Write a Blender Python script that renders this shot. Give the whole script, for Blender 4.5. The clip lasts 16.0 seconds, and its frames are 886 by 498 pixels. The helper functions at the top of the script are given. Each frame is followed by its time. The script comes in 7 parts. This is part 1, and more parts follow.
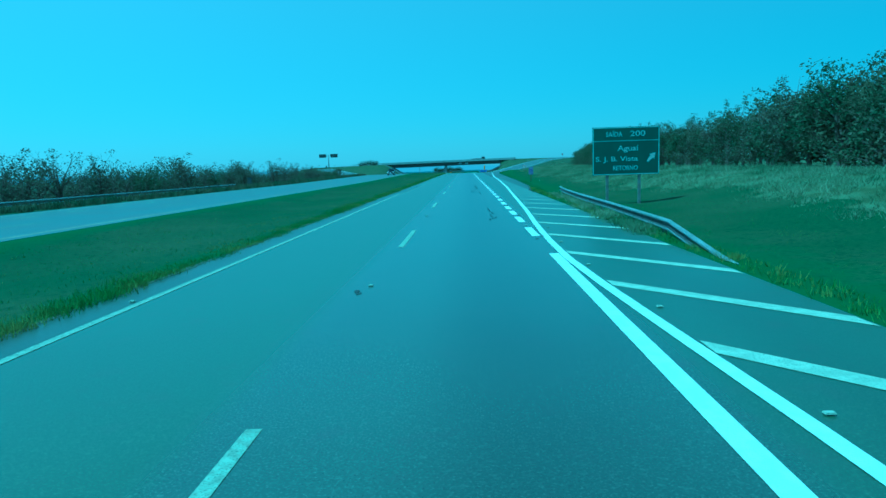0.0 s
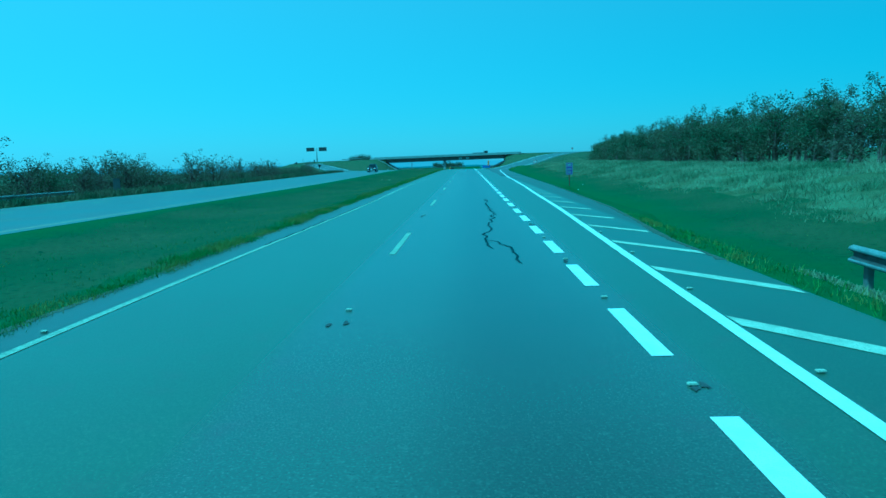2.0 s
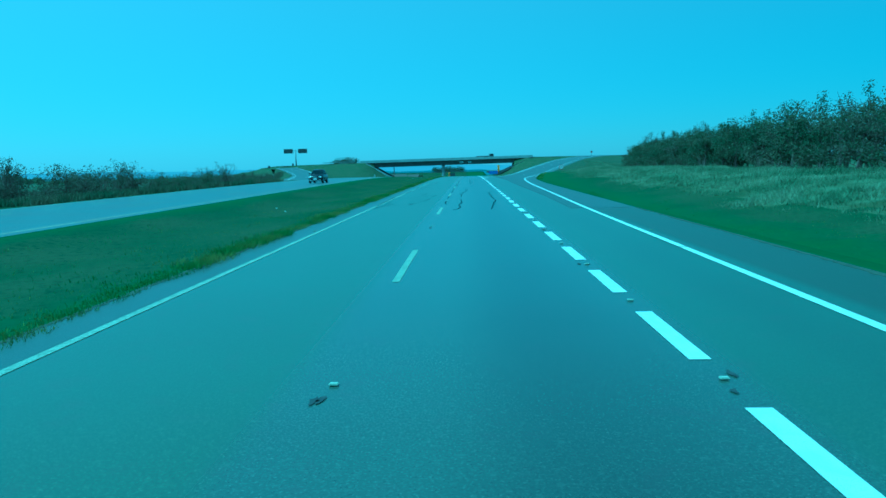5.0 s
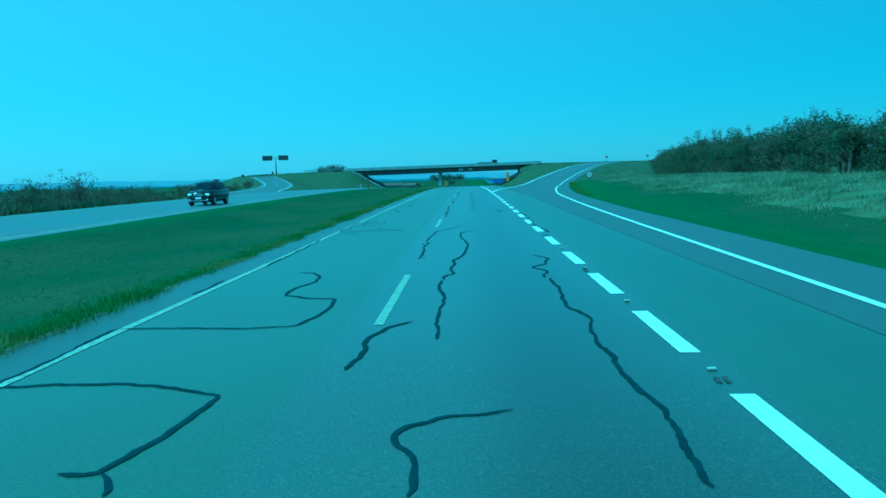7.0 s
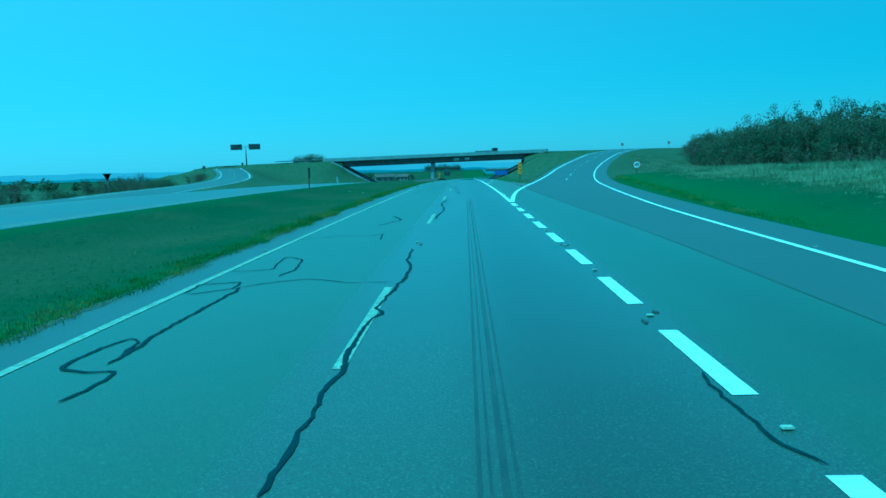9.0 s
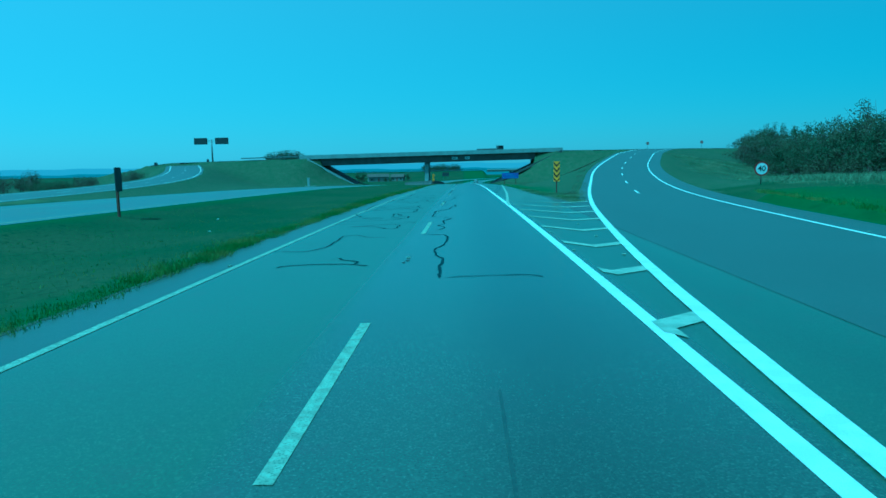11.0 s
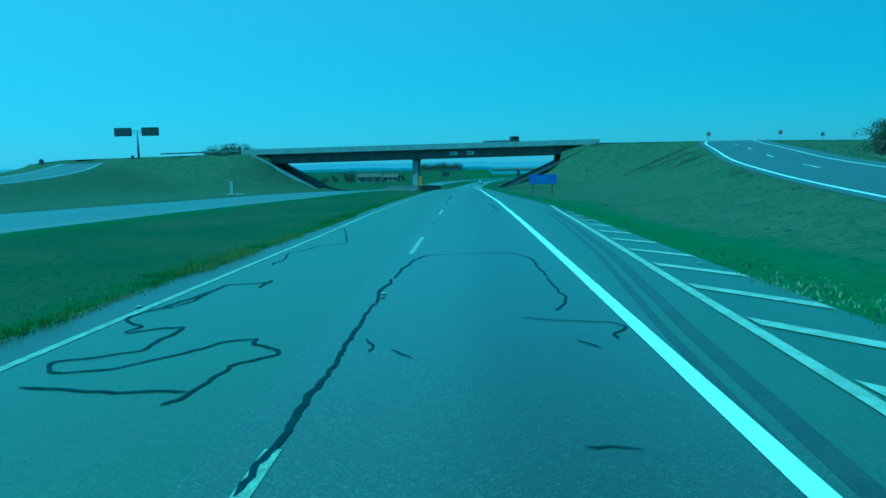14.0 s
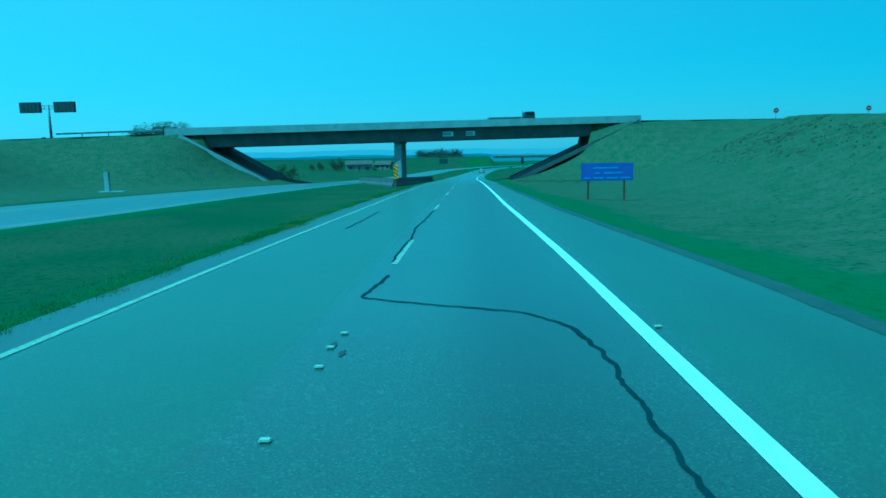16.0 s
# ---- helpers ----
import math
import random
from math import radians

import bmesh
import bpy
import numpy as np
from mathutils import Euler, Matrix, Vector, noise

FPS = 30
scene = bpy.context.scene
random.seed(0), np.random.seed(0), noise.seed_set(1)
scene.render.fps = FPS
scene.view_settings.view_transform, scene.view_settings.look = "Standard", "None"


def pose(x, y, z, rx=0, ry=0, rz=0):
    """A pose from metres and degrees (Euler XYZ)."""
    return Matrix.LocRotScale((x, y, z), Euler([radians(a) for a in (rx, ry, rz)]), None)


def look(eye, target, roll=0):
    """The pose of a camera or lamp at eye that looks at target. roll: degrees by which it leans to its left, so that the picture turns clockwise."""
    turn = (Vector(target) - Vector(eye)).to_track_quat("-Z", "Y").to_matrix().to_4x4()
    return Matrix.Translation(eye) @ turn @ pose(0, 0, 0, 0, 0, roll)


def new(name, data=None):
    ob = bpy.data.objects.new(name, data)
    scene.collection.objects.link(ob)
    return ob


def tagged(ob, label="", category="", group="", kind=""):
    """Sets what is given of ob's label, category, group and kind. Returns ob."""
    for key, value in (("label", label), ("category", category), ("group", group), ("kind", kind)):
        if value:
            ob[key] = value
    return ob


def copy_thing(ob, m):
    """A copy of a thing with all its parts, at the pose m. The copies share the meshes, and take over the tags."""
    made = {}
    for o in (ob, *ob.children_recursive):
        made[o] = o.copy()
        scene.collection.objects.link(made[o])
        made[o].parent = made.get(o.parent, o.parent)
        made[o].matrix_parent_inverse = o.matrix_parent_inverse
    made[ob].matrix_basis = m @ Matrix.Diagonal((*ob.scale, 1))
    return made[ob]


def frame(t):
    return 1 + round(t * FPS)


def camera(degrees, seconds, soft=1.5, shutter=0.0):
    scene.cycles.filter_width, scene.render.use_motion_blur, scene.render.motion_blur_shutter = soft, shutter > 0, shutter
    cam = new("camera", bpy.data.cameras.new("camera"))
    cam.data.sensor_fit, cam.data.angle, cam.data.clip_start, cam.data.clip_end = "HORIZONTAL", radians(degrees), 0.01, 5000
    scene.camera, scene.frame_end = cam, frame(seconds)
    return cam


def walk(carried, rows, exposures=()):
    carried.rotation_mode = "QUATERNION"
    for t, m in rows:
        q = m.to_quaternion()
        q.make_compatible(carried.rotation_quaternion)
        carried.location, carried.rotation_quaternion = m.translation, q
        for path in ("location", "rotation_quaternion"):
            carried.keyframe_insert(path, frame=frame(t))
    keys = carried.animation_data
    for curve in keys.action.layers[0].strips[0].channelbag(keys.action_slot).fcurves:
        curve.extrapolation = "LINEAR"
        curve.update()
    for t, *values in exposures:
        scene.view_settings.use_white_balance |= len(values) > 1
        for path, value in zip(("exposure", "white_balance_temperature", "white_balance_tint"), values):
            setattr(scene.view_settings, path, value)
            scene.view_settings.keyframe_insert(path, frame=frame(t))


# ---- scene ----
# ---- camera ----
cam = camera(67.0, 16.0, soft=1.6)
# seconds, x, y, z, yaw, pitch, roll
PATH = [
    (0, 1.751, -4.894, 1.965, 2.183, -7.011, -1.801),
    (0.5, 1.751, 3.156, 1.965, 2.150, -7.343, -1.726),
    (1, 1.745, 11.916, 1.965, 2.307, -6.996, -1.791),
    (1.5, 1.692, 20.636, 1.965, 2.378, -7.209, -1.481),
    (2, 1.732, 29.475, 1.965, 2.238, -7.446, -1.624),
    (2.5, 1.650, 38.404, 1.965, 2.443, -7.179, -1.903),
    (3, 1.611, 46.443, 1.965, 2.356, -7.161, -1.537),
    (3.5, 1.565, 55.355, 1.965, 2.408, -7.242, -1.462),
    (4, 1.487, 63.721, 1.965, 2.270, -7.077, -1.054),
    (4.2, 1.463, 67.098, 1.965, 2.270, -7.077, -1.250),
    (6.3, 1.227, 103.040, 1.965, 2.419, -6.924, -1.238),
    (6.5, 1.338, 106.625, 1.965, 2.550, -6.784, -1.245),
    (7, 1.300, 115.377, 1.965, 2.342, -6.416, -1.544),
    (7.5, 1.318, 124.023, 1.965, 2.268, -7.520, -2.073),
    (8, 1.276, 132.394, 1.965, 2.242, -6.947, -1.609),
    (8.5, 1.353, 141.257, 1.965, 2.273, -7.202, -2.290),
    (9, 1.363, 149.801, 1.965, 2.115, -7.244, -1.783),
    (9.2, 1.364, 153.222, 1.965, 1.992, -7.105, -1.423),
    (11.3, 1.363, 189.117, 1.892, 2.023, -7.360, -1.067),
    (11.5, 1.417, 192.337, 1.875, 2.111, -7.606, -1.442),
    (12, 1.416, 201.637, 1.815, 2.117, -6.979, -1.668),
    (12.5, 1.432, 209.987, 1.749, 2.123, -7.176, -1.563),
    (13, 1.476, 218.604, 1.668, 2.174, -6.824, -1.296),
    (13.5, 1.488, 227.426, 1.572, 2.209, -7.172, -1.453),
    (14, 1.496, 236.203, 1.463, 2.273, -7.341, -1.093),
    (14.5, 1.496, 244.825, 1.343, 2.210, -7.752, -1.134),
    (15, 1.538, 253.224, 1.213, 2.322, -7.807, -1.445),
    (15.5, 1.562, 262.413, 1.058, 2.415, -7.928, -1.571),
    (16, 1.563, 271.490, 0.890, 2.279, -8.429, -1.037),
]


def camera_pose(x, y, z, yaw, pitch, roll):
    ahead = Vector((-math.sin(radians(yaw)) * math.cos(radians(pitch)), math.cos(radians(yaw)) * math.cos(radians(pitch)), math.sin(radians(pitch))))
    eye = Vector((x, y, z))
    return look(eye, eye + 10 * ahead, roll)


walk(cam, [(row[0], camera_pose(*row[1:])) for row in PATH], exposures=[(0.0, 0.0, 2790, -60), (9.6, 0.0, 2790, -60), (11.2, -0.2, 2790, -60), (14.6, -0.2, 2790, -60), (15.0, 0.0, 2790, -60), (16.0, 0.0, 2790, -60)])

# ---- world and sun ----
SUN_ELEVATION, SUN_AZIMUTH = 56.0, -122.0  # degrees; azimuth from straight ahead, to the right positive
world = bpy.data.worlds.new("world")
scene.world = world
world.use_nodes = True
wn = world.node_tree
sky = wn.nodes.new("ShaderNodeTexSky")
sky.sky_type = "NISHITA"
sky.sun_disc = False
sky.sun_elevation = radians(SUN_ELEVATION)
sky.sun_rotation = radians(SUN_AZIMUTH)
sky.altitude = 700
sky.dust_density = 2.0
sky.air_density = 1.0
sky.ozone_density = 1.0
wn.links.new(sky.outputs[0], wn.nodes["Background"].inputs[0])
wn.nodes["Background"].inputs[1].default_value = 0.115
# a thin bright haze over the whole sky, whiter towards the horizon
haze = wn.nodes.new("ShaderNodeBackground")
way = wn.nodes.new("ShaderNodeSeparateXYZ")
wn.links.new(wn.nodes.new("ShaderNodeTexCoord").outputs["Generated"], way.inputs[0])
rise = wn.nodes.new("ShaderNodeMapRange")
rise.interpolation_type = "SMOOTHSTEP"
rise.inputs["From Min"].default_value, rise.inputs["From Max"].default_value = -0.02, 0.4
wn.links.new(way.outputs["Z"], rise.inputs["Value"])
tint = wn.nodes.new("ShaderNodeMix")
tint.data_type = "RGBA"
tint.inputs[6].default_value = (0.505, 0.492, 0.538, 1.0)
tint.inputs[7].default_value = (0.495, 0.462, 0.53, 1.0)
wn.links.new(rise.outputs["Result"], tint.inputs["Factor"])
wn.links.new(tint.outputs[2], haze.inputs[0])
# brighter towards the sun's side
glow = wn.nodes.new("ShaderNodeMapRange")
glow.inputs["From Min"].default_value, glow.inputs["From Max"].default_value = -0.7, 0.7
glow.inputs["To Min"].default_value, glow.inputs["To Max"].default_value = 1.19, 0.66
wn.links.new(way.outputs["X"], glow.inputs["Value"])
wn.links.new(glow.outputs["Result"], haze.inputs[1])
veil = wn.nodes.new("ShaderNodeMixShader")
veil.inputs[0].default_value = 0.75
wn.links.new(wn.nodes["Background"].outputs[0], veil.inputs[1])
wn.links.new(haze.outputs[0], veil.inputs[2])
wn.links.new(veil.outputs[0], wn.nodes["World Output"].inputs["Surface"])

sun_data = bpy.data.lights.new("sun", "SUN")
sun_data.energy = 4.1
sun_data.angle = radians(0.6)
sun_data.color = (1.0, 0.95, 0.88)
sun = new("sun", sun_data)
sun_way = Vector((math.sin(radians(SUN_AZIMUTH)) * math.cos(radians(SUN_ELEVATION)), math.cos(radians(SUN_AZIMUTH)) * math.cos(radians(SUN_ELEVATION)), math.sin(radians(SUN_ELEVATION))))
sun.matrix_world = look(sun_way * 100, (0, 0, 0))


# ---- materials ----
def material(name, base, rough=0.8, metal=0.0, other=None, scale=3.0, detail=6.0, fine=None, fine_scale=60.0, bump=0.0, bump_scale=80.0, patch=(0.42, 0.6), vary=0.0, island=0.0, spec=0.5, thin=0.0):
    """A surface of two colours in soft patches, with a finer mottle, relief, and shade that varies from piece to piece."""
    m = bpy.data.materials.new(name)
    m.use_nodes = True
    nt = m.node_tree
    b = nt.nodes["Principled BSDF"]
    b.inputs["Roughness"].default_value = rough
    b.inputs["Metallic"].default_value = metal
    b.inputs["Specular IOR Level"].default_value = spec
    co = nt.nodes.new("ShaderNodeTexCoord").outputs["Object"]

    def noise_at(sc, det):
        n = nt.nodes.new("ShaderNodeTexNoise")
        n.inputs["Scale"].default_value = sc
        n.inputs["Detail"].default_value = det
        nt.links.new(co, n.inputs["Vector"])
        return n.outputs["Fac"]

    def mixed(fac, a, c, lo=0.0, hi=1.0, mode="MIX"):
        mp = nt.nodes.new("ShaderNodeMapRange")
        mp.inputs["From Min"].default_value, mp.inputs["From Max"].default_value = lo, hi
        nt.links.new(fac, mp.inputs["Value"])
        mx = nt.nodes.new("ShaderNodeMix")
        mx.data_type, mx.blend_type = "RGBA", mode
        nt.links.new(mp.outputs["Result"], mx.inputs["Factor"])
        for sock, v in ((mx.inputs[6], a), (mx.inputs[7], c)):
            if isinstance(v, tuple):
                sock.default_value = (*v, 1.0)
            else:
                nt.links.new(v, sock)
        return mx.outputs[2]

    col = mixed(noise_at(scale, detail), base, other or tuple(c * 0.8 for c in base), *patch)
    if fine:
        col = mixed(noise_at(fine_scale, 3.0), col, fine, 0.5, 0.72)
    if vary or island:
        if island:
            rnd = nt.nodes.new("ShaderNodeNewGeometry").outputs["Random Per Island"]
        else:
            rnd = nt.nodes.new("ShaderNodeObjectInfo").outputs["Random"]
        mp = nt.nodes.new("ShaderNodeMapRange")
        k = vary or island
        mp.inputs["To Min"].default_value, mp.inputs["To Max"].default_value = 1 - k, 1 + k
        nt.links.new(rnd, mp.inputs["Value"])
        vm = nt.nodes.new("ShaderNodeVectorMath")
        vm.operation = "SCALE"
        nt.links.new(col, vm.inputs[0])
        nt.links.new(mp.outputs["Result"], vm.inputs["Scale"])
        col = vm.outputs[0]
    nt.links.new(col, b.inputs["Base Color"])
    if thin:
        tr = nt.nodes.new("ShaderNodeBsdfTranslucent")
        nt.links.new(col, tr.inputs["Color"])
        mx = nt.nodes.new("ShaderNodeMixShader")
        mx.inputs[0].default_value = thin
        nt.links.new(b.outputs[0], mx.inputs[1])
        nt.links.new(tr.outputs[0], mx.inputs[2])
        nt.links.new(mx.outputs[0], nt.nodes["Material Output"].inputs["Surface"])
    if bump:
        bp = nt.nodes.new("ShaderNodeBump")
        bp.inputs["Strength"].default_value = bump
        bp.inputs["Distance"].default_value = 0.02
        nt.links.new(noise_at(bump_scale, 4.0), bp.inputs["Height"])
        nt.links.new(bp.outputs[0], b.inputs["Normal"])
    return m


ASPHALT = material("asphalt", (0.078, 0.086, 0.067), 0.24, spec=0.88, other=(0.072, 0.079, 0.061), scale=0.35, fine=(0.112, 0.122, 0.095), fine_scale=40, bump=0.06, bump_scale=120)
ASPHALT_NEW = material("asphalt_dark", (0.086, 0.093, 0.086), 0.5, other=(0.092, 0.1, 0.093), scale=0.3, fine=(0.13, 0.126, 0.122), fine_scale=45, bump=0.3, bump_scale=120)
ASPHALT_PALE = material("asphalt_pale", (0.1, 0.114, 0.112), 0.42, spec=0.7, other=(0.092, 0.096, 0.092), scale=0.3, fine=(0.17, 0.17, 0.155), fine_scale=30, bump=0.12, bump_scale=100)
PAINT = material("road_paint", (0.78, 0.78, 0.75), 0.6, other=(0.64, 0.64, 0.61), scale=4, fine=(0.55, 0.55, 0.53), fine_scale=90)
PAINT_WORN = material("road_paint_worn", (0.41, 0.43, 0.33), 0.75, other=(0.27, 0.28, 0.215), scale=9, fine=(0.12, 0.125, 0.1), fine_scale=55, patch=(0.4, 0.62))
PAINT_BAR = material("road_paint_bar", (0.5, 0.51, 0.39), 0.65, other=(0.4, 0.41, 0.315), scale=4, fine=(0.24, 0.245, 0.19), fine_scale=60)
PAINT_HATCH = material("road_paint_hatch", (0.44, 0.45, 0.36), 0.7, other=(0.33, 0.34, 0.27), scale=4, fine=(0.23, 0.235, 0.19), fine_scale=60)
TAR = material("tar_sealant", (0.017, 0.022, 0.028), 0.75, spec=0.2, other=(0.024, 0.03, 0.037), scale=6)
GRASS = material("mown_grass", (0.056, 0.069, 0.025), 0.9, spec=0.1, other=(0.073, 0.08, 0.036), scale=0.16, detail=11, fine=(0.03, 0.04, 0.014), fine_scale=6, bump=1.0, bump_scale=22, patch=(0.38, 0.64))
TYRE_TRACK = material("tyre_track", (0.043, 0.047, 0.042), 0.36, spec=0.58, other=(0.056, 0.06, 0.052), scale=1.5, fine=(0.08, 0.086, 0.073), fine_scale=35)
PAINT_YELLOW = material("road_paint_yellow", (0.46, 0.43, 0.3), 0.7, other=(0.36, 0.335, 0.24), scale=4, fine=(0.2, 0.19, 0.13), fine_scale=60)
GRAVEL = material("gravel_margin", (0.062, 0.066, 0.05), 0.8, spec=0.3, other=(0.082, 0.085, 0.062), scale=3.2, detail=8, fine=(0.13, 0.13, 0.095), fine_scale=26, bump=0.6, bump_scale=60)
DIRT = material("damp_dirt", (0.05, 0.057, 0.05), 0.6, spec=0.4, other=(0.062, 0.068, 0.056), scale=1.6, detail=8, fine=(0.09, 0.09, 0.066), fine_scale=20, bump=0.3, bump_scale=50)
TAR_GREY = material("old_glue", (0.045, 0.045, 0.046), 0.7, other=(0.06, 0.06, 0.06), scale=9)


def add_wear(m, bands):
    """Darkens strips along the road where tyres and drips have stained it: (x, half width, strength)."""
    nt = m.node_tree
    b = nt.nodes["Principled BSDF"]
    col = b.inputs["Base Color"].links[0].from_socket
    sep = nt.nodes.new("ShaderNodeSeparateXYZ")
    nt.links.new(nt.nodes.new("ShaderNodeTexCoord").outputs["Object"], sep.inputs[0])
    for x, half, k in bands:
        d = nt.nodes.new("ShaderNodeMath")
        d.operation = "SUBTRACT"
        d.inputs[1].default_value = x
        nt.links.new(sep.outputs[0], d.inputs[0])
        a = nt.nodes.new("ShaderNodeMath")
        a.operation = "ABSOLUTE"
        nt.links.new(d.outputs[0], a.inputs[0])
        mp = nt.nodes.new("ShaderNodeMapRange")
        mp.interpolation_type = "SMOOTHSTEP"
        mp.inputs["From Min"].default_value, mp.inputs["From Max"].default_value = 0.0, half
        mp.inputs["To Min"].default_value, mp.inputs["To Max"].default_value = 1 - k, 1.0
        nt.links.new(a.outputs[0], mp.inputs["Value"])
        vm = nt.nodes.new("ShaderNodeVectorMath")
        vm.operation = "SCALE"
        nt.links.new(col, vm.inputs[0])
        nt.links.new(mp.outputs["Result"], vm.inputs["Scale"])
        col = vm.outputs[0]
    nt.links.new(col, b.inputs["Base Color"])


def add_speckle(m):
    """Pale stones and small dark pits of a worn, open surface."""
    nt = m.node_tree
    b = nt.nodes["Principled BSDF"]
    col = b.inputs["Base Color"].links[0].from_socket
    co = nt.nodes.new("ShaderNodeTexCoord").outputs["Object"]
    for sc, lo, hi, tone, most in ((46.0, 0.58, 0.7, (0.3, 0.31, 0.25), 0.33), (31.0, 0.42, 0.3, (0.04, 0.043, 0.038), 0.5), (14.0, 0.58, 0.72, (0.17, 0.18, 0.14), 0.3), (2.2, 0.56, 0.75, (0.075, 0.073, 0.07), 0.5)):
        n = nt.nodes.new("ShaderNodeTexNoise")
        n.inputs["Scale"].default_value = sc
        n.inputs["Detail"].default_value = 2.0 if sc > 10 else 7.0
        nt.links.new(co, n.inputs["Vector"])
        mp = nt.nodes.new("ShaderNodeMapRange")
        mp.inputs["From Min"].default_value, mp.inputs["From Max"].default_value = lo, hi
        mp.inputs["To Max"].default_value = most
        nt.links.new(n.outputs["Fac"], mp.inputs["Value"])
        mx = nt.nodes.new("ShaderNodeMix")
        mx.data_type = "RGBA"
        nt.links.new(mp.outputs["Result"], mx.inputs["Factor"])
        nt.links.new(col, mx.inputs[6])
        mx.inputs[7].default_value = (*tone, 1.0)
        col = mx.outputs[2]
    nt.links.new(col, b.inputs["Base Color"])


def add_layers(m, tints):
    """Lengthwise strips laid at different times: (x from, x to, soft edge, colour factor, roughness change)."""
    nt = m.node_tree
    b = nt.nodes["Principled BSDF"]
    col = b.inputs["Base Color"].links[0].from_socket
    sep = nt.nodes.new("ShaderNodeSeparateXYZ")
    nt.links.new(nt.nodes.new("ShaderNodeTexCoord").outputs["Object"], sep.inputs[0])
    rough = nt.nodes.new("ShaderNodeValue")
    rough.outputs[0].default_value = b.inputs["Roughness"].default_value
    rough = rough.outputs[0]
    for x0, x1, soft, tint, change in tints:
        masks = []
        for lo, hi in ((x0, x0 + soft), (x1, x1 - soft)):
            mp = nt.nodes.new("ShaderNodeMapRange")
            mp.interpolation_type = "SMOOTHSTEP"
            mp.inputs["From Min"].default_value, mp.inputs["From Max"].default_value = lo, hi
            nt.links.new(sep.outputs[0], mp.inputs["Value"])
            masks.append(mp.outputs["Result"])
        both = nt.nodes.new("ShaderNodeMath")
        both.operation = "MULTIPLY"
        nt.links.new(masks[0], both.inputs[0])
        nt.links.new(masks[1], both.inputs[1])
        mx = nt.nodes.new("ShaderNodeMix")
        mx.data_type, mx.blend_type = "RGBA", "MULTIPLY"
        nt.links.new(both.outputs[0], mx.inputs["Factor"])
        nt.links.new(col, mx.inputs[6])
        mx.inputs[7].default_value = (*tint, 1.0)
        col = mx.outputs[2]
        add = nt.nodes.new("ShaderNodeMath")
        add.operation = "MULTIPLY_ADD"
        nt.links.new(both.outputs[0], add.inputs[0])
        add.inputs[1].default_value = change
        nt.links.new(rough, add.inputs[2])
        rough = add.outputs[0]
    nt.links.new(col, b.inputs["Base Color"])
    nt.links.new(rough, b.inputs["Roughness"])


add_speckle(ASPHALT)
add_layers(ASPHALT, [(-3.6, -0.1, 0.5, (1.0, 1.05, 0.8), 0.05), (3.6, 9.0, 0.5, (0.96, 1.0, 0.78), 0.06), (-6.0, -3.3, 0.15, (0.74, 0.73, 0.68), 0.06), (6.4, 30.0, 0.35, (0.7, 0.68, 0.68), 0.1)])
add_wear(ASPHALT, [(1.85, 0.8, 0.12), (2.4, 1.6, 0.3), (5.2, 0.8, 0.1)])
GRASS_DRY = material("dry_grass", (0.15, 0.16, 0.085), 0.95, spec=0.08, other=(0.085, 0.088, 0.04), scale=0.5, detail=9, fine=(0.06, 0.066, 0.028), fine_scale=9, bump=0.9, bump_scale=20, patch=(0.38, 0.62))
GRASS_BANK = material("bank_grass", (0.082, 0.094, 0.046), 0.92, spec=0.1, other=(0.107, 0.109, 0.066), scale=0.8, detail=10, fine=(0.036, 0.046, 0.02), fine_scale=5, bump=1.0, bump_scale=12, patch=(0.34, 0.7))


def add_mown(m):
    """Fresh green mown grass taking over from the rough, by the ground's own share of it."""
    nt = m.node_tree
    b = nt.nodes["Principled BSDF"]
    col = b.inputs["Base Color"].links[0].from_socket
    share = nt.nodes.new("ShaderNodeAttribute")
    share.attribute_name = "mown"
    grain = nt.nodes.new("ShaderNodeTexNoise")
    grain.inputs["Scale"].default_value = 1.1
    grain.inputs["Detail"].default_value = 8.0
    nt.links.new(nt.nodes.new("ShaderNodeTexCoord").outputs["Object"], grain.inputs["Vector"])
    add = nt.nodes.new("ShaderNodeMath")
    add.operation = "MULTIPLY_ADD"
    nt.links.new(grain.outputs["Fac"], add.inputs[0])
    add.inputs[1].default_value = 0.9
    nt.links.new(share.outputs["Fac"], add.inputs[2])
    mp = nt.nodes.new("ShaderNodeMapRange")
    mp.inputs["From Min"].default_value, mp.inputs["From Max"].default_value = 0.65, 1.25
    mp.inputs["To Max"].default_value = 0.62
    nt.links.new(add.outputs[0], mp.inputs["Value"])
    mx = nt.nodes.new("ShaderNodeMix")
    mx.data_type = "RGBA"
    nt.links.new(mp.outputs["Result"], mx.inputs["Factor"])
    nt.links.new(col, mx.inputs[6])
    mx.inputs[7].default_value = (0.064, 0.096, 0.018, 1.0)
    nt.links.new(mx.outputs[2], b.inputs["Base Color"])


add_mown(GRASS_BANK)
add_mown(GRASS)
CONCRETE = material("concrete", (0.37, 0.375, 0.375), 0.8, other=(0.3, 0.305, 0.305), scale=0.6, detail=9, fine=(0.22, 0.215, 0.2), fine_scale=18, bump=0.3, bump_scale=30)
# weathering and painted-in shade share this darker tone
CONCRETE_DARK = material("weathered_shaded_concrete", (0.135, 0.13, 0.125), 0.88, spec=0.2, other=(0.1, 0.098, 0.095), scale=0.5, detail=9, fine=(0.085, 0.084, 0.08), fine_scale=14, bump=0.3, bump_scale=30)
STEEL = material("galvanised_steel", (0.56, 0.57, 0.57), 0.45, 0.35, other=(0.46, 0.47, 0.47), scale=3, fine=(0.33, 0.33, 0.33), fine_scale=25)
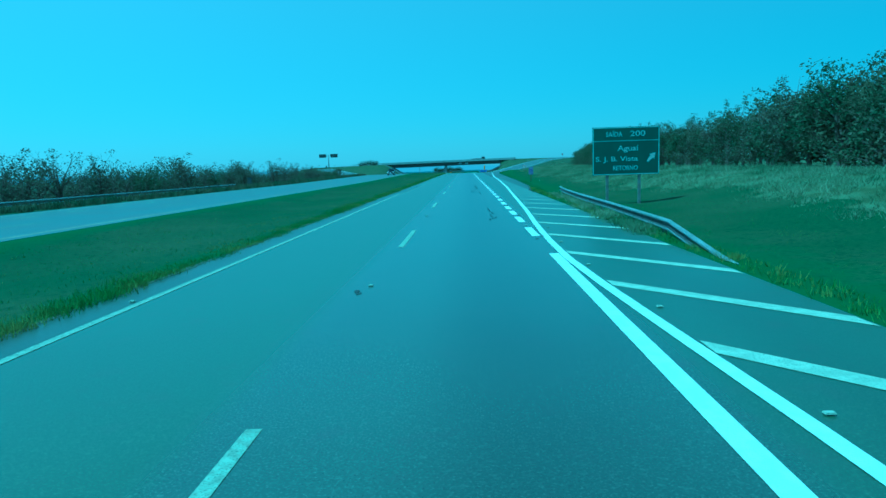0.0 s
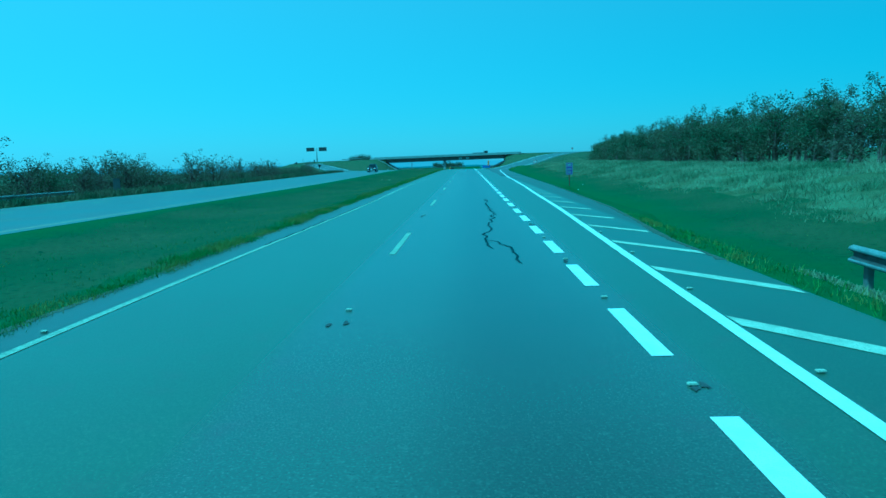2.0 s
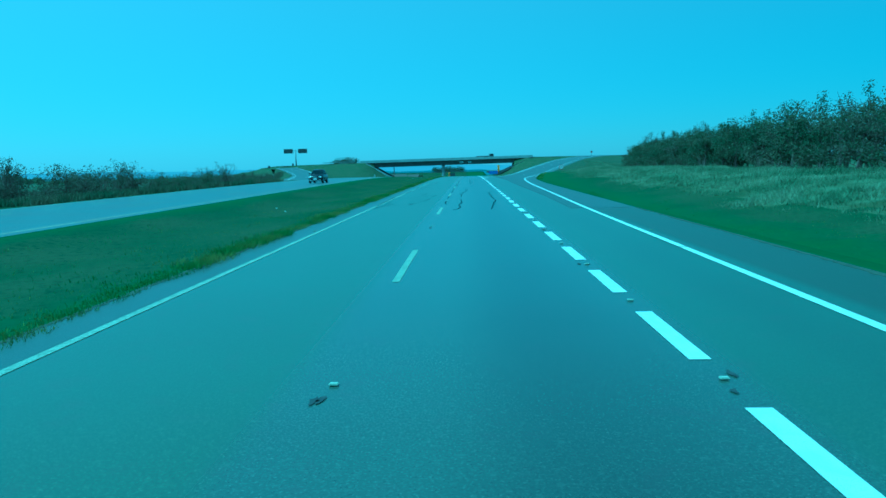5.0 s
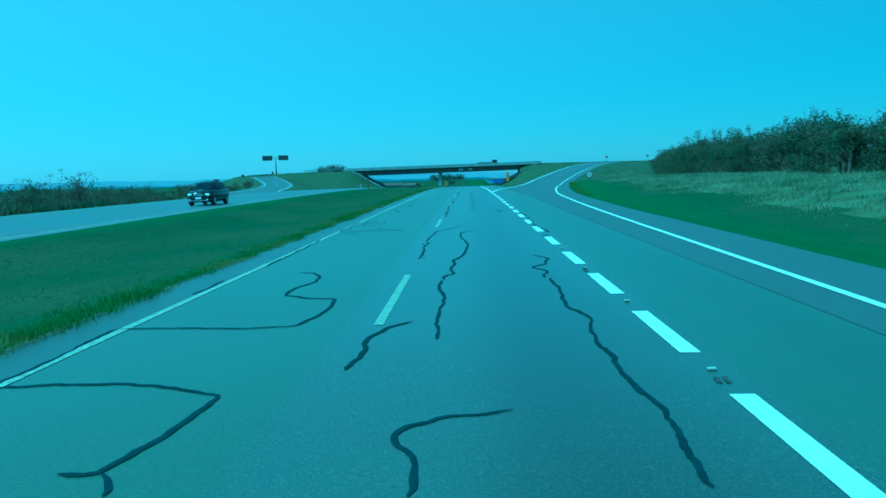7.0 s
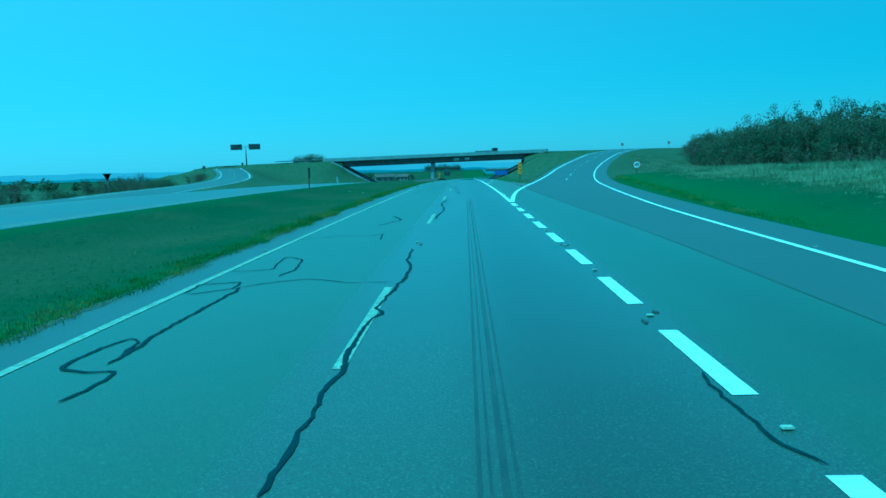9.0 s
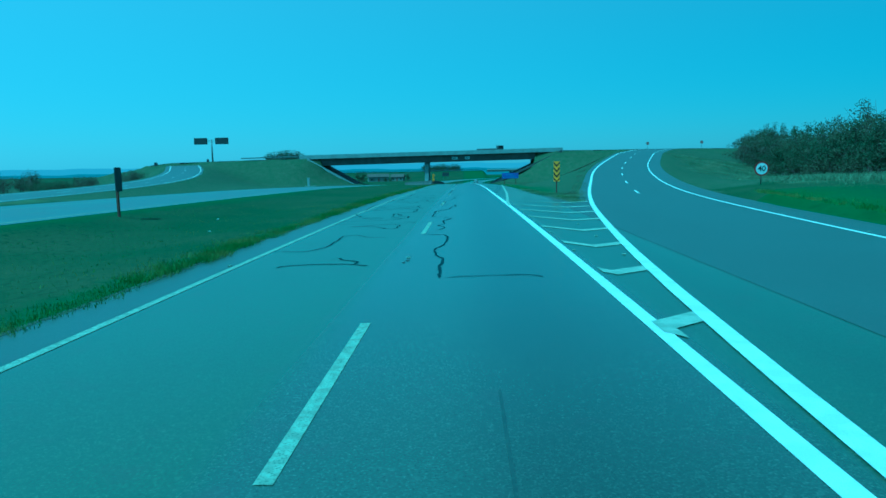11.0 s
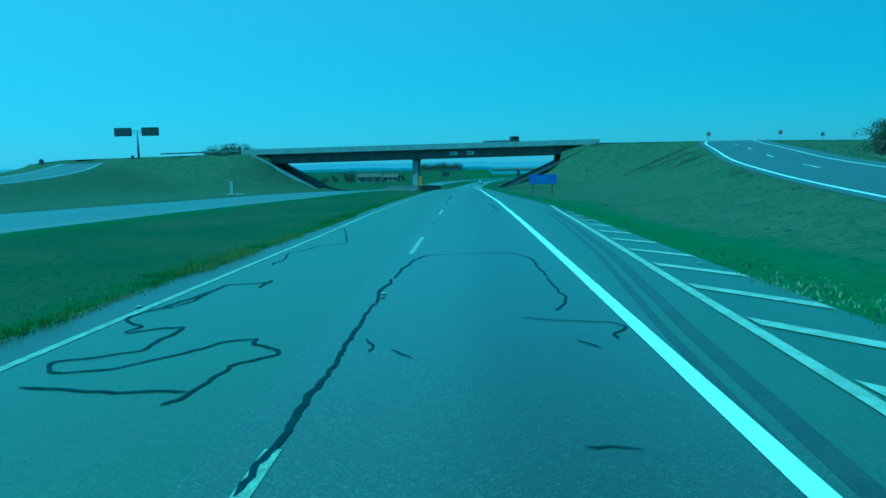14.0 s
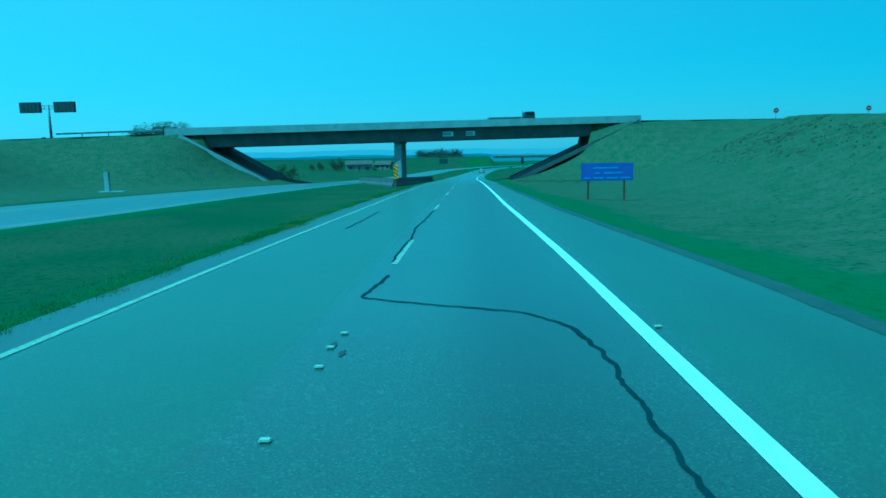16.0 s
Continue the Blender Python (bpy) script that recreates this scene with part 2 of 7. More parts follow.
POST_STEEL = material("dull_steel", (0.24, 0.24, 0.24), 0.6, 0.5, other=(0.17, 0.165, 0.16), scale=4)
RUST = material("brown_painted_steel", (0.09, 0.05, 0.035), 0.75, other=(0.06, 0.04, 0.03), scale=5)
SIGN_GREEN = material("sign_green", (0.012, 0.06, 0.045), 0.5, other=(0.014, 0.068, 0.05), scale=1.5)
SIGN_WHITE = material("sign_white", (0.75, 0.76, 0.76), 0.5, other=(0.66, 0.67, 0.67), scale=6)
SIGN_LETTER = material("sign_letter", (0.4, 0.42, 0.41), 0.55, other=(0.33, 0.35, 0.34), scale=6)
SIGN_BLUE = material("sign_blue", (0.1, 0.088, 0.36), 0.5, other=(0.11, 0.097, 0.4), scale=1.5)
MARKER_BLUE = material("marker_blue", (0.07, 0.05, 0.28), 0.5, other=(0.08, 0.058, 0.32), scale=1.5)
SIGN_DARK = material("sign_back", (0.05, 0.05, 0.055), 0.6, other=(0.035, 0.035, 0.04), scale=2)
YELLOW = material("hazard_yellow", (0.72, 0.42, 0.02), 0.5, other=(0.62, 0.36, 0.02), scale=3)
BLACK = material("hazard_black", (0.015, 0.015, 0.015), 0.55, other=(0.022, 0.022, 0.022), scale=3)
SIGN_RED = material("sign_red", (0.13, 0.02, 0.02), 0.5, other=(0.11, 0.018, 0.018), scale=3)
LEAF = material("leaf", (0.1, 0.115, 0.06), 0.8, other=(0.145, 0.138, 0.085), scale=0.4, island=0.3, thin=0.45, spec=0.15)
LEAF_DRY = material("dry_leaf", (0.115, 0.115, 0.078), 0.85, other=(0.15, 0.135, 0.1), scale=0.5, island=0.3, thin=0.45, spec=0.15)
BLADE = material("tall_grass_blade", (0.31, 0.315, 0.19), 0.9, other=(0.17, 0.19, 0.1), scale=0.25, island=0.3, thin=0.4, spec=0.15)
BLADE_GREEN = material("verge_grass_blade", (0.14, 0.18, 0.034), 0.9, other=(0.22, 0.228, 0.064), scale=0.5, island=0.35, thin=0.35, spec=0.15)
BARK = material("bark", (0.12, 0.1, 0.08), 0.9, other=(0.075, 0.065, 0.055), scale=5, bump=0.5, bump_scale=25)
FIELD = material("far_field", (0.05, 0.062, 0.034), 0.95, spec=0.05, other=(0.085, 0.085, 0.05), scale=0.006, detail=5, fine=(0.035, 0.05, 0.025), fine_scale=0.03)
SILVER = material("silver_paint", (0.26, 0.265, 0.27), 0.5, 0.2, other=(0.22, 0.225, 0.23), scale=2)
NAVY = material("black_paint", (0.02, 0.02, 0.025), 0.18, 0.2, other=(0.024, 0.024, 0.03), scale=2)
GLASS = material("tinted_glass", (0.02, 0.025, 0.03), 0.06, other=(0.025, 0.03, 0.035), scale=2, spec=0.8)
RUBBER = material("rubber", (0.018, 0.018, 0.018), 0.85, other=(0.026, 0.026, 0.026), scale=8)
LAMP_RED = material("red_lens", (0.3, 0.015, 0.015), 0.2, other=(0.25, 0.012, 0.012), scale=8)
LAMP_CLEAR = material("clear_lens", (0.75, 0.75, 0.75), 0.1, other=(0.65, 0.65, 0.65), scale=8)
HEADLIGHT = material("lit_headlight", (0.8, 0.8, 0.8), 0.1, other=(0.75, 0.75, 0.75), scale=8)
HEADLIGHT.node_tree.nodes["Principled BSDF"].inputs["Emission Color"].default_value = (1.0, 0.97, 0.9, 1.0)
HEADLIGHT.node_tree.nodes["Principled BSDF"].inputs["Emission Strength"].default_value = 0.35
CHROME = material("chrome", (0.7, 0.7, 0.7), 0.15, 1.0, other=(0.62, 0.62, 0.62), scale=8)
WALL_WHITE = material("white_render", (0.24, 0.24, 0.23), 0.85, other=(0.18, 0.18, 0.17), scale=0.8)
ROOF_TILE = material("clay_tile", (0.1, 0.085, 0.075), 0.85, other=(0.075, 0.065, 0.058), scale=1.0)


def haze_glow(name, tone):
    """Land so far off that it shows as a plain bluish tone, its haze painted in as glow."""
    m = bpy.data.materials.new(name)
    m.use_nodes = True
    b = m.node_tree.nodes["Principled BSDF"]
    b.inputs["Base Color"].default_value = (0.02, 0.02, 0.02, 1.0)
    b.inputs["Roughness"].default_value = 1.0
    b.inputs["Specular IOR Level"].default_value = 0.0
    # emission carries the haze over the land, which has no light of its own
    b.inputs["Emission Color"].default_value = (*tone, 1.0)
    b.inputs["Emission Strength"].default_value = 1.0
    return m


HAZE_FAR = haze_glow("far_haze", (0.33, 0.34, 0.41))
HAZE_NEAR = haze_glow("near_haze", (0.19, 0.215, 0.25))


# ---- the lie of the land ----
def prof(y):
    """Height of the carriageway: level, then falling to the underpass and levelling out past it."""
    y = np.asarray(y, float)
    a = -0.865e-4 * np.clip(y - 160, 0, 225) ** 2
    s = np.clip(y - 385, 0, 230)
    return a - 0.0389 * s + 0.0389 / 460 * s**2


def bend(y):
    return 2.7e-4 * np.clip(np.asarray(y, float) - 400, 0, 500) ** 2 + 0.0035 * np.clip(np.asarray(y, float) - 575, 0, 215) ** 2


RAMP_Y = [45, 80, 110, 125, 140, 150, 157, 165, 175, 190, 205, 220, 235, 250, 270, 290, 310, 330, 350, 370, 392]
RAMP_X = [5.0, 5.95, 6.45, 6.95, 7.33, 7.66, 7.97, 8.42, 9.1, 10.9, 12.85, 15.05, 17.55, 20.3, 24.6, 29.6, 35.6, 41.6, 48.9, 56.8, 65.8]
RAMP_Z = [0, 0, 0, 0, 0, 0, 0, -0.02, -0.07, -0.18, -0.29, -0.42, -0.45, -0.2, 0.38, 1.2, 2.3, 3.3, 4.08, 4.72, 5.07]
GORE_Y = [175, 183.6, 190, 195, 199.7, 202.8, 207.5, 212, 216, 220.5, 224, 228, 235, 250, 270, 290, 310, 330, 350, 370, 392]
GORE_X = [3.0, 3.68, 4.15, 4.62, 5.18, 5.57, 6.2, 6.9, 7.45, 8.1, 8.72, 9.43, 10.6, 13.5, 17.4, 22.15, 28.1, 33.9, 40.9, 48.6, 57.4]
LRAMP_Y = [190, 210, 230, 250, 270, 290, 310, 330, 350, 366, 378]
LRAMP_X = [-21.1, -26.0, -31.2, -36.1, -40.8, -45.3, -50.5, -57.0, -64.3, -71.2, -76.5]
LRAMP_Z = [0.05, -0.06, -0.16, -0.3, -0.37, -0.22, 0.06, 0.58, 1.4, 2.3, 3.1]
LRAMP_W = 7.3


def smooth_table(ys, vs, y):
    """A table read smoothly."""
    y = np.asarray(y, float)
    out = np.zeros_like(y)
    for k, w in ((-8, 1), (-4, 2), (0, 3), (4, 2), (8, 1)):
        out = out + w * np.interp(y + k, ys, vs)
    return out / 9


def ramp_x(y):
    return smooth_table(RAMP_Y, RAMP_X, y)


def ramp_left(y):
    """The ramp's left line, from the nose of the gore on."""
    return smooth_table(GORE_Y, GORE_X, y)


def left_edge(y):
    """Where the asphalt ends beside the median."""
    y = np.asarray(y, float)
    return np.interp(y, [-60, 63, 123, 157, 200, 235, 252, 262, 275, 300], [-4.2, -4.2, -4.33, -4.3, -4.45, -4.5, -4.15, -4.02, -4.25, -4.3]) + 0.03 * np.sin(y * 0.83) * np.sin(y * 0.31 + 1) + bend(y)


def ramp_z(y):
    return smooth_table(RAMP_Y, RAMP_Z, y)


def lramp_x(y):
    return smooth_table(LRAMP_Y, LRAMP_X, y)


def lramp_z(y):
    return smooth_table(LRAMP_Y, LRAMP_Z, y)


def opp_x(y):
    """The opposite carriageway's edge line beside the median."""
    return np.interp(y, [-100, 90, 140, 200, 260, 300, 380], [-13.9, -14.0, -14.3, -15.2, -15.0, -14.6, -15.2]) + bend(y)


def opp_z(y):
    return prof(y) + np.interp(y, [0, 100, 150, 200, 260, 300], [0, 0.05, 0.25, 0.3, 0.2, 0.03])


def road_right(y):
    """Right edge of the paved surface beside the main carriageway."""
    return np.interp(y, [-60, 45, 56, 80, 120, 150, 165, 175, 190, 205, 221.9, 222, 236, 282, 291, 300, 325, 600], [6.4, 6.5, 7.4, 8.1, 8.8, 9.3, 10.0, 10.8, 12.6, 14.6, 17.1, 8.0, 6.6, 6.45, 6.0, 5.6, 5.2, 5.2]) + bend(y)


def over_y(x):
    """Near edge of the overpass."""
    return 376.8 + (np.asarray(x, float) + 46) * 0.1207


def over_z(x):
    """Top of the overpass's road."""
    return np.interp(x, [-400, -150, -112, -92, -82, -46, 30, 70, 110, 200], [-12.0, -12.0, -2.5, 2.4, 3.45, 4.15, 5.15, 5.1, 4.6, 3.0])


def land(x, y):
    """Height of the ground."""
    x, y = np.asarray(x, float), np.asarray(y, float)
    b = bend(y)
    xx = x - b
    p = prof(y)
    step = lambda v, lo, hi: (lambda t: t * t * (3 - 2 * t))(np.clip((v - lo) / (hi - lo), 0, 1))  # noqa: E731
    z = p.copy()
    # right: rises to a field above the road
    z = z + step(xx, 8, 27) * (0.9 - np.maximum(p, -3.0)) * np.where(xx > 0, 1, 0) * step(-y, -300, -180)
    z = z + step(xx, 60, 260) * (1.0 - p) * step(y, 180, 300) * step(-y, -900, -500)
    z = z - np.interp(y, [0, 60, 90], [0.85, 0.85, 0.55]) * step(xx, 7, 9.5) * step(-xx, -22, -14) * step(-y, -185, -130)
    # median: a shallow swale between the carriageways
    ox = opp_x(y) - b
    le = left_edge(y) - b
    inside = np.clip((xx - ox) / (le - ox), 0, 1)
    z = np.where((xx < le) & (xx > ox), p * inside + opp_z(y) * (1 - inside) - 0.3 * np.sin(np.pi * inside) ** 2, z)
    # left: falls away behind the opposite carriageway
    z = np.where(xx <= ox, opp_z(y) - 1.5 * step(-xx, 26.5, 36) * (1 - step(y, 235, 300)), z)
    z = z + step(-xx, 80, 300) * (-1.5 - p) * step(y, 250, 330) * step(-y, -560, -430) * np.where(xx < 0, 1, 0)
    # a shallow ditch beside the lane before the overpass
    z = z - 0.5 * step(xx, 5.8, 9) * step(-xx, -22, -13) * step(y, 272, 300) * step(-y, -365, -335)
    # beyond the overpass a second road crosses on a bank, with a gap for its bridge
    gap = step(x, 14, 20) * step(-x, -210, -200)
    z = z + step(y, 655, 693) * step(-y, -775, -716) * (1 - gap) * (-3.75 - z)
    z = z - 10 * step(y, 730, 1500)
    # the overpass's embankments, with their end slopes
    near = over_y(x)
    across = np.maximum(np.maximum(near - 0.6 - y, y - near - 13.0), 0)
    crest = over_z(x) - 0.12
    crest = np.where((x < 30.5) & (x > -8), np.minimum(crest, 4.6 - (30 - x) * 0.453), crest)
    crest = np.where((x > -43.7) & (x <= -8), np.minimum(crest, 3.75 - (x + 43.9) * 0.55), crest)
    z = np.maximum(z, crest - across * 0.5)
    # the ramps' embankments
    for rx, rz, y0, y1, gentle in ((ramp_x, ramp_z, 205, 392, 0.16), (lramp_x, lramp_z, 215, 378, 0.3)):
        yc = np.clip(y, y0, y1)
        over = np.maximum(y - y1, 0) + np.maximum(y0 - y, 0)
        out = x - rx(yc)
        right, left = np.maximum(out - 2.0, 0), np.maximum((ramp_left(yc) - x if rx is ramp_x else -out - LRAMP_W) - 1.5, 0)
        side = right * (gentle if rx is ramp_x else 0.4) + left * (0.42 if rx is ramp_x else gentle)
        z = np.maximum(z, rz(yc) - 0.05 - side - over * 0.5)
    return z


def paved(x, y):
    """Where the ground is paved over, and at what height."""
    x, y = np.asarray(x, float), np.asarray(y, float)
    z = np.full(np.broadcast(x, y).shape, np.nan)
    z = np.where((x > left_edge(y)) & (x < road_right(y)) & (y < 790), main_z(x, y), z)
    ox = opp_x(y)
    z = np.where((x < ox + 0.7) & (x > ox - 10.4) & (y < 790), opp_z(y), z)
    z = np.where((y > 221) & (y < 393) & (x > ramp_left(y) - 0.9) & (x < ramp_x(y) + 1.9), ramp_z(y), z)
    z = np.where((y > 188) & (y < 379) & (x > lramp_x(y) - LRAMP_W * 1.06 - 1.4) & (x < lramp_x(y) + 0.7), np.minimum(lramp_z(y), 90), z)
    near = over_y(x)
    z = np.where((y > near) & (y < near + 12) & ((x > 22) | ((x < -40) & (x > -89))), over_z(x), z)
    return z


def main_z(x, y):
    """The main surface, easing over to the ramp's height where the two part."""
    p = prof(y)
    f = np.clip((np.asarray(x, float) - 3.6) / 4.5, 0, 1) * np.clip((np.asarray(y, float) - 150) / 30, 0, 1)
    return p + f * (ramp_z(y) - p) * np.clip((238 - np.asarray(y, float)) / 14, 0, 1)


def height(x, y):
    """Top of whatever one would stand on."""
    p = float(paved(x, y))
    return p if p == p else float(land(x, y))


# ---- building helpers ----
def mesh_object(name, verts, faces, mats, smooth=False, slots=None):
    me = bpy.data.meshes.new(name)
    me.from_pydata([tuple(map(float, v)) for v in verts], [], faces)
    for m in mats if isinstance(mats, (list, tuple)) else (mats,):
        me.materials.append(m)
    if slots is not None:
        me.polygons.foreach_set("material_index", slots)
    if smooth:
        me.polygons.foreach_set("use_smooth", [True] * len(me.polygons))
    me.update()
    return new(name, me)


def part(name, bm, mat, parent, label="", smooth=False):
    me = bpy.data.meshes.new(name)
    bm.to_mesh(me)
    bm.free()
    me.materials.append(mat)
    if smooth:
        me.polygons.foreach_set("use_smooth", [True] * len(me.polygons))
    ob = new(name, me)
    ob.parent = parent
    return tagged(ob, label)


def empty(name, m=None):
    ob = new(name)
    ob.empty_display_size = 0.3
    if m is not None:
        ob.matrix_world = m
    return ob


def box(sx, sy, sz, x=0, y=0, z=0, bevel=0.0, bm=None, turn=None):
    """A box with its middle at x, y and its foot at z."""
    bm = bm or bmesh.new()
    m = Matrix.Translation((x, y, z + sz / 2))
    if turn is not None:
        m = m @ turn
    got = bmesh.ops.create_cube(bm, size=1.0, matrix=m @ Matrix.Diagonal((sx, sy, sz, 1)))
    if bevel:
        edges = list({e for v in got["verts"] for e in v.link_edges})
        bmesh.ops.bevel(bm, geom=edges, offset=bevel, segments=2, affect="EDGES")
    return bm


def tube(r1, r2, h, m=None, segs=12, bm=None):
    """A tapered tube from the origin of m up along its z."""
    bm = bm or bmesh.new()
    m = m or Matrix()
    bmesh.ops.create_cone(bm, cap_ends=True, segments=segs, radius1=r1, radius2=r2, depth=h, matrix=m @ Matrix.Translation((0, 0, h / 2)))
    return bm


def sheet(rows, name, mat, cols=1, lie=None):
    """A strip from rows of (left point, right point); lie: the surface whose shape it follows."""
    verts, faces = [], []
    if lie:
        cols = 8
    for a, b in rows:
        a, b = Vector(a), Vector(b)
        line = [a.lerp(b, i / cols) for i in range(cols + 1)]
        if lie:
            line = [Vector((v.x, v.y, float(lie(v.x, v.y)) + 0.005)) for v in line]
        verts += line
    n = cols + 1
    for r in range(len(rows) - 1):
        for i in range(cols):
            k = r * n + i
            faces.append((k, k + 1, k + n + 1, k + n))
    return mesh_object(name, verts, faces, mat)


# ---- ground ----
def spread(lo, hi, step, far_lo, far_hi):
    """Fine steps from lo to hi, growing outside."""
    mid = list(np.arange(lo, hi + step / 2, step))
    out_hi, d = [], step
    v = hi
    while v < far_hi:
        d *= 1.22
        v += d
        out_hi.append(v)
    out_lo, d, v = [], step, lo
    while v > far_lo:
        d *= 1.22
        v -= d
        out_lo.append(v)
    return np.array(out_lo[::-1] + mid + out_hi)


def rough_edge(y):
    """Where the mown verge on the right gives way to rough grass."""
    return np.interp(y, [-20, 25, 40, 55, 75, 100, 145, 172, 196, 226, 266, 350], [16.6, 17.0, 16.8, 15.6, 15.0, 15.3, 15.8, 16.4, 18.6, 22.5, 31, 48]) + 0.6 * np.sin(y * 0.21) + 0.5 * np.sin(y * 0.53 + 1) + 0.25 * np.sin(y * 1.37)


# head and foot of the paved slopes under the overpass: x, z, x, z
END_SLOPES = ((30.0, 5.1, 9.2, float(prof(384)) + 0.02), (-43.9, 3.95, -30.2, float(prof(377)) + 0.05))


def build_ground():
    xs, ys = spread(-100, 90, 0.9, -3500, 3500), spread(-20, 440, 1.1, -400, 4600)
    X, Y = np.meshgrid(xs, ys)
    Z = land(X, Y)
    far = np.clip((np.hypot(X, Y - 200) - 640) / 2600, 0, 1)
    Z = Z - 34 * far ** 0.8
    P = paved(X, Y)
    rough = 0.03 * np.sin(X * 1.7 + Y * 0.6) * np.sin(Y * 0.9 - X * 0.4) + 0.02 * np.sin(X * 3.9 - Y * 2.1)
    inner = ~np.isnan(P)
    for dx in (-0.9, 0.9):
        inner &= ~np.isnan(paved(X + dx, Y))
    near = ~np.isnan(P) & ~inner
    rough = np.where(Y > 226, 0.25, 1.0) * rough
    Z = np.where(np.isnan(P), Z + rough, np.where(inner, P - 0.07, P - 0.012))
    for dx in (-0.9, 0.9):
        Q = paved(X + dx, Y)
        Z = np.where(np.isnan(P) & ~np.isnan(Q), np.where(np.abs(Q - Z) < 1.2, Q - 0.004, Z), Z)
    # soften the creases between the embankments
    bank = np.isnan(P) & (Y > 226) & (Y < 425) & (X > -97) & (X < 88)
    for dx in (-0.9, 0.9):
        bank &= np.isnan(paved(X + dx, Y))
    for _ in range(45):
        blur = (Z[1:-1, 1:-1] * 2 + Z[:-2, 1:-1] + Z[2:, 1:-1] + Z[1:-1, :-2] + Z[1:-1, 2:]) / 6
        Z[1:-1, 1:-1] = np.where(bank[1:-1, 1:-1], blur, Z[1:-1, 1:-1])
    # the paved end slopes lie free of the earth beside them
    for x0, z0, x1, z1 in END_SLOPES:
        lo, hi = min(x0, x1), max(x0, x1)
        line = z0 + (z1 - z0) * (X - x0) / (x1 - x0) - 0.1 + 0.45 * np.maximum(over_y(X) - 1.4 - Y, 0)
        zone = (X > lo - 0.4) & (X < hi + 0.4) & (Y > over_y(X) - 5) & (Y < over_y(X) + 13) & np.isnan(P)
        Z = np.where(zone, np.minimum(Z, line), Z)
    ny, nx = X.shape
    verts = np.stack([X.ravel(), Y.ravel(), Z.ravel()], 1)
    idx = np.arange(ny * nx).reshape(ny, nx)
    quads = np.stack([idx[:-1, :-1], idx[:-1, 1:], idx[1:, 1:], idx[1:, :-1]], -1).reshape(-1, 4)
    cxm, cym = (X[:-1, :-1] + X[1:, 1:]) / 2, (Y[:-1, :-1] + Y[1:, 1:]) / 2
    slot = np.zeros(cxm.shape, int)
    dry = (cxm > rough_edge(cym) + 0.9) & (cym < 420)
    slot[dry] = 1
    slot[(cxm < -27 + 2 * np.sin(cym * 0.11)) & (cym < 236)] = 1
    slot[(cym > np.where(np.abs(cxm) < 20, 232, 234 + 6 * np.sin(cxm / 9) + 3 * np.sin(cxm / 3.7) + 1.5 * np.sin(cxm / 1.3))) & (cym < 430) & ((cxm > 4) | (cxm < -27))] = 3
    slot[((np.abs(cxm) > 78 + 6 * np.sin(cym / 31) + 4 * np.sin(cym / 11 + 2) + 1.5 * np.sin(cym / 2.3)) & (cym < 232)) | (cym > 760) | (cym < -60)] = 2
    ob = mesh_object("ground", verts, quads.tolist(), [GRASS, GRASS_DRY, FIELD, GRASS_BANK], True, slot.ravel().tolist())
    mown = np.clip(1 - (X - road_right(Y) - 0.6) / (np.interp(Y, [222, 236], [6.0, 2.6]) + 0.8 * np.sin(Y * 0.21)), 0, 1) * (X > 0)
    mown = np.maximum(mown, np.clip(1 - (X - opp_x(Y) - 0.9) / (1.8 + 0.5 * np.sin(Y * 0.17)), 0, 1) * (X > opp_x(Y)))
    mown = np.maximum(mown, 0.8 * np.clip(1 - (left_edge(Y) - X) / 1.3, 0, 1) * (X < 0))
    ob.data.attributes.new("mown", "FLOAT", "POINT").data.foreach_set("value", mown.ravel())
    return tagged(ob, "mown green roadside grass running out to dry fields", "ground", kind="structure")


build_ground()


def build_margin():
    """Dusty grit, ragged towards the lane, where the asphalt meets the grass on either side."""
    for name, mat, edge, side, y0, y1, wide, label in (
        ("gravel_margin", GRAVEL, left_edge, 1, -30, 265, 0.1, "dusty grit along the edge of the asphalt"),
        ("gravel_margin", GRAVEL, road_right, -1, 42, 110, 0.12, "pale grit along the edge of the shoulder"),
        ("dirt_margin", DIRT, road_right, -1, 262, 352, 0.34, "dark damp dirt along the edge of the shoulder"),
    ):
        rows = []
        for y in np.arange(y0, y1, 0.1):
            e = float(edge(y))
            w = max(0.015, wide + (0.05 if wide < 0.2 else 0.02) * math.sin(y * 0.9) * math.sin(y * 0.23) + (0.2 - 0.45 * wide) * (0.4 * noise.noise((side, y * 1.3, 0)) + 0.45 * noise.noise((3, y * 4.7, side)) + 0.3 * noise.noise((7, y * 13, side))))
            pair = [(e - side * 0.04, y, float(main_z(e, y)) + 0.003), (e + side * w, y, float(main_z(e + side * w, y)) + 0.003)]
            rows.append(pair if side > 0 else pair[::-1])
        tagged(sheet(rows, name, mat), label, "verge", kind="structure")


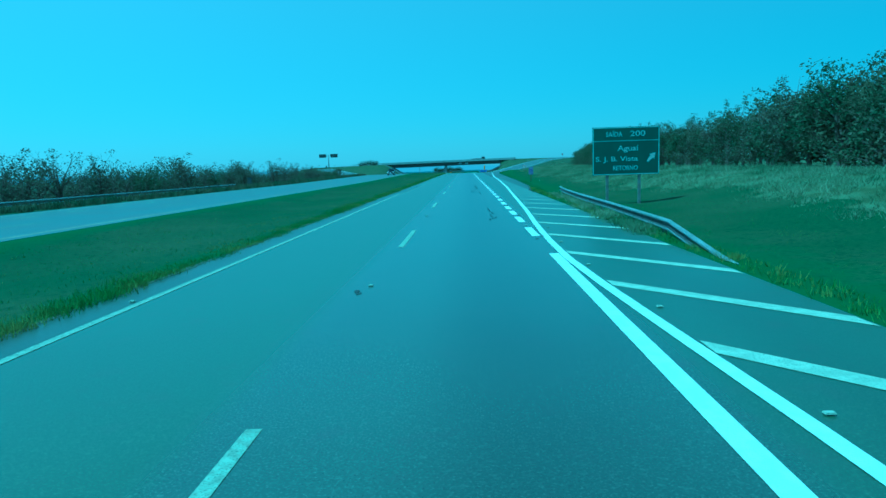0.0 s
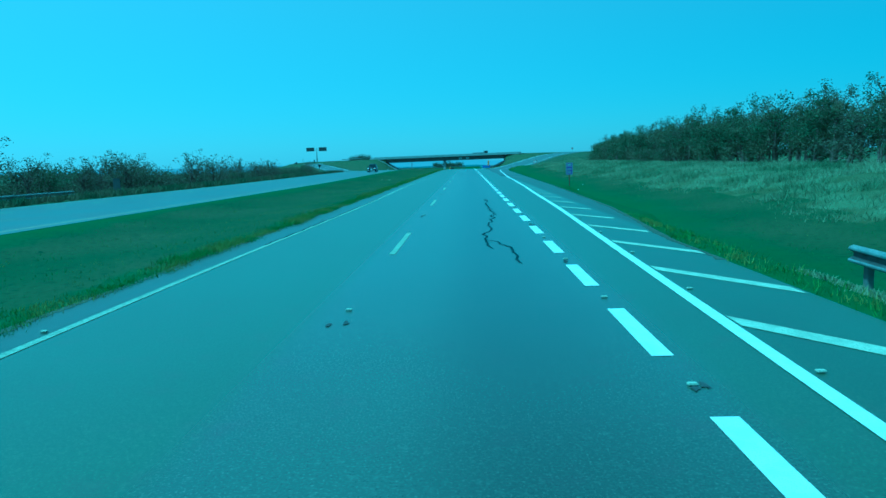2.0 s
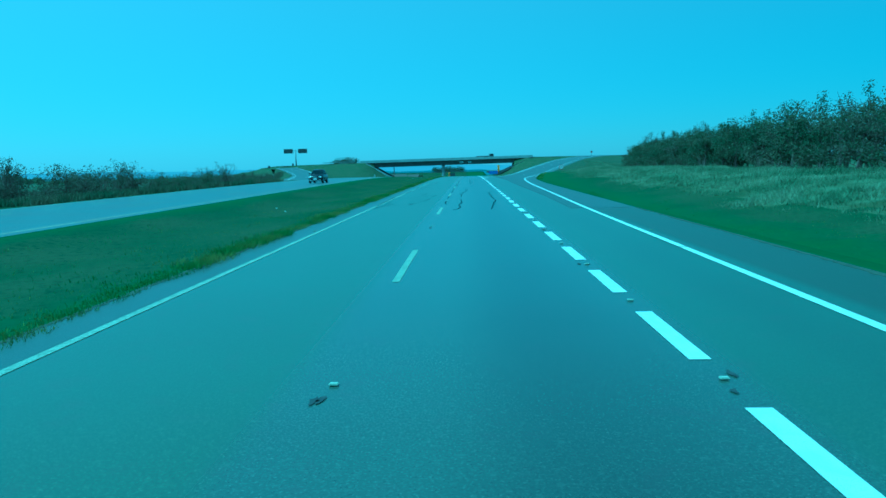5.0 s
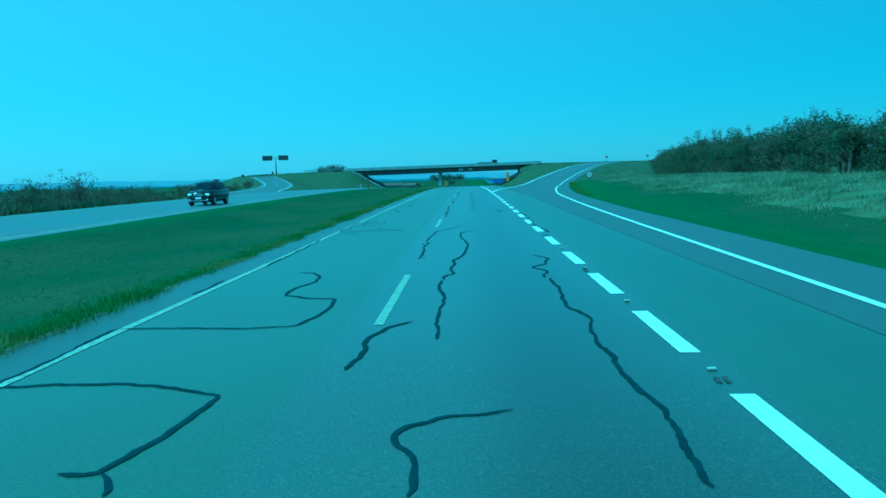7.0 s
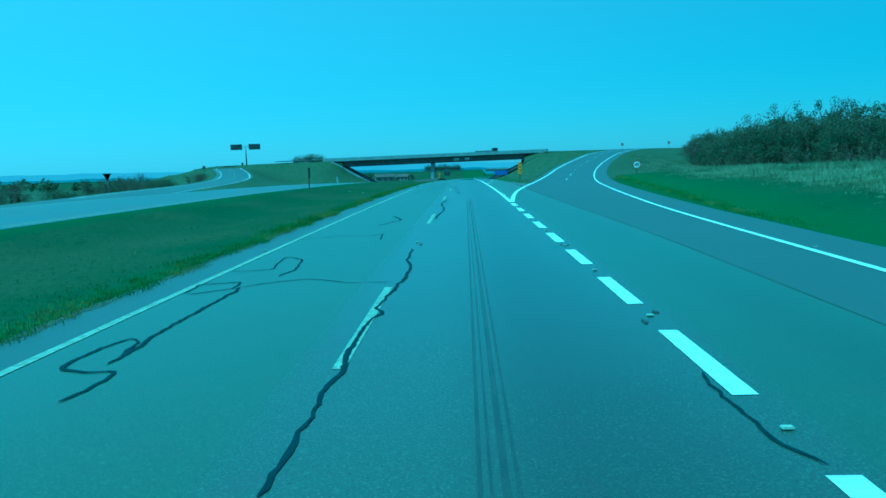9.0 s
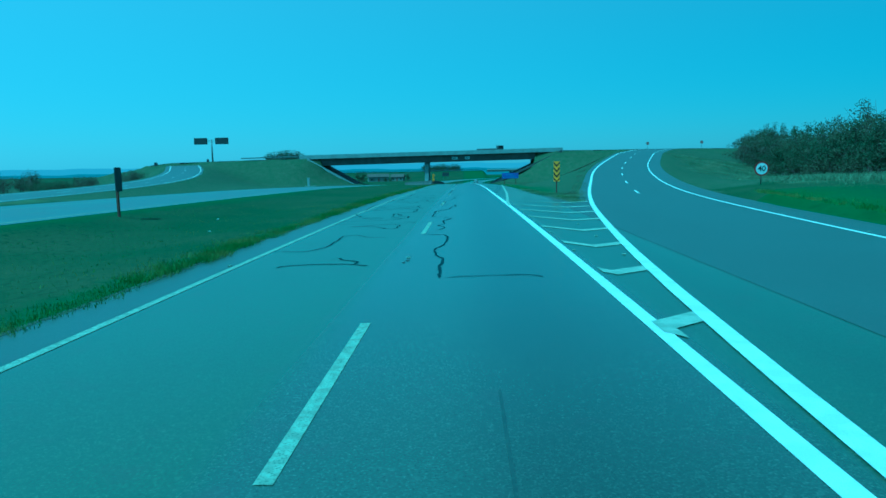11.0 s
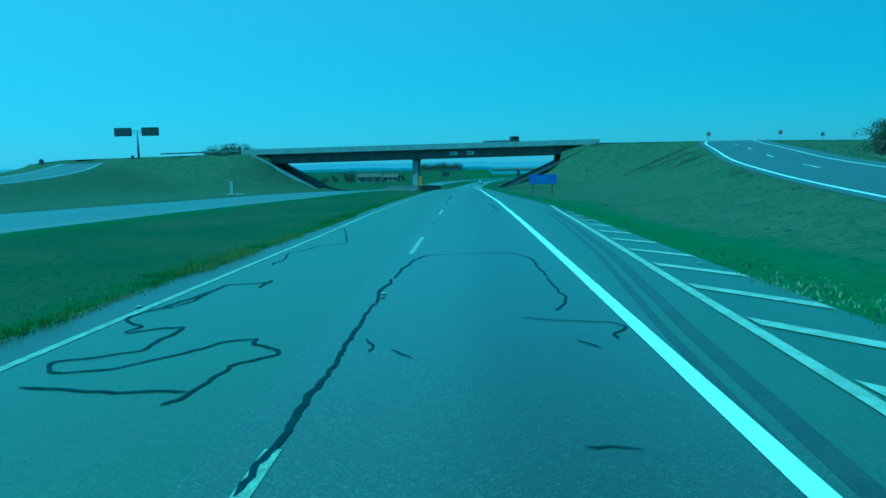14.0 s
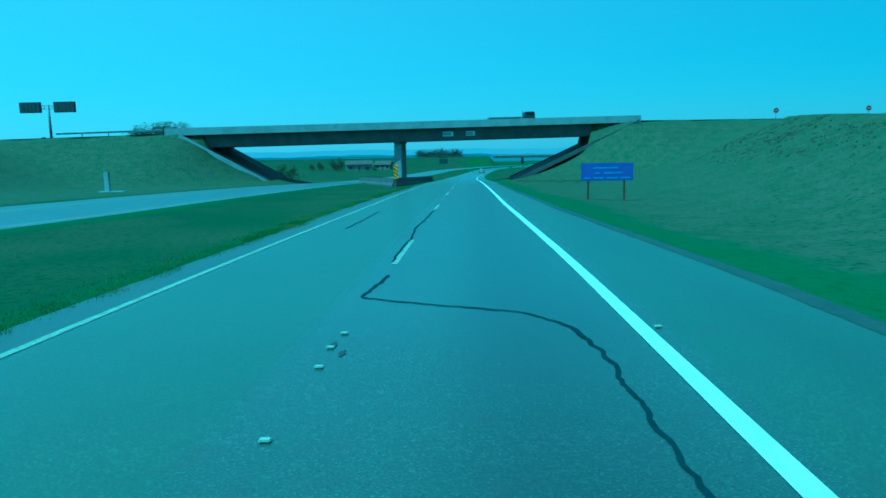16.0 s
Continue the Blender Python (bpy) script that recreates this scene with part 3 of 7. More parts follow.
def build_distance():
    """Far ridges closing the horizon all round, with haze painted into their glow."""
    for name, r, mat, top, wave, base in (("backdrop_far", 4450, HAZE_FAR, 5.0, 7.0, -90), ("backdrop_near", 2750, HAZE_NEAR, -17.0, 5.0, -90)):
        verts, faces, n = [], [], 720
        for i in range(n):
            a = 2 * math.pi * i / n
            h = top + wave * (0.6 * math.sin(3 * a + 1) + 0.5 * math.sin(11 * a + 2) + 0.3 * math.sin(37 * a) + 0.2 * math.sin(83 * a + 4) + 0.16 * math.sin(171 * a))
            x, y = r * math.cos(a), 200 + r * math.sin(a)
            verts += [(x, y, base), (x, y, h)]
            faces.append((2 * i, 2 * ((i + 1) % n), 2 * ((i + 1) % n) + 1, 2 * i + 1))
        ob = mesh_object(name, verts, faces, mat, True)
        tagged(ob, "low far ridge of land glowing in a painted haze blue", "distance", kind="structure")


build_distance()


def build_roads():
    for name, ys, cut in (("road", list(np.arange(-60, 221, 2.0)) + [222.0], -0.01), ("road_beyond", [222.0] + list(np.arange(224, 790, 3.0)), 0.01)):
        verts, faces, n = [], [], 15
        for y in ys:
            a, b = float(left_edge(y)), float(road_right(y + cut if y == 222.0 else y))
            xs = list(np.linspace(a, 3.6, 7)) + list(np.linspace(3.6, min(8.1, b - 0.2), 7)[1:]) + [(min(8.1, b - 0.2) + b) / 2, b] if y < 400 else list(np.linspace(a, b, n))
            verts += [(x, y, float(main_z(x, y))) for x in xs]
        for r in range(len(ys) - 1):
            for i in range(n - 1):
                k = r * n + i
                faces.append((k, k + 1, k + n + 1, k + n))
        ob = mesh_object(name, verts, faces, ASPHALT)
        tagged(ob, "grey asphalt carriageway with patched and sealed cracks", "road", kind="structure")
    build_margin()
    ys = np.arange(-80, 790, 3.0)
    ob = sheet([((opp_x(y) - 10.4, y, opp_z(y)), (opp_x(y) + 0.7, y, opp_z(y))) for y in ys], "road_opposite", ASPHALT_PALE, 4)
    tagged(ob, "pale worn asphalt of the opposite carriageway", "road", kind="structure")

    def edge(y, side):
        y = float(y)
        d = float(ramp_x(y + 1) - ramp_x(y - 1)) / 2
        k = math.hypot(1, d)
        return Vector((float(ramp_x(y)) + side / k, y - side * d / k, float(ramp_z(y - side * d / k))))

    def ledge_of(y, side):
        """A point beside the ramp's left line."""
        y = float(y)
        d = float(ramp_left(y + 1) - ramp_left(y - 1)) / 2
        k = math.hypot(1, d)
        return Vector((float(ramp_left(y)) + side / k, y - side * d / k, float(ramp_z(y - side * d / k))))

    ys = np.arange(218, 394, 2.0)
    up = Vector((0, 0, 0.006))
    ob = sheet([(ledge_of(y, -0.75) + up, edge(y, 1.8) + up) for y in ys], "road_exit_ramp", ASPHALT_NEW, 8)
    tagged(ob, "dark asphalt exit ramp climbing to the overpass", "road", kind="structure")
    # earth shoulder falling away from the ramp at the exit nose
    ob = sheet([(ledge_of(y, -2.4) - Vector((0, 0, 0.7)), ledge_of(y, -0.7) - Vector((0, 0, 0.002))) for y in np.arange(226, 262, 2.0)], "ramp_shoulder", GRASS_BANK, 3)
    tagged(ob, "grassy earth shoulder below the exit ramp", "verge", kind="structure")
    # newer, darker layer on the exit lane before the ramp
    ys = np.arange(110, 224, 2.0)

    def seam(y):
        return np.interp(y, [110, 122, 150, 166, 185, 206, 224], [5.8, 6.0, 5.95, 6.2, 6.1, 6.2, 6.5])

    ob = sheet([((float(seam(y)), y, float(main_z(seam(y), y)) + 0.004), (float(road_right(y)) - 0.02, y, float(main_z(road_right(y), y)) + 0.004)) for y in ys if y < 221.5], "road_exit_lane", ASPHALT_NEW, 3, main_z)
    tagged(ob, "dark resurfaced strip of the exit lane", "road", kind="structure")

    def ledge(y, side):
        y = float(y)
        d = float(lramp_x(y + 1) - lramp_x(y - 1)) / 2
        k = math.hypot(1, d)
        return Vector((float(lramp_x(y)) + side / k, y - side * d / k, float(lramp_z(y - side * d / k)) + 0.006))

    ys = np.arange(190, 379, 2.0)
    ob = sheet([(ledge(y, -LRAMP_W - 1.2), ledge(y, 0.6)) for y in ys], "road_entry_ramp", ASPHALT_NEW, 4)
    tagged(ob, "dark asphalt slip road coming down from the overpass", "road", kind="structure")
    for name, x0, x1 in (("road_overpass_east", 22, 200), ("road_overpass_west", -88, -40)):
        xs = np.arange(x0, x1 + 1, 3.0)
        ob = sheet([((x, float(over_y(x)) + 11.5, float(over_z(x)) + 0.01), (x, float(over_y(x)) + 0.4, float(over_z(x)) + 0.01)) for x in xs], name, ASPHALT_NEW, 2)
        tagged(ob, "asphalt road on top of the overpass embankment", "road", kind="structure")
    return edge, ledge_of, ledge


ramp_edge, ramp_left_edge, lramp_edge = build_roads()


# ---- road markings ----
def painted(name, rows, mat, label):
    ob = sheet(rows, name, mat)
    return tagged(ob, label, "road marking", kind="structure")


def lane_line(name, xfun, zfun, y0, y1, width, mat, label, lift=0.006, step=3.0):
    ys = np.linspace(y0, y1, max(2, int((y1 - y0) / step) + 1))
    rows = [((float(xfun(y)) - width / 2, y, float(zfun(float(xfun(y)), y)) + lift), (float(xfun(y)) + width / 2, y, float(zfun(float(xfun(y)), y)) + lift)) for y in ys]
    return painted(name, rows, mat, label)


def dash_shift(y):
    """How far the hand-laid dashes stray from an even beat."""
    ys = [16.59, 20.2, 23.81, 27.42, 32, 47, 52.69, 56.3, 59.91, 75, 95, 110.45, 114.06, 117.67, 121.28, 133, 139.33, 142.94, 146.55, 160]
    return float(np.interp(y, ys, [-0.59, 0.22, -0.08, -0.4, -0.35, 0.1, 0.34, 0.17, 0.32, 0.85, 0.4, 0.4, 0.11, 0, -0.2, -0.55, 0.1, -0.08, 0.03, -0.05]))


def build_markings():
    lane_line("edge_line_left", lambda y: np.interp(y, [42, 53, 60, 68, 85, 190, 215, 240, 258, 268, 285, 300], [-3.37, -3.23, -3.16, -3.2, -3.37, -3.37, -3.47, -3.43, -3.35, -3.45, -3.45, -3.38]) + bend(y), main_z, -40, 600, 0.13, PAINT_WORN, "worn white edge line beside the median")
    # thick solid right line up to the exit, then the short thick dashes, then solid again
    lane_line("channel_line", lambda y: 3.62 + 0 * y, main_z, -40, 9.75, 0.215, PAINT, "fresh thick white line before the exit")
    lane_line("edge_line_right", lambda y: np.interp(y, [183, 195, 208, 222, 236, 262, 275], [3.62, 3.65, 3.64, 3.6, 3.58, 3.61, 3.58]) - np.clip(y - 285, 0, 20) * 0.012 + bend(y), main_z, 183.5, 600, 0.2, PAINT, "bright white solid edge line")
    y = 2.15 + 3.61 * 4
    while y < 183:
        end = y + dash_shift(y)
        long = float(np.interp(y, [16, 20, 24, 53, 62, 70, 80, 112], [2.6, 2.4, 2.2, 2.05, 2.3, 2.55, 2.2, 2.15]))
        rows = [((3.51, v, float(main_z(3.5, v)) + 0.005), (3.73, v, float(main_z(3.7, v)) + 0.005)) for v in (end - long, end - 1.0, end)]
        painted("thick_dash", rows, PAINT, "thick short white dash along the exit lane")
        y += 3.61
    for k in range(-2, 36):
        far = k * 16.05
        if far > 560:
            break
        rows = [((float(bend(v)), v, float(main_z(0, v)) + 0.005), (0.13 + float(bend(v)), v, float(main_z(0, v)) + 0.005)) for v in (far - 4.38, far - 2.2, far)]
        painted("lane_dash", rows, PAINT_WORN, "worn white dash between the lanes")
    # right edge line of the exit lane, widening out to the ramp's right line
    ex = lambda y: np.interp(y, [-40, -5, -0.9, 0.4, 2.3, 6.9, 8.5, 11, 14, 15.8, 17.6, 19.5, 23.1, 33.7, 43, 52, 55, 59, 64, 69, 80, 97], [5.0, 4.42, 4.28, 4.2, 4.1, 3.87, 3.82, 3.82, 3.89, 3.95, 4.01, 4.09, 4.26, 4.6, 4.9, 5.2, 5.31, 5.41, 5.52, 5.63, 5.95, 6.25])  # noqa: E731
    lane_line("exit_edge_line", ex, main_z, -24, 96, 0.17, PAINT, "white edge line of the exit lane", 0.007)
    lane_line("exit_edge_line", lambda y: ramp_x(y), main_z, 96, 221, 0.17, PAINT, "white edge line of the exit lane", 0.016)
    painted("ramp_line_right", [(ramp_edge(y, -0.085) + Vector((0, 0, 0.012)), ramp_edge(y, 0.085) + Vector((0, 0, 0.012))) for y in np.arange(221, 388, 2.0)], PAINT, "white line on the right of the exit ramp")
    up = Vector((0, 0, 0.014))
    rows = []
    for y in np.arange(183.6, 390, 1.6):
        a, b = ramp_left_edge(y, -0.12), ramp_left_edge(y, 0.12)
        if y < 221.9:
            a.z, b.z = float(main_z(a.x, a.y)), float(main_z(b.x, b.y))
        rows.append((a + up, b + up))
    painted("gore_line", rows, PAINT, "white line along the painted gore and the left of the exit ramp")
    for y in np.arange(232.1, 384, 15.4):
        rows = []
        for v in (y, y + 1.4, y + 2.8, y + 4.2):
            m = (ramp_left_edge(v, 0.0) + ramp_edge(v, 0.0)) / 2
            d = ((ramp_left_edge(v + 1, 0.0) + ramp_edge(v + 1, 0.0)) / 2 - m).normalized()
            n = Vector((d.y, -d.x, 0)) * 0.065
            rows.append((m - n + up, m + n + up))
        painted("ramp_dash", rows, PAINT, "white dash on the exit ramp")
    # slanted hatch bars on the first shoulder, in front of the guard rail
    for k in range(-2, 21):
        y = 2.05 + 3.92 * k
        lean = float(np.interp(y, [30, 55], [1.25, 1.85]))
        half = 0.25
        x0, x1 = float(ex(y)) + 0.12, 6.42
        if x1 - x0 < 0.2:
            continue
        rows = [((x0 + (x1 - x0) * t, y - lean * (x1 - x0) * t - half, float(main_z(x0, y)) + 0.006), (x0 + (x1 - x0) * t, y - lean * (x1 - x0) * t + half, float(main_z(x0, y)) + 0.006)) for t in (0, 0.5, 1)]
        painted("hatch_bar", rows, PAINT_BAR, "worn white hatch bar on the shoulder")
    # gore bars, bent like open chevrons
    for k in range(-2, 7):
        ym = 200.7 + 4.22 * k
        xm = 4.5 + (ym - 200.7) * 0.1
        xl = 3.86 + max(0.0, ym - 220) * 0.03
        if ym > 225:
            xm = 6.7
        pts = [(xl, ym + float(np.interp(ym, [200, 222], [1.4, 1.06])) * (xm - xl)), (xm, ym)]
        if ym < 223:
            xr = float(ramp_left(ym + 0.9)) - 0.1
            pts.append((xr, ym + 0.88 * (xr - xm)))
        fine = []
        for (ax, ay), (bx, by) in zip(pts, pts[1:]):
            fine += [(ax + (bx - ax) * f, ay + (by - ay) * f) for f in (0, 0.2, 0.4, 0.6, 0.8)]
        fine.append(pts[-1])
        lift = 0.012 if ym < 220 else 0.018
        rows = [((qx, qy - 0.26, float(main_z(qx, qy - 0.26)) + lift), (qx, qy + 0.26, float(main_z(qx, qy + 0.26)) + lift)) for qx, qy in fine]
        painted("gore_bar", rows, PAINT_HATCH, "worn white bar of the painted gore")
    # second shoulder: diagonal line and bars after the gore
    inner = lambda y: np.interp(y, [216, 222.6, 226, 229, 231.3, 234.3, 237.3, 242.5, 245.4, 248, 255, 270, 276], [3.6, 3.74, 3.94, 4.14, 4.26, 4.43, 4.62, 4.87, 4.98, 5.08, 5.4, 6.05, 6.35])  # noqa: E731
    lane_line("shoulder_line", inner, main_z, 219.5, 276, 0.17, PAINT_HATCH, "worn white line closing off the shoulder", 0.009, 2.0)
    for k in range(16):
        y = 231.3 + 2.68 * k
        x0 = float(inner(y)) + 0.15
        x1 = min(6.5, x0 + 2.2)
        if x1 - x0 < 0.3:
            continue
        rows = []
        for f in np.linspace(0, 1, 6):
            qx, qy = x0 + f * (x1 - x0), y - 1.4 * f * (x1 - x0)
            rows.append(((qx, qy - 0.24, float(main_z(qx, qy - 0.24)) + 0.01), (qx, qy + 0.24, float(main_z(qx, qy + 0.24)) + 0.01)))
        painted("hatch_bar", rows, PAINT_HATCH, "worn white hatch bar on the shoulder")
    # opposite carriageway
    oz = lambda x, y: opp_z(y)  # noqa: E731
    lane_line("opposite_line_near", opp_x, oz, -70, 600, 0.16, PAINT_YELLOW, "worn yellowish edge line of the opposite carriageway")
    lane_line("opposite_line_far", lambda y: opp_x(y) - 7.3, oz, 215, 600, 0.17, PAINT_BAR, "worn edge line of the opposite carriageway")
    lane_line("opposite_line_far", lambda y: opp_x(y) - 9.9 + np.clip(60 - y, 0, 60) * 0.02, oz, -70, 200, 0.18, PAINT_BAR, "white edge line of the opposite carriageway")
    for k in range(-4, 36):
        y = 16.05 * k + 5
        rows = [((float(opp_x(v)) - 3.7, v, float(opp_z(v)) + 0.008), (float(opp_x(v)) - 3.56, v, float(opp_z(v)) + 0.008)) for v in (y, y + 4.4)]
        painted("lane_dash", rows, PAINT_WORN, "worn white dash between the lanes")
    for k in range(-14, 48):
        y = 4.6 * k - 4
        rows = [((float(opp_x(v)) - 7.4, v, float(opp_z(v)) + 0.008), (float(opp_x(v)) - 7.1, v, float(opp_z(v)) + 0.008)) for v in (y, y + 2.0)]
        painted("thick_dash", rows, PAINT_WORN, "thick short white dash along the entry lane")
    for name, s in (("entry_line_near", 0.0), ("entry_line_far", -LRAMP_W)):
        up = Vector((0, 0, 0.012))
        painted(name, [(lramp_edge(y, s - 0.08) + up, lramp_edge(y, s + 0.08) + up) for y in np.arange(208, 377, 2.0)], PAINT, "white line along the slip road")
    for y in np.arange(252, 370, 12.0):
        up = Vector((0, 0, 0.012))
        painted("ramp_dash", [(lramp_edge(v, -LRAMP_W / 2 - 0.06) + up, lramp_edge(v, -LRAMP_W / 2 + 0.06) + up) for v in (y, y + 2.0, y + 4.0)], PAINT, "white dash on the slip road")


build_markings()


# ---- overpass ----
def build_overpass():
    top = empty("overpass")
    tagged(top, "concrete highway overpass on one central pier, weathered girders with shade in their colour", "bridge")

    def along(x, out, z):
        return Vector((x, float(over_y(x)) + out, z))

    def beam(name, x0, x1, out0, out1, lo, hi, mat, label=""):
        """A long beam whose foot and head follow the deck: lo and hi are heights over the road on top."""
        bm = bmesh.new()
        rings = []
        for x in np.linspace(x0, x1, 9):
            z = float(over_z(x))
            rings.append([bm.verts.new(along(x, o, z + h)) for o, h in ((out0, lo), (out1, lo), (out1, hi), (out0, hi))])
        for a, b in zip(rings, rings[1:]):
            for i in range(4):
                bm.faces.new((a[i], a[(i + 1) % 4], b[(i + 1) % 4], b[i]))
        bm.faces.new(rings[0])
        bm.faces.new(rings[-1][::-1])
        bmesh.ops.recalc_face_normals(bm, faces=bm.faces)
        return part(name, bm, mat, top, label)

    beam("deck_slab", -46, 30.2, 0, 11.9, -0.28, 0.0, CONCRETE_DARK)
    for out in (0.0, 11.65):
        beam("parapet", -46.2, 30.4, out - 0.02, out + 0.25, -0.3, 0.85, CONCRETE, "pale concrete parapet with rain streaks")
    # the girders' shade is part of their colour, on top of weathering
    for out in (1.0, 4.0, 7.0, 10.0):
        beam("girder", -43.6, 29.4, out, out + 0.9, -2.3, -0.28, CONCRETE_DARK, "weathered concrete girder with shade in its dark colour")
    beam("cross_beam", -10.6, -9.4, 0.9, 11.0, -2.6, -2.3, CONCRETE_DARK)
    foot = float(prof(380)) - 0.3
    for out in (2.0, 9.0):
        bm = box(1.25, 1.1, float(over_z(-10)) - 2.59 - foot, -10.0, float(over_y(-10)) + out, foot, 0.12)
        part("pier", bm, CONCRETE, top, "plain concrete pier")
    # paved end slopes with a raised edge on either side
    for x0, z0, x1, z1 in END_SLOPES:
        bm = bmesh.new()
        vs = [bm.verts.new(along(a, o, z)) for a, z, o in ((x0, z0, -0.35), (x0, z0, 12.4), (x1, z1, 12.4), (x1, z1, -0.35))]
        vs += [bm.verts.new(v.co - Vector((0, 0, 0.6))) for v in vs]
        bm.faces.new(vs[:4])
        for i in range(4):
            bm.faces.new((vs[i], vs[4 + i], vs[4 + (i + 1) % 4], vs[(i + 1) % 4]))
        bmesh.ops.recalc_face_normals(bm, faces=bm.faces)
        # the deck's shade is put into the slope by the dark concrete
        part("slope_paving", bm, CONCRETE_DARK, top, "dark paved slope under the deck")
        for o in (-0.63, 12.3):
            bm = bmesh.new()
            a, b = along(x0, o, z0), along(x1, o, z1)
            ring = [bm.verts.new(p + Vector((0, dy, dz))) for p in (a, b) for dy, dz in ((0, -0.5), (0.28, -0.5), (0.28, 0.2), (0, 0.2))]
            for i in range(4):
                bm.faces.new((ring[i], ring[(i + 1) % 4], ring[4 + (i + 1) % 4], ring[4 + i]))
            bm.faces.new(ring[:4])
            bm.faces.new(ring[4:][::-1])
            bmesh.ops.recalc_face_normals(bm, faces=bm.faces)
            # the east kerb takes the darker concrete
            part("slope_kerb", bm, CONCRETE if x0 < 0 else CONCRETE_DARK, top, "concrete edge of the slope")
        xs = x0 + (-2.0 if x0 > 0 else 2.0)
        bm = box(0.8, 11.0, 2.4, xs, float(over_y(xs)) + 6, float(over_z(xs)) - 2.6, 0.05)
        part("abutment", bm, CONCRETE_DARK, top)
    # two white plates with unreadable writing on the girder
    for x, w, h in ((-2.1, 2.5, 0.75), (1.7, 2.0, 0.75)):
        z = float(over_z(x)) - 1.66
        bm = box(w, 0.04, h, x, float(over_y(x)) + 0.96, z, 0.01)
        plate = part("plate", bm, SIGN_WHITE, top, "white clearance plate on the girder")
        for i in range(2):
            bm = box(w * 0.7, 0.012, 0.13, x, float(over_y(x)) + 0.93, z + 0.18 + 0.26 * i)
            part("bar", bm, SIGN_DARK, plate)
    return top


build_overpass()


# ---- signs ----
def writing(text, size, m, mat, parent, name="lettering", align="CENTER", wide=0.0):
    cu = bpy.data.curves.new(name, "FONT")
    cu.body, cu.size, cu.extrude, cu.offset = text, size, 0.004, size * 0.012
    cu.align_x, cu.align_y = align, "CENTER"
    cu.materials.append(mat)
    ob = new(name, cu)
    me = bpy.data.meshes.new_from_object(ob.evaluated_get(bpy.context.evaluated_depsgraph_get()))
    bpy.data.objects.remove(ob)
    if wide:
        k = wide / (max(v.co.x for v in me.vertices) - min(v.co.x for v in me.vertices))
        me.transform(Matrix.Diagonal((k, 1, 1, 1)))
    # one mesh for each character
    bm = bmesh.new()
    bm.from_mesh(me)
    bm.verts.ensure_lookup_table()
    seen, groups = set(), []
    for v in bm.verts:
        if v.index in seen:
            continue
        todo, island = [v], []
        seen.add(v.index)
        while todo:
            w = todo.pop()
            island.append(w)
            for e in w.link_edges:
                o = e.other_vert(w)
                if o.index not in seen:
                    seen.add(o.index)
                    todo.append(o)
        lo, hi = min(w.co.x for w in island), max(w.co.x for w in island)
        for gr in groups:
            if lo < gr[1] - 0.01 and hi > gr[0] + 0.01:
                gr[0], gr[1] = min(lo, gr[0]), max(hi, gr[1])
                gr[2].update(w.index for w in island)
                break
        else:
            groups.append([lo, hi, {w.index for w in island}])
    for _, _, own in groups:
        keep = sorted(own)
        place = {k: i for i, k in enumerate(keep)}
        faces = [[place[w.index] for w in f.verts] for f in bm.faces if f.verts[0].index in own]
        one = bpy.data.meshes.new("letter")
        one.from_pydata([tuple(bm.verts[k].co) for k in keep], [], faces)
        one.materials.append(mat)
        ob = new("letter", one)
        ob.parent = parent
        ob.matrix_world = m
    bm.free()


FACING = pose(0, 0, 0, 90, 0, 0)  # writing that faces back along the road


def bar(w, h, x, y, z, mat, parent, name="bar"):
    return part(name, box(w, 0.012, h, x, y, z), mat, parent)


def post(parent, x, y, top, r=0.06, mat=POST_STEEL, foot=None, name="post", square=False):
    foot = height(x, y) - 0.15 if foot is None else foot
    bm = box(2 * r, 2 * r, top - foot, x, y, foot, 0.01) if square else tube(r, r, top - foot, pose(x, y, foot))
    return part(name, bm, mat, parent, smooth=not square)


def board(parent, w, h, x, y, z, mat, rim=None, name="panel", thick=0.04):
    """A plate whose lower middle is at x, y, z, facing back along the road, with a rim a little proud."""
    ob = part(name, box(w, thick, h, x, y, z, 0.008), mat, parent)
    if rim:
        bm = bmesh.new()
        t = max(0.03, h * 0.018)
        for bx, bz, bw, bh in ((x, z + 0.02, w - 0.04, t), (x, z + h - 0.02 - t, w - 0.04, t)):
            box(bw, 0.012, bh, bx, y - thick / 2 - 0.004, bz, bm=bm)
        for sgn in (-1, 1):
            box(t, 0.012, h - 0.04, x + sgn * (w / 2 - 0.02 - t / 2), y - thick / 2 - 0.004, z + 0.02, bm=bm)
        part("rim", bm, rim, ob)
    return ob


def keep_places(top):
    """Lets the parts, built at their world places, hang from the thing's own place."""
    inv = top.matrix_world.inverted()
    for ob in top.children:
        ob.matrix_parent_inverse = inv
    return top


def finish(top, x, y):
    top.matrix_world = pose(x, y, height(x, y))
    bpy.context.view_layer.update()
    return keep_places(top)


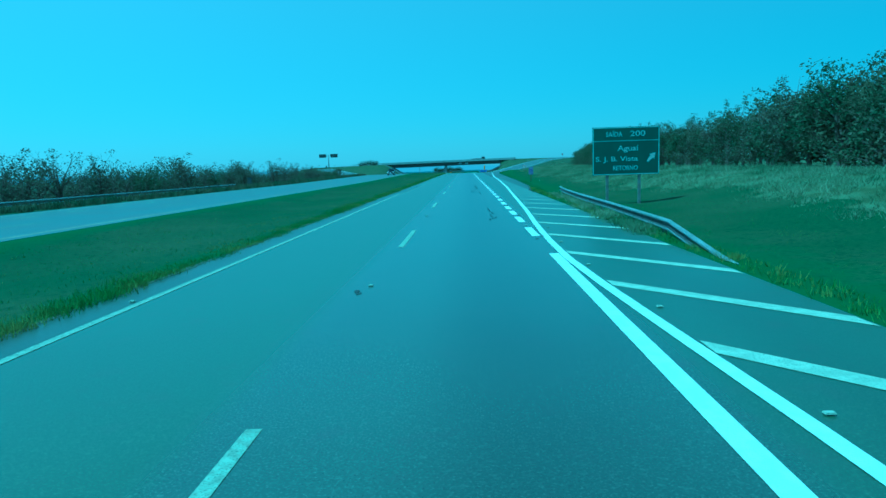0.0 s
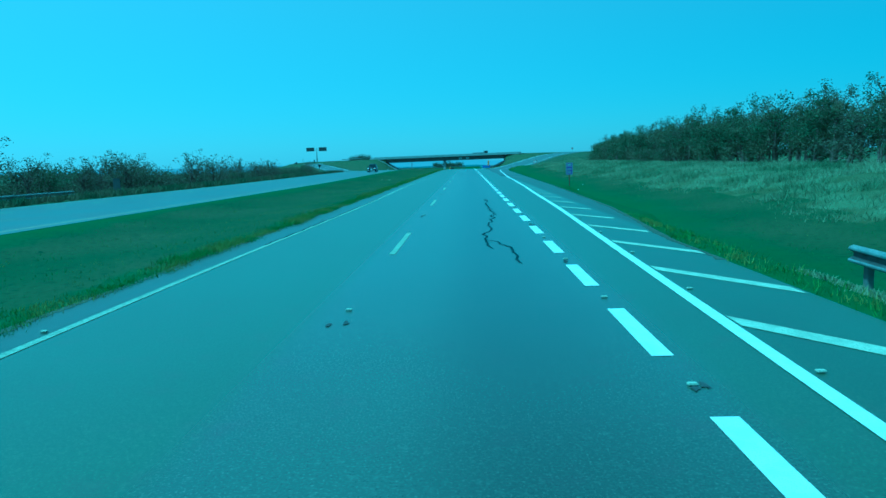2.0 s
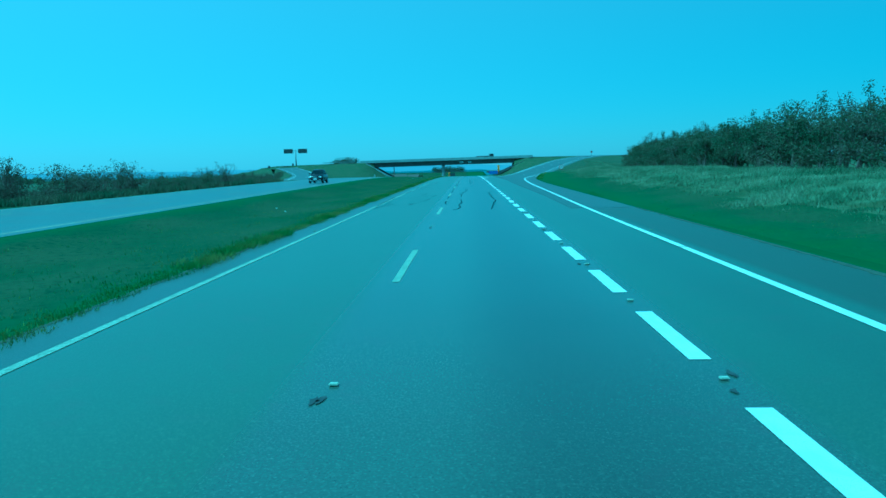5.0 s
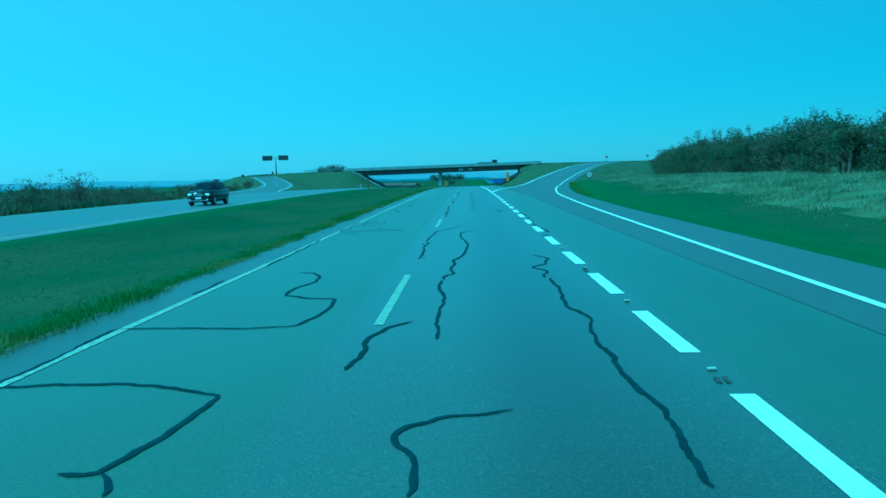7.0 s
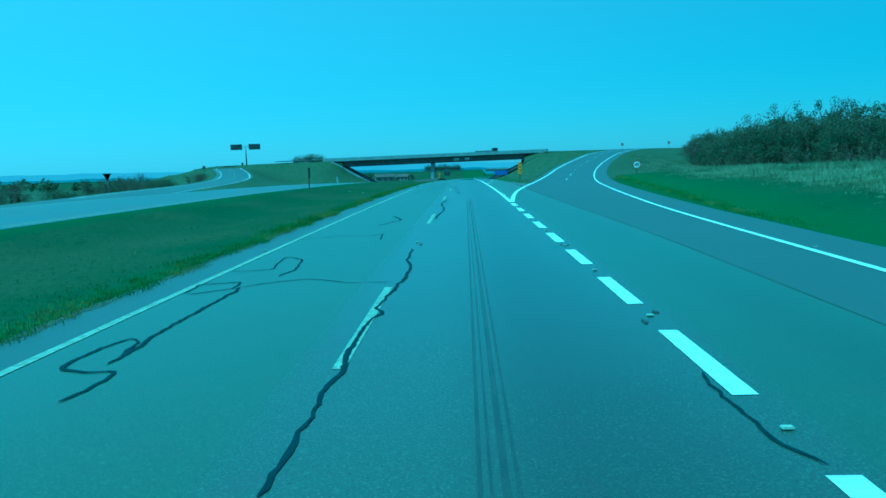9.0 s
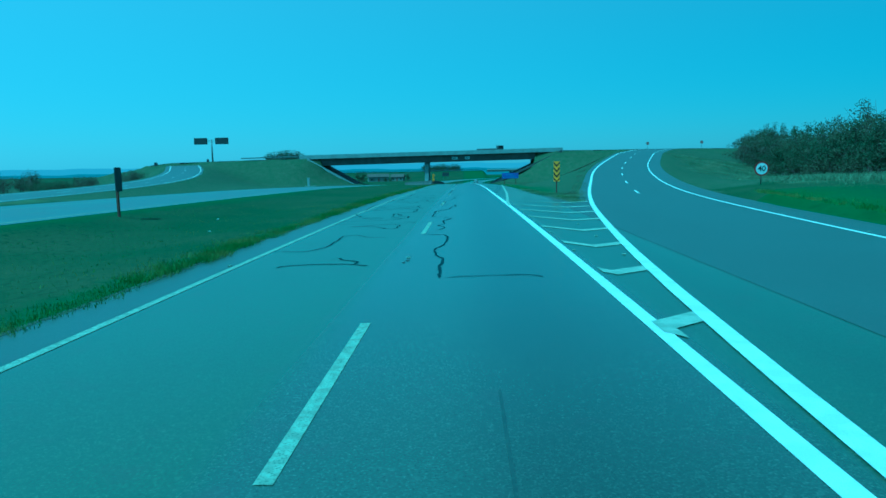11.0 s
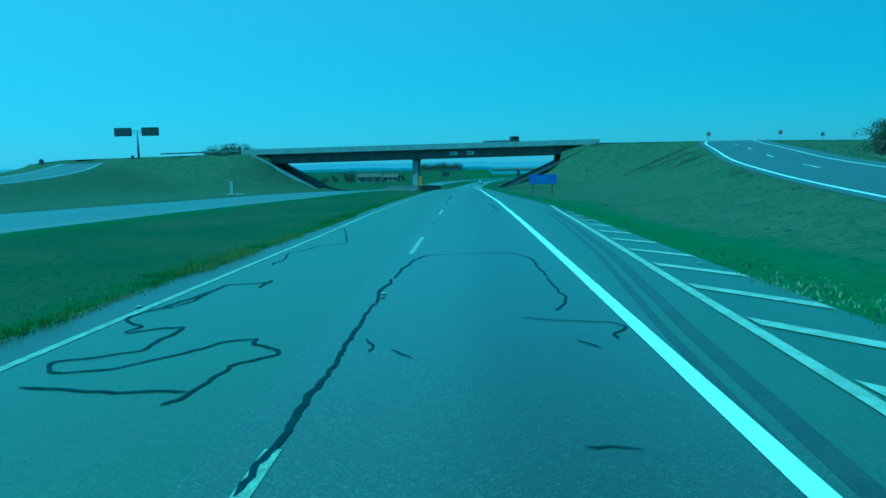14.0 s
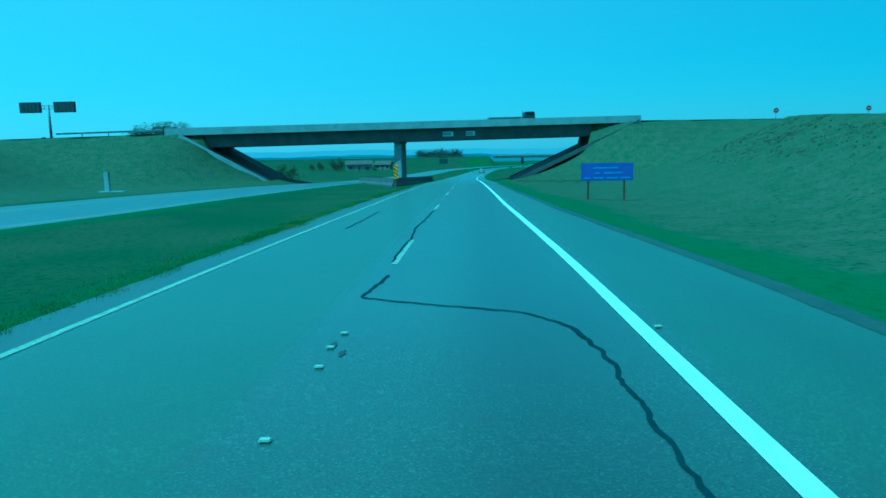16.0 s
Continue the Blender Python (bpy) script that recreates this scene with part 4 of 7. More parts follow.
def build_exit_sign():
    x, y, z, w, h = 11.74, 37.68, 1.1, 4.15, 2.97
    top = empty("exit_sign")
    tagged(top, "dark green exit board with white letters on two steel posts", "road sign")
    b = board(top, w, h, x, y, z, SIGN_GREEN, SIGN_LETTER)
    bar(w - 0.08, 0.035, x, y - 0.024, z + 2.1, SIGN_LETTER, b, "divider")
    yy = y - 0.032
    for text, size, tx, tz, wide in (("SAÍDA", 0.42, x - 0.74, 2.51, 1.03), ("200", 0.47, x + 0.72, 2.53, 0.94), ("Aguaí", 0.47, x + 0.12, 1.64, 1.3), ("S. J. B. Vista", 0.42, x - 0.58, 0.99, 2.62), ("RETORNO", 0.4, x - 0.04, 0.42, 1.52)):
        writing(text, size, Matrix.Translation((tx, yy, z + tz)) @ FACING, SIGN_LETTER, b, wide=wide)
    bm = bmesh.new()
    pts = [(-0.36, -0.3), (-0.26, -0.42), (0.14, -0.06), (0.22, -0.2), (0.34, 0.34), (-0.2, 0.22), (-0.06, 0.14)]
    bm.faces.new([bm.verts.new((x + 1.56 + a * 0.78, yy, z + 1.08 + c * 0.78)) for a, c in pts])
    part("arrow", bm, SIGN_LETTER, b)
    for px in (x - w / 2 + 0.93, x - w / 2 + 2.93):
        post(top, px, y + 0.12, z + h - 0.3, 0.08, square=True)
    return finish(top, x, y)


build_exit_sign()


def km_marker(x, y, z, label, lettered=True, mat=MARKER_BLUE):
    top = empty("km_marker")
    tagged(top, label, "road sign")
    b = board(top, 0.6, 1.05, x, y, z, mat, SIGN_LETTER if lettered else None)
    if lettered:
        bar(0.54, 0.02, x, y - 0.024, z + 0.7, SIGN_LETTER, b, "divider")
        bar(0.34, 0.12, x, y - 0.024, z + 0.8, SIGN_LETTER, b)
        writing("km", 0.26, Matrix.Translation((x, y - 0.03, z + 0.5)) @ FACING, SIGN_LETTER, b)
        writing("201", 0.26, Matrix.Translation((x, y - 0.03, z + 0.22)) @ FACING, SIGN_LETTER, b)
    post(top, x, y + 0.07, z + 0.9, 0.045, RUST, square=True)
    return finish(top, x, y)


km_marker(10.75, 89.3, 0.5, "blue kilometre marker with white figures on a brown post")
km_marker(-27.2, 84, 0.3, "dark back of a kilometre marker beyond the far carriageway", False, SIGN_DARK)


def hazard_marker(x, y, z, label, flip=1):
    """A tall board with black and yellow arrows pointing down."""
    top = empty("hazard_marker")
    tagged(top, label, "road sign")
    w, h = 0.46, 1.5
    b = board(top, w, h, x, y, z, YELLOW)
    for k in range(4):
        bm = bmesh.new()
        zc = z + h - 0.1 - 0.4 * k
        if flip:
            pts = [(-0.5, 0.12), (0, -0.16), (0.5, 0.12), (0.5, -0.06), (0, -0.34), (-0.5, -0.06)]
        else:
            pts = [(-0.5, 0.2), (0.5, -0.18), (0.5, -0.36), (-0.5, 0.02)]
        pts = [(a * (w - 0.01), min(max(c + zc, z + 0.01), z + h - 0.01)) for a, c in pts]
        bm.faces.new([bm.verts.new((x + a, y - 0.024, c)) for a, c in pts])
        part("stripe", bm, BLACK, b)
    post(top, x, y + 0.06, z + h - 0.2, 0.045, RUST, square=True)
    return finish(top, x, y)


hazard_marker(8.25, 235.4, 0.42, "black and yellow hazard board with arrows at the exit nose")
hazard_marker(-6.2, 343.5, float(prof(343)) + 0.8, "black and yellow striped hazard board before the bridge pier", 0)


SIGN_PALE = material("faded_blue_letter", (0.2, 0.26, 0.5), 0.55, other=(0.16, 0.21, 0.46), scale=6)


def build_blue_sign():
    x, y, z = 9.85, 312.1, -1.12
    top = empty("information_sign")
    tagged(top, "blue information board with white writing on two brown posts", "road sign")
    b = board(top, 3.1, 1.06, x, y, z, SIGN_BLUE)
    for w, dz, dx in ((1.5, 0.72, -0.1), (0.3, 0.42, -0.6), (1.1, 0.42, 0.35), (0.4, 0.12, -1.2), (0.6, 0.12, -0.5), (0.7, 0.12, 0.3), (0.6, 0.12, 1.1)):
        bar(w, 0.1, x + dx, y - 0.024, z + dz, SIGN_PALE, b)
    for px in (x - 1.1, x + 1.05):
        post(top, px, y + 0.09, z + 0.95, 0.055, RUST, square=True)
    return finish(top, x, y)


build_blue_sign()


def round_sign(x, y, z, r, label, face, ring=None, text="", name="round_sign", foot=None):
    top = empty(name)
    tagged(top, label, "road sign")
    turn = pose(x, y, z, 90, 0, 0)
    bm = bmesh.new()
    bmesh.ops.create_cone(bm, cap_ends=True, segments=28, radius1=r, radius2=r, depth=0.03, matrix=turn)
    d = part("disc", bm, ring or face, top)
    if ring:
        bm = bmesh.new()
        bmesh.ops.create_cone(bm, cap_ends=True, segments=28, radius1=r * 0.8, radius2=r * 0.8, depth=0.01, matrix=pose(x, y - 0.02, z, 90, 0, 0))
        part("face", bm, face, d)
    if text:
        writing(text, r * 1.1, Matrix.Translation((x, y - 0.032, z)) @ FACING, BLACK, d)
    elif ring:
        bar(r * 1.1, r * 0.32, x, y - 0.03, z - r * 0.16, ring, d)
    post(top, x, y + 0.05, z + r * 0.5, 0.04, POST_STEEL, foot)
    return finish(top, x, y)


round_sign(22.1, 232.2, 1.15, 0.5, "round white speed limit sign reading forty with a dark ring", SIGN_WHITE, SIGN_RED, "40")
round_sign(59.5, 402, 7.1, 0.55, "round no entry sign, red with a pale bar", SIGN_RED, SIGN_LETTER, name="no_entry_sign")
round_sign(76.5, 402, 7.2, 0.55, "round no entry sign, red with a pale bar", SIGN_RED, SIGN_LETTER, name="no_entry_sign")
round_sign(87.0, 403, 6.6, 0.5, "pale back of a round sign on the embankment", POST_STEEL, name="round_sign")
round_sign(-85, 370, 3.2, 0.55, "dark back of a round sign beside the slip road", SIGN_DARK, name="round_sign")


def yield_sign():
    x, y, z = -42.6, 231, 1.2
    top = empty("yield_sign")
    tagged(top, "dark back of a triangular yield sign by the slip road", "road sign")
    bm = bmesh.new()
    f = bm.faces.new([bm.verts.new((x + a, y, z + c)) for a, c in ((-0.55, 0.85), (0, -0.1), (0.55, 0.85))])
    bmesh.ops.solidify(bm, geom=[f], thickness=0.03)
    part("plate", bm, SIGN_DARK, top)
    post(top, x, y + 0.06, z + 0.7, 0.045)
    return finish(top, x, y)


yield_sign()


def median_post():
    x, y = -13.2, 211.9
    top = empty("marker_post")
    tagged(top, "slim dark marker post with a narrow board in the median", "road sign")
    z = height(x, y)
    post(top, x, y, z + 2.1, 0.05, RUST, square=True)
    part("panel", box(0.05, 0.5, 1.0, x + 0.075, y, z + 1.1, 0.01), SIGN_DARK, top)
    return finish(top, x, y)


median_post()


def message_gantry():
    x, y, z0 = -82.0, 404.7, 3.2
    top = empty("message_sign")
    tagged(top, "two dark message boards on a tall steel post", "road sign")
    part("post", tube(0.28, 0.2, 8.0, pose(x, y, z0)), POST_STEEL, top, smooth=True)
    bm = box(4.2, 0.15, 0.15, x, y, 10.9)
    box(4.2, 0.15, 0.15, x, y, 10.3, bm=bm)
    for k in range(5):
        box(0.08, 0.08, 0.6, x - 1.6 + 0.8 * k, y, 10.35, bm=bm)
    part("arm", bm, STEEL, top)
    for dx in (-3.5, 3.5):
        b = part("panel", box(4.3, 0.5, 2.1, x + dx, y - 0.25, 9.6, 0.04), SIGN_DARK, top)
        bm = bmesh.new()
        for k in range(6):
            box(0.05, 0.04, 2.0, x + dx - 2.0 + 0.8 * k, y - 0.52, 9.65, bm=bm)
        part("rib", bm, BLACK, b)
    part("cabinet", box(0.6, 0.5, 1.4, x - 1.6, y, 3.4, 0.03), SIGN_DARK, top)
    top.matrix_world = pose(x, y, z0)
    bpy.context.view_layer.update()
    return keep_places(top)


message_gantry()


def concrete_marker():
    x, y = -34.6, 337.5
    top = empty("concrete_marker")
    tagged(top, "plain pale concrete slab standing on a low base", "marker")
    z = float(land(x, y))
    part("slab", box(0.5, 0.35, 2.0, x, y, z, 0.03), CONCRETE, top)
    part("base", box(2.6, 1.0, 0.18, x + 0.5, y, z - 0.1, 0.03), CONCRETE, top)
    return finish(top, x, y)


concrete_marker()


# ---- guard rails ----
def w_profile():
    """The folded cross-section of a guard rail: depth and height."""
    return [(0.0, 0.0), (0.07, 0.03), (0.083, 0.045), (0.083, 0.07), (0.07, 0.085), (0.0, 0.12), (0.0, 0.19), (0.07, 0.225), (0.083, 0.24), (0.083, 0.265), (0.07, 0.28), (0.0, 0.31)]


def guard_rail(points, label, face=-1, spacing=2.0, top=0.72, ground=height):
    """A rail along points (x, y), on posts; face: the side the fold looks to."""
    thing = empty("guard_rail")
    tagged(thing, label, "guard rail")
    pts = [Vector((x, y, 0)) for x, y in points]
    lengths = [0.0]
    for a, b in zip(pts, pts[1:]):
        lengths.append(lengths[-1] + (b - a).length)

    def at(s):
        for a, b, l0, l1 in zip(pts, pts[1:], lengths, lengths[1:]):
            if s <= l1 + 1e-6:
                return a.lerp(b, (s - l0) / (l1 - l0)), (b - a).normalized()
        return pts[-1], (pts[-1] - pts[-2]).normalized()

    total = lengths[-1]
    beam = bmesh.new()
    rings = []
    n = max(2, int(total / 1.0))
    for i in range(n + 1):
        p, d = at(total * i / n)
        out = Vector((-d.y, d.x, 0)) * face
        z = ground(p.x, p.y) + top - 0.31
        rings.append([beam.verts.new(p + out * (a + 0.05) + Vector((0, 0, z + h))) for a, h in w_profile()])
    for a, b in zip(rings, rings[1:]):
        for i in range(len(a) - 1):
            beam.faces.new((a[i], a[i + 1], b[i + 1], b[i]))
    got = bmesh.ops.solidify(beam, geom=beam.faces[:], thickness=0.008)
    # the recessed web between the folds takes the duller, darker steel
    for f in beam.faces:
        hs = [(v.co.z - ground(v.co.x, v.co.y) - top + 0.31) for v in f.verts]
        f.material_index = int(0.1 < sum(hs) / len(hs) < 0.21)
    rail = part("rail", beam, STEEL, thing, "folded galvanised rail with a darker web")
    rail.data.materials.append(POST_STEEL)
    s = 0.3
    while s < total:
        p, d = at(s)
        z = ground(p.x, p.y)
        out = Vector((-d.y, d.x, 0)) * face
        bm = box(0.1, 0.14, top + 0.1, 0, 0, -0.2, 0.008)
        bm.transform(Matrix.Translation((p.x - out.x * 0.06, p.y - out.y * 0.06, z)))
        part("post", bm, POST_STEEL, thing)
        s += spacing if s > 0.35 or spacing > 3 else 0.7
    thing.matrix_world = pose(*points[0], ground(*points[0]))
    bpy.context.view_layer.update()
    return keep_places(thing)


guard_rail([(8.12, 40.65), (7.78, 36), (7.52, 30), (7.35, 21), (7.12, 14), (6.95, 10.2), (6.83, 7.6)], "galvanised steel guard rail with its near end sunk in grass", -1, ground=lambda x, y: -0.3 - 0.42 * min(max((12.6 - y) / 4.6, 0), 1))
guard_rail([(-27.3, -30), (-27.2, 20), (-27.0, 60), (-26.8, 77)], "galvanised guard rail beyond the opposite carriageway", -1, 4.0, ground=lambda x, y: -0.1)
guard_rail([(-46.5, float(over_y(-46.5)) + 0.15), (-54, float(over_y(-54)) + 0.15), (-62.5, float(over_y(-62.5)) + 0.15)], "galvanised guard rail on the overpass approach", 1, 4.0, 0.75, ground=lambda x, y: float(over_z(x)) - 0.02)


def pier_barrier():
    for pts, label in (([(-6.6, 345), (-5.7, 352), (-5.6, 404)], "concrete barrier along the lane before the pier"), ([(-6.6, 345), (-16.3, 381), (-15.9, 404)], "concrete barrier closing the median round the pier")):
        bm = bmesh.new()
        rings = []
        for i, (x, y) in enumerate(pts):
            z = float(prof(y)) - 0.25
            a = Vector(pts[max(i - 1, 0)])
            b = Vector(pts[min(i + 1, len(pts) - 1)])
            d = (b - a).normalized()
            nx, ny = d.y, -d.x
            rings.append([bm.verts.new((x + nx * o, y + ny * o, z + h)) for o, h in ((-0.3, 0), (-0.3, 0.35), (-0.12, 0.6), (-0.08, 1.15), (0.08, 1.15), (0.12, 0.6), (0.3, 0.35), (0.3, 0))])
        for a, b in zip(rings, rings[1:]):
            for i in range(8):
                bm.faces.new((a[i], a[(i + 1) % 8], b[(i + 1) % 8], b[i]))
        bm.faces.new(rings[0])
        bm.faces.new(rings[-1][::-1])
        bmesh.ops.recalc_face_normals(bm, faces=bm.faces)
        me = bpy.data.meshes.new("concrete_barrier")
        bm.to_mesh(me)
        bm.free()
        # shade on the walls' near faces is painted in with the darker concrete
        me.materials.append(CONCRETE_DARK)
        tagged(new("concrete_barrier", me), label, "barrier")


pier_barrier()


# ---- vehicles ----
def loft(sections, name, mat, parent, label="", smooth=True):
    """A body from cross-sections along its length: each (y, half width, foot, head, shoulder height, top half width)."""
    bm = bmesh.new()
    rings = []
    for y, hw, lo, hi, sh, tw in sections:
        prof_pts = [(-hw * 0.92, lo), (-hw, lo + (sh - lo) * 0.35), (-hw, sh), (-tw, hi), (tw, hi), (hw, sh), (hw, lo + (sh - lo) * 0.35), (hw * 0.92, lo)]
        rings.append([bm.verts.new((x, y, z)) for x, z in prof_pts])
    for a, b in zip(rings, rings[1:]):
        for i in range(8):
            bm.faces.new((a[i], a[(i + 1) % 8], b[(i + 1) % 8], b[i]))
    bm.faces.new(rings[0])
    bm.faces.new(rings[-1][::-1])
    bmesh.ops.recalc_face_normals(bm, faces=bm.faces)
    bmesh.ops.bevel(bm, geom=[e for e in bm.edges if e.calc_face_angle(0) > 0.35], offset=0.04, segments=2, affect="EDGES")
    return part(name, bm, mat, parent, label, smooth)


def wheel(parent, x, y, r=0.34, w=0.22):
    turn = pose(x, y, r, 0, 90, 0)
    bm = bmesh.new()
    bmesh.ops.create_cone(bm, cap_ends=True, segments=24, radius1=r, radius2=r, depth=w, matrix=turn)
    bmesh.ops.bevel(bm, geom=[e for e in bm.edges if e.calc_face_angle(0) > 0.9], offset=0.03, segments=2, affect="EDGES")
    t = part("tyre", bm, RUBBER, parent, smooth=False)
    bm = bmesh.new()
    bmesh.ops.create_cone(bm, cap_ends=True, segments=18, radius1=r * 0.62, radius2=r * 0.62, depth=w + 0.02, matrix=turn)
    part("rim", bm, STEEL, t)
    return t


def pane(parent, pts, mat=GLASS, name="window", thick=0.012):
    bm = bmesh.new()
    f = bm.faces.new([bm.verts.new(p) for p in pts])
    bmesh.ops.solidify(bm, geom=[f], thickness=thick)
    return part(name, bm, mat, parent)


def hatchback(m):
    """Faces -y."""
    top = empty("car")
    tagged(top, "glossy black hatchback with lit front on the opposite carriageway", "car")
    body = loft([(-2.08, 0.72, 0.3, 0.72, 0.55, 0.62), (-1.9, 0.84, 0.22, 0.86, 0.66, 0.74), (-1.2, 0.88, 0.2, 0.99, 0.82, 0.76), (0.2, 0.88, 0.2, 1.02, 0.88, 0.8), (1.5, 0.87, 0.2, 1.02, 0.9, 0.8), (1.95, 0.84, 0.24, 0.98, 0.86, 0.76), (2.08, 0.76, 0.34, 0.8, 0.62, 0.68)], "body", NAVY, top)
    cabin = loft([(-1.15, 0.74, 0.95, 1.0, 0.97, 0.7), (-0.35, 0.74, 0.95, 1.47, 1.05, 0.56), (0.4, 0.75, 0.95, 1.56, 1.08, 0.58), (1.35, 0.74, 0.95, 1.5, 1.08, 0.57), (1.95, 0.7, 0.95, 1.02, 0.98, 0.64)], "cabin", NAVY, top)
    pane(cabin, [(-0.64, -1.12, 1.04), (0.64, -1.12, 1.04), (0.53, -0.44, 1.44), (-0.53, -0.44, 1.44)], name="windscreen")
    for s in (-1, 1):
        pane(cabin, [(s * 0.75, -0.7, 1.06), (s * 0.61, -0.3, 1.4), (s * 0.62, 0.42, 1.46), (s * 0.77, 0.4, 1.08)])
        pane(cabin, [(s * 0.77, 0.48, 1.08), (s * 0.62, 0.5, 1.46), (s * 0.61, 1.25, 1.42), (s * 0.75, 1.5, 1.1)])
        bm = box(0.3, 0.12, 0.16, s * 0.6, -2.0, 0.62, 0.03)
        part("headlight", bm, HEADLIGHT, body, "lit headlight")
        part("mirror", box(0.18, 0.12, 0.13, s * 0.96, -0.62, 1.02, 0.03), NAVY, top)
        part("door_handle", box(0.02, 0.16, 0.03, s * 0.885, 0.15, 0.86), CHROME, body)
        for y in (-1.3, 1.3):
            wheel(top, s * 0.78, y, 0.32)
        part("tail_light", box(0.22, 0.08, 0.22, s * 0.66, 2.04, 0.78, 0.02), LAMP_RED, body)
        part("fog_light", tube(0.06, 0.06, 0.04, pose(s * 0.62, -2.08, 0.38, 90, 0, 0)), LAMP_CLEAR, body)
    part("grille", box(0.66, 0.05, 0.16, 0, -2.07, 0.6, 0.02), CHROME, body, "chrome grille")
    part("bumper_trim", box(1.2, 0.05, 0.06, 0, -2.07, 0.3, 0.015), STEEL, body)
    part("number_plate", box(0.4, 0.02, 0.13, 0, -2.105, 0.42), SIGN_WHITE, body)
    top.matrix_world = m
    return top


hatchback(pose(float(opp_x(161.5)) - 2.2, 161.5, float(opp_z(161.5)), 0, 0, 0) @ Matrix.Diagonal((0.97, 0.88, 1.05, 1)))


def pickup(m):
    """Faces +y, tailgate towards -y."""
    top = empty("pickup_truck")
    tagged(top, "silver double cab pickup driving far up the road", "pickup")
    body = loft([(-2.6, 0.86, 0.5, 1.08, 0.95, 0.84), (-1.0, 0.9, 0.42, 1.1, 0.98, 0.86), (1.0, 0.9, 0.42, 1.08, 0.96, 0.84), (2.2, 0.88, 0.44, 1.02, 0.88, 0.74), (2.6, 0.78, 0.5, 0.86, 0.74, 0.62)], "body", SILVER, top)
    cabin = loft([(-0.95, 0.8, 1.04, 1.1, 1.06, 0.76), (-0.7, 0.78, 1.04, 1.68, 1.12, 0.6), (0.4, 0.78, 1.04, 1.74, 1.14, 0.62), (0.95, 0.78, 1.04, 1.66, 1.12, 0.6), (1.6, 0.76, 1.0, 1.06, 1.02, 0.72)], "cabin", SILVER, top)
    pane(cabin, [(-0.66, -0.9, 1.16), (0.66, -0.9, 1.16), (0.56, -0.74, 1.6), (-0.56, -0.74, 1.6)], name="rear_window")
    pane(cabin, [(-0.64, 1.5, 1.12), (0.64, 1.5, 1.12), (0.54, 1.02, 1.6), (-0.54, 1.02, 1.6)], name="windscreen")
    for s in (-1, 1):
        pane(cabin, [(s * 0.8, -0.6, 1.16), (s * 0.65, -0.55, 1.6), (s * 0.66, 0.85, 1.6), (s * 0.79, 1.2, 1.16)])
        part("tail_light", box(0.14, 0.08, 0.34, s * 0.78, -2.62, 0.74, 0.02), LAMP_RED, body)
        part("headlight", box(0.34, 0.1, 0.18, s * 0.58, 2.52, 0.72, 0.03), LAMP_CLEAR, body)
        part("mirror", box(0.2, 0.12, 0.2, s * 1.0, 1.0, 1.1, 0.03), BLACK, top)
        for y in (-1.6, 1.65):
            wheel(top, s * 0.8, y, 0.38, 0.25)
    gate = part("tailgate", box(1.46, 0.06, 0.5, 0, -2.62, 0.6, 0.02), SILVER, body)
    part("gate_handle", box(0.22, 0.03, 0.07, 0, -2.66, 0.92), BLACK, gate)
    part("rear_bumper", box(1.6, 0.16, 0.2, 0, -2.68, 0.42, 0.03), CHROME, body, "chrome rear bumper")
    part("number_plate", box(0.4, 0.02, 0.13, 0, -2.77, 0.46), SIGN_WHITE, body)
    top.matrix_world = m
    return top


PICKUP_Y = 535.0
pickup(pose(1.9 + float(bend(PICKUP_Y)), PICKUP_Y, float(prof(PICKUP_Y)), math.degrees(-0.031), 0, -math.degrees(2 * 2.7e-4 * 70)))


def flatbed(m):
    """Faces +x."""
    top = empty("flatbed_truck")
    tagged(top, "dark flatbed truck crossing the overpass", "truck")
    cab = part("cab", box(1.7, 2.2, 1.35, 3.3, 0, 0.7, 0.15), SIGN_DARK, top)
    pane(cab, [(4.16, -0.9, 1.4), (4.16, 0.9, 1.4), (4.16, 0.9, 1.95), (4.16, -0.9, 1.95)], name="windscreen")
    pane(cab, [(2.7, -1.11, 1.4), (3.9, -1.11, 1.4), (3.9, -1.11, 1.95), (2.7, -1.11, 1.95)])
    part("exhaust", tube(0.07, 0.07, 1.3, pose(2.05, -0.9, 0.9)), POST_STEEL, top)
    part("bed", box(5.6, 2.3, 0.3, -0.9, 0, 0.95, 0.03), POST_STEEL, top)
    part("chassis", box(7.4, 0.9, 0.3, 0.2, 0, 0.7, 0.03), BLACK, top)
    for x in (3.0, -1.6, -2.8):
        for s in (-1, 1):
            bm = bmesh.new()
            bmesh.ops.create_cone(bm, cap_ends=True, segments=20, radius1=0.5, radius2=0.5, depth=0.3, matrix=pose(x, s * 1.02, 0.5, 90, 0, 0))
            part("tyre", bm, RUBBER, top)
    top.matrix_world = m
    return top


flatbed(pose(8.6, float(over_y(8.6)) + 3.2, float(over_z(8.6)), 0, -0.8, 6.9))


# ---- cracks sealed with tar, studs, stains ----
laid = []


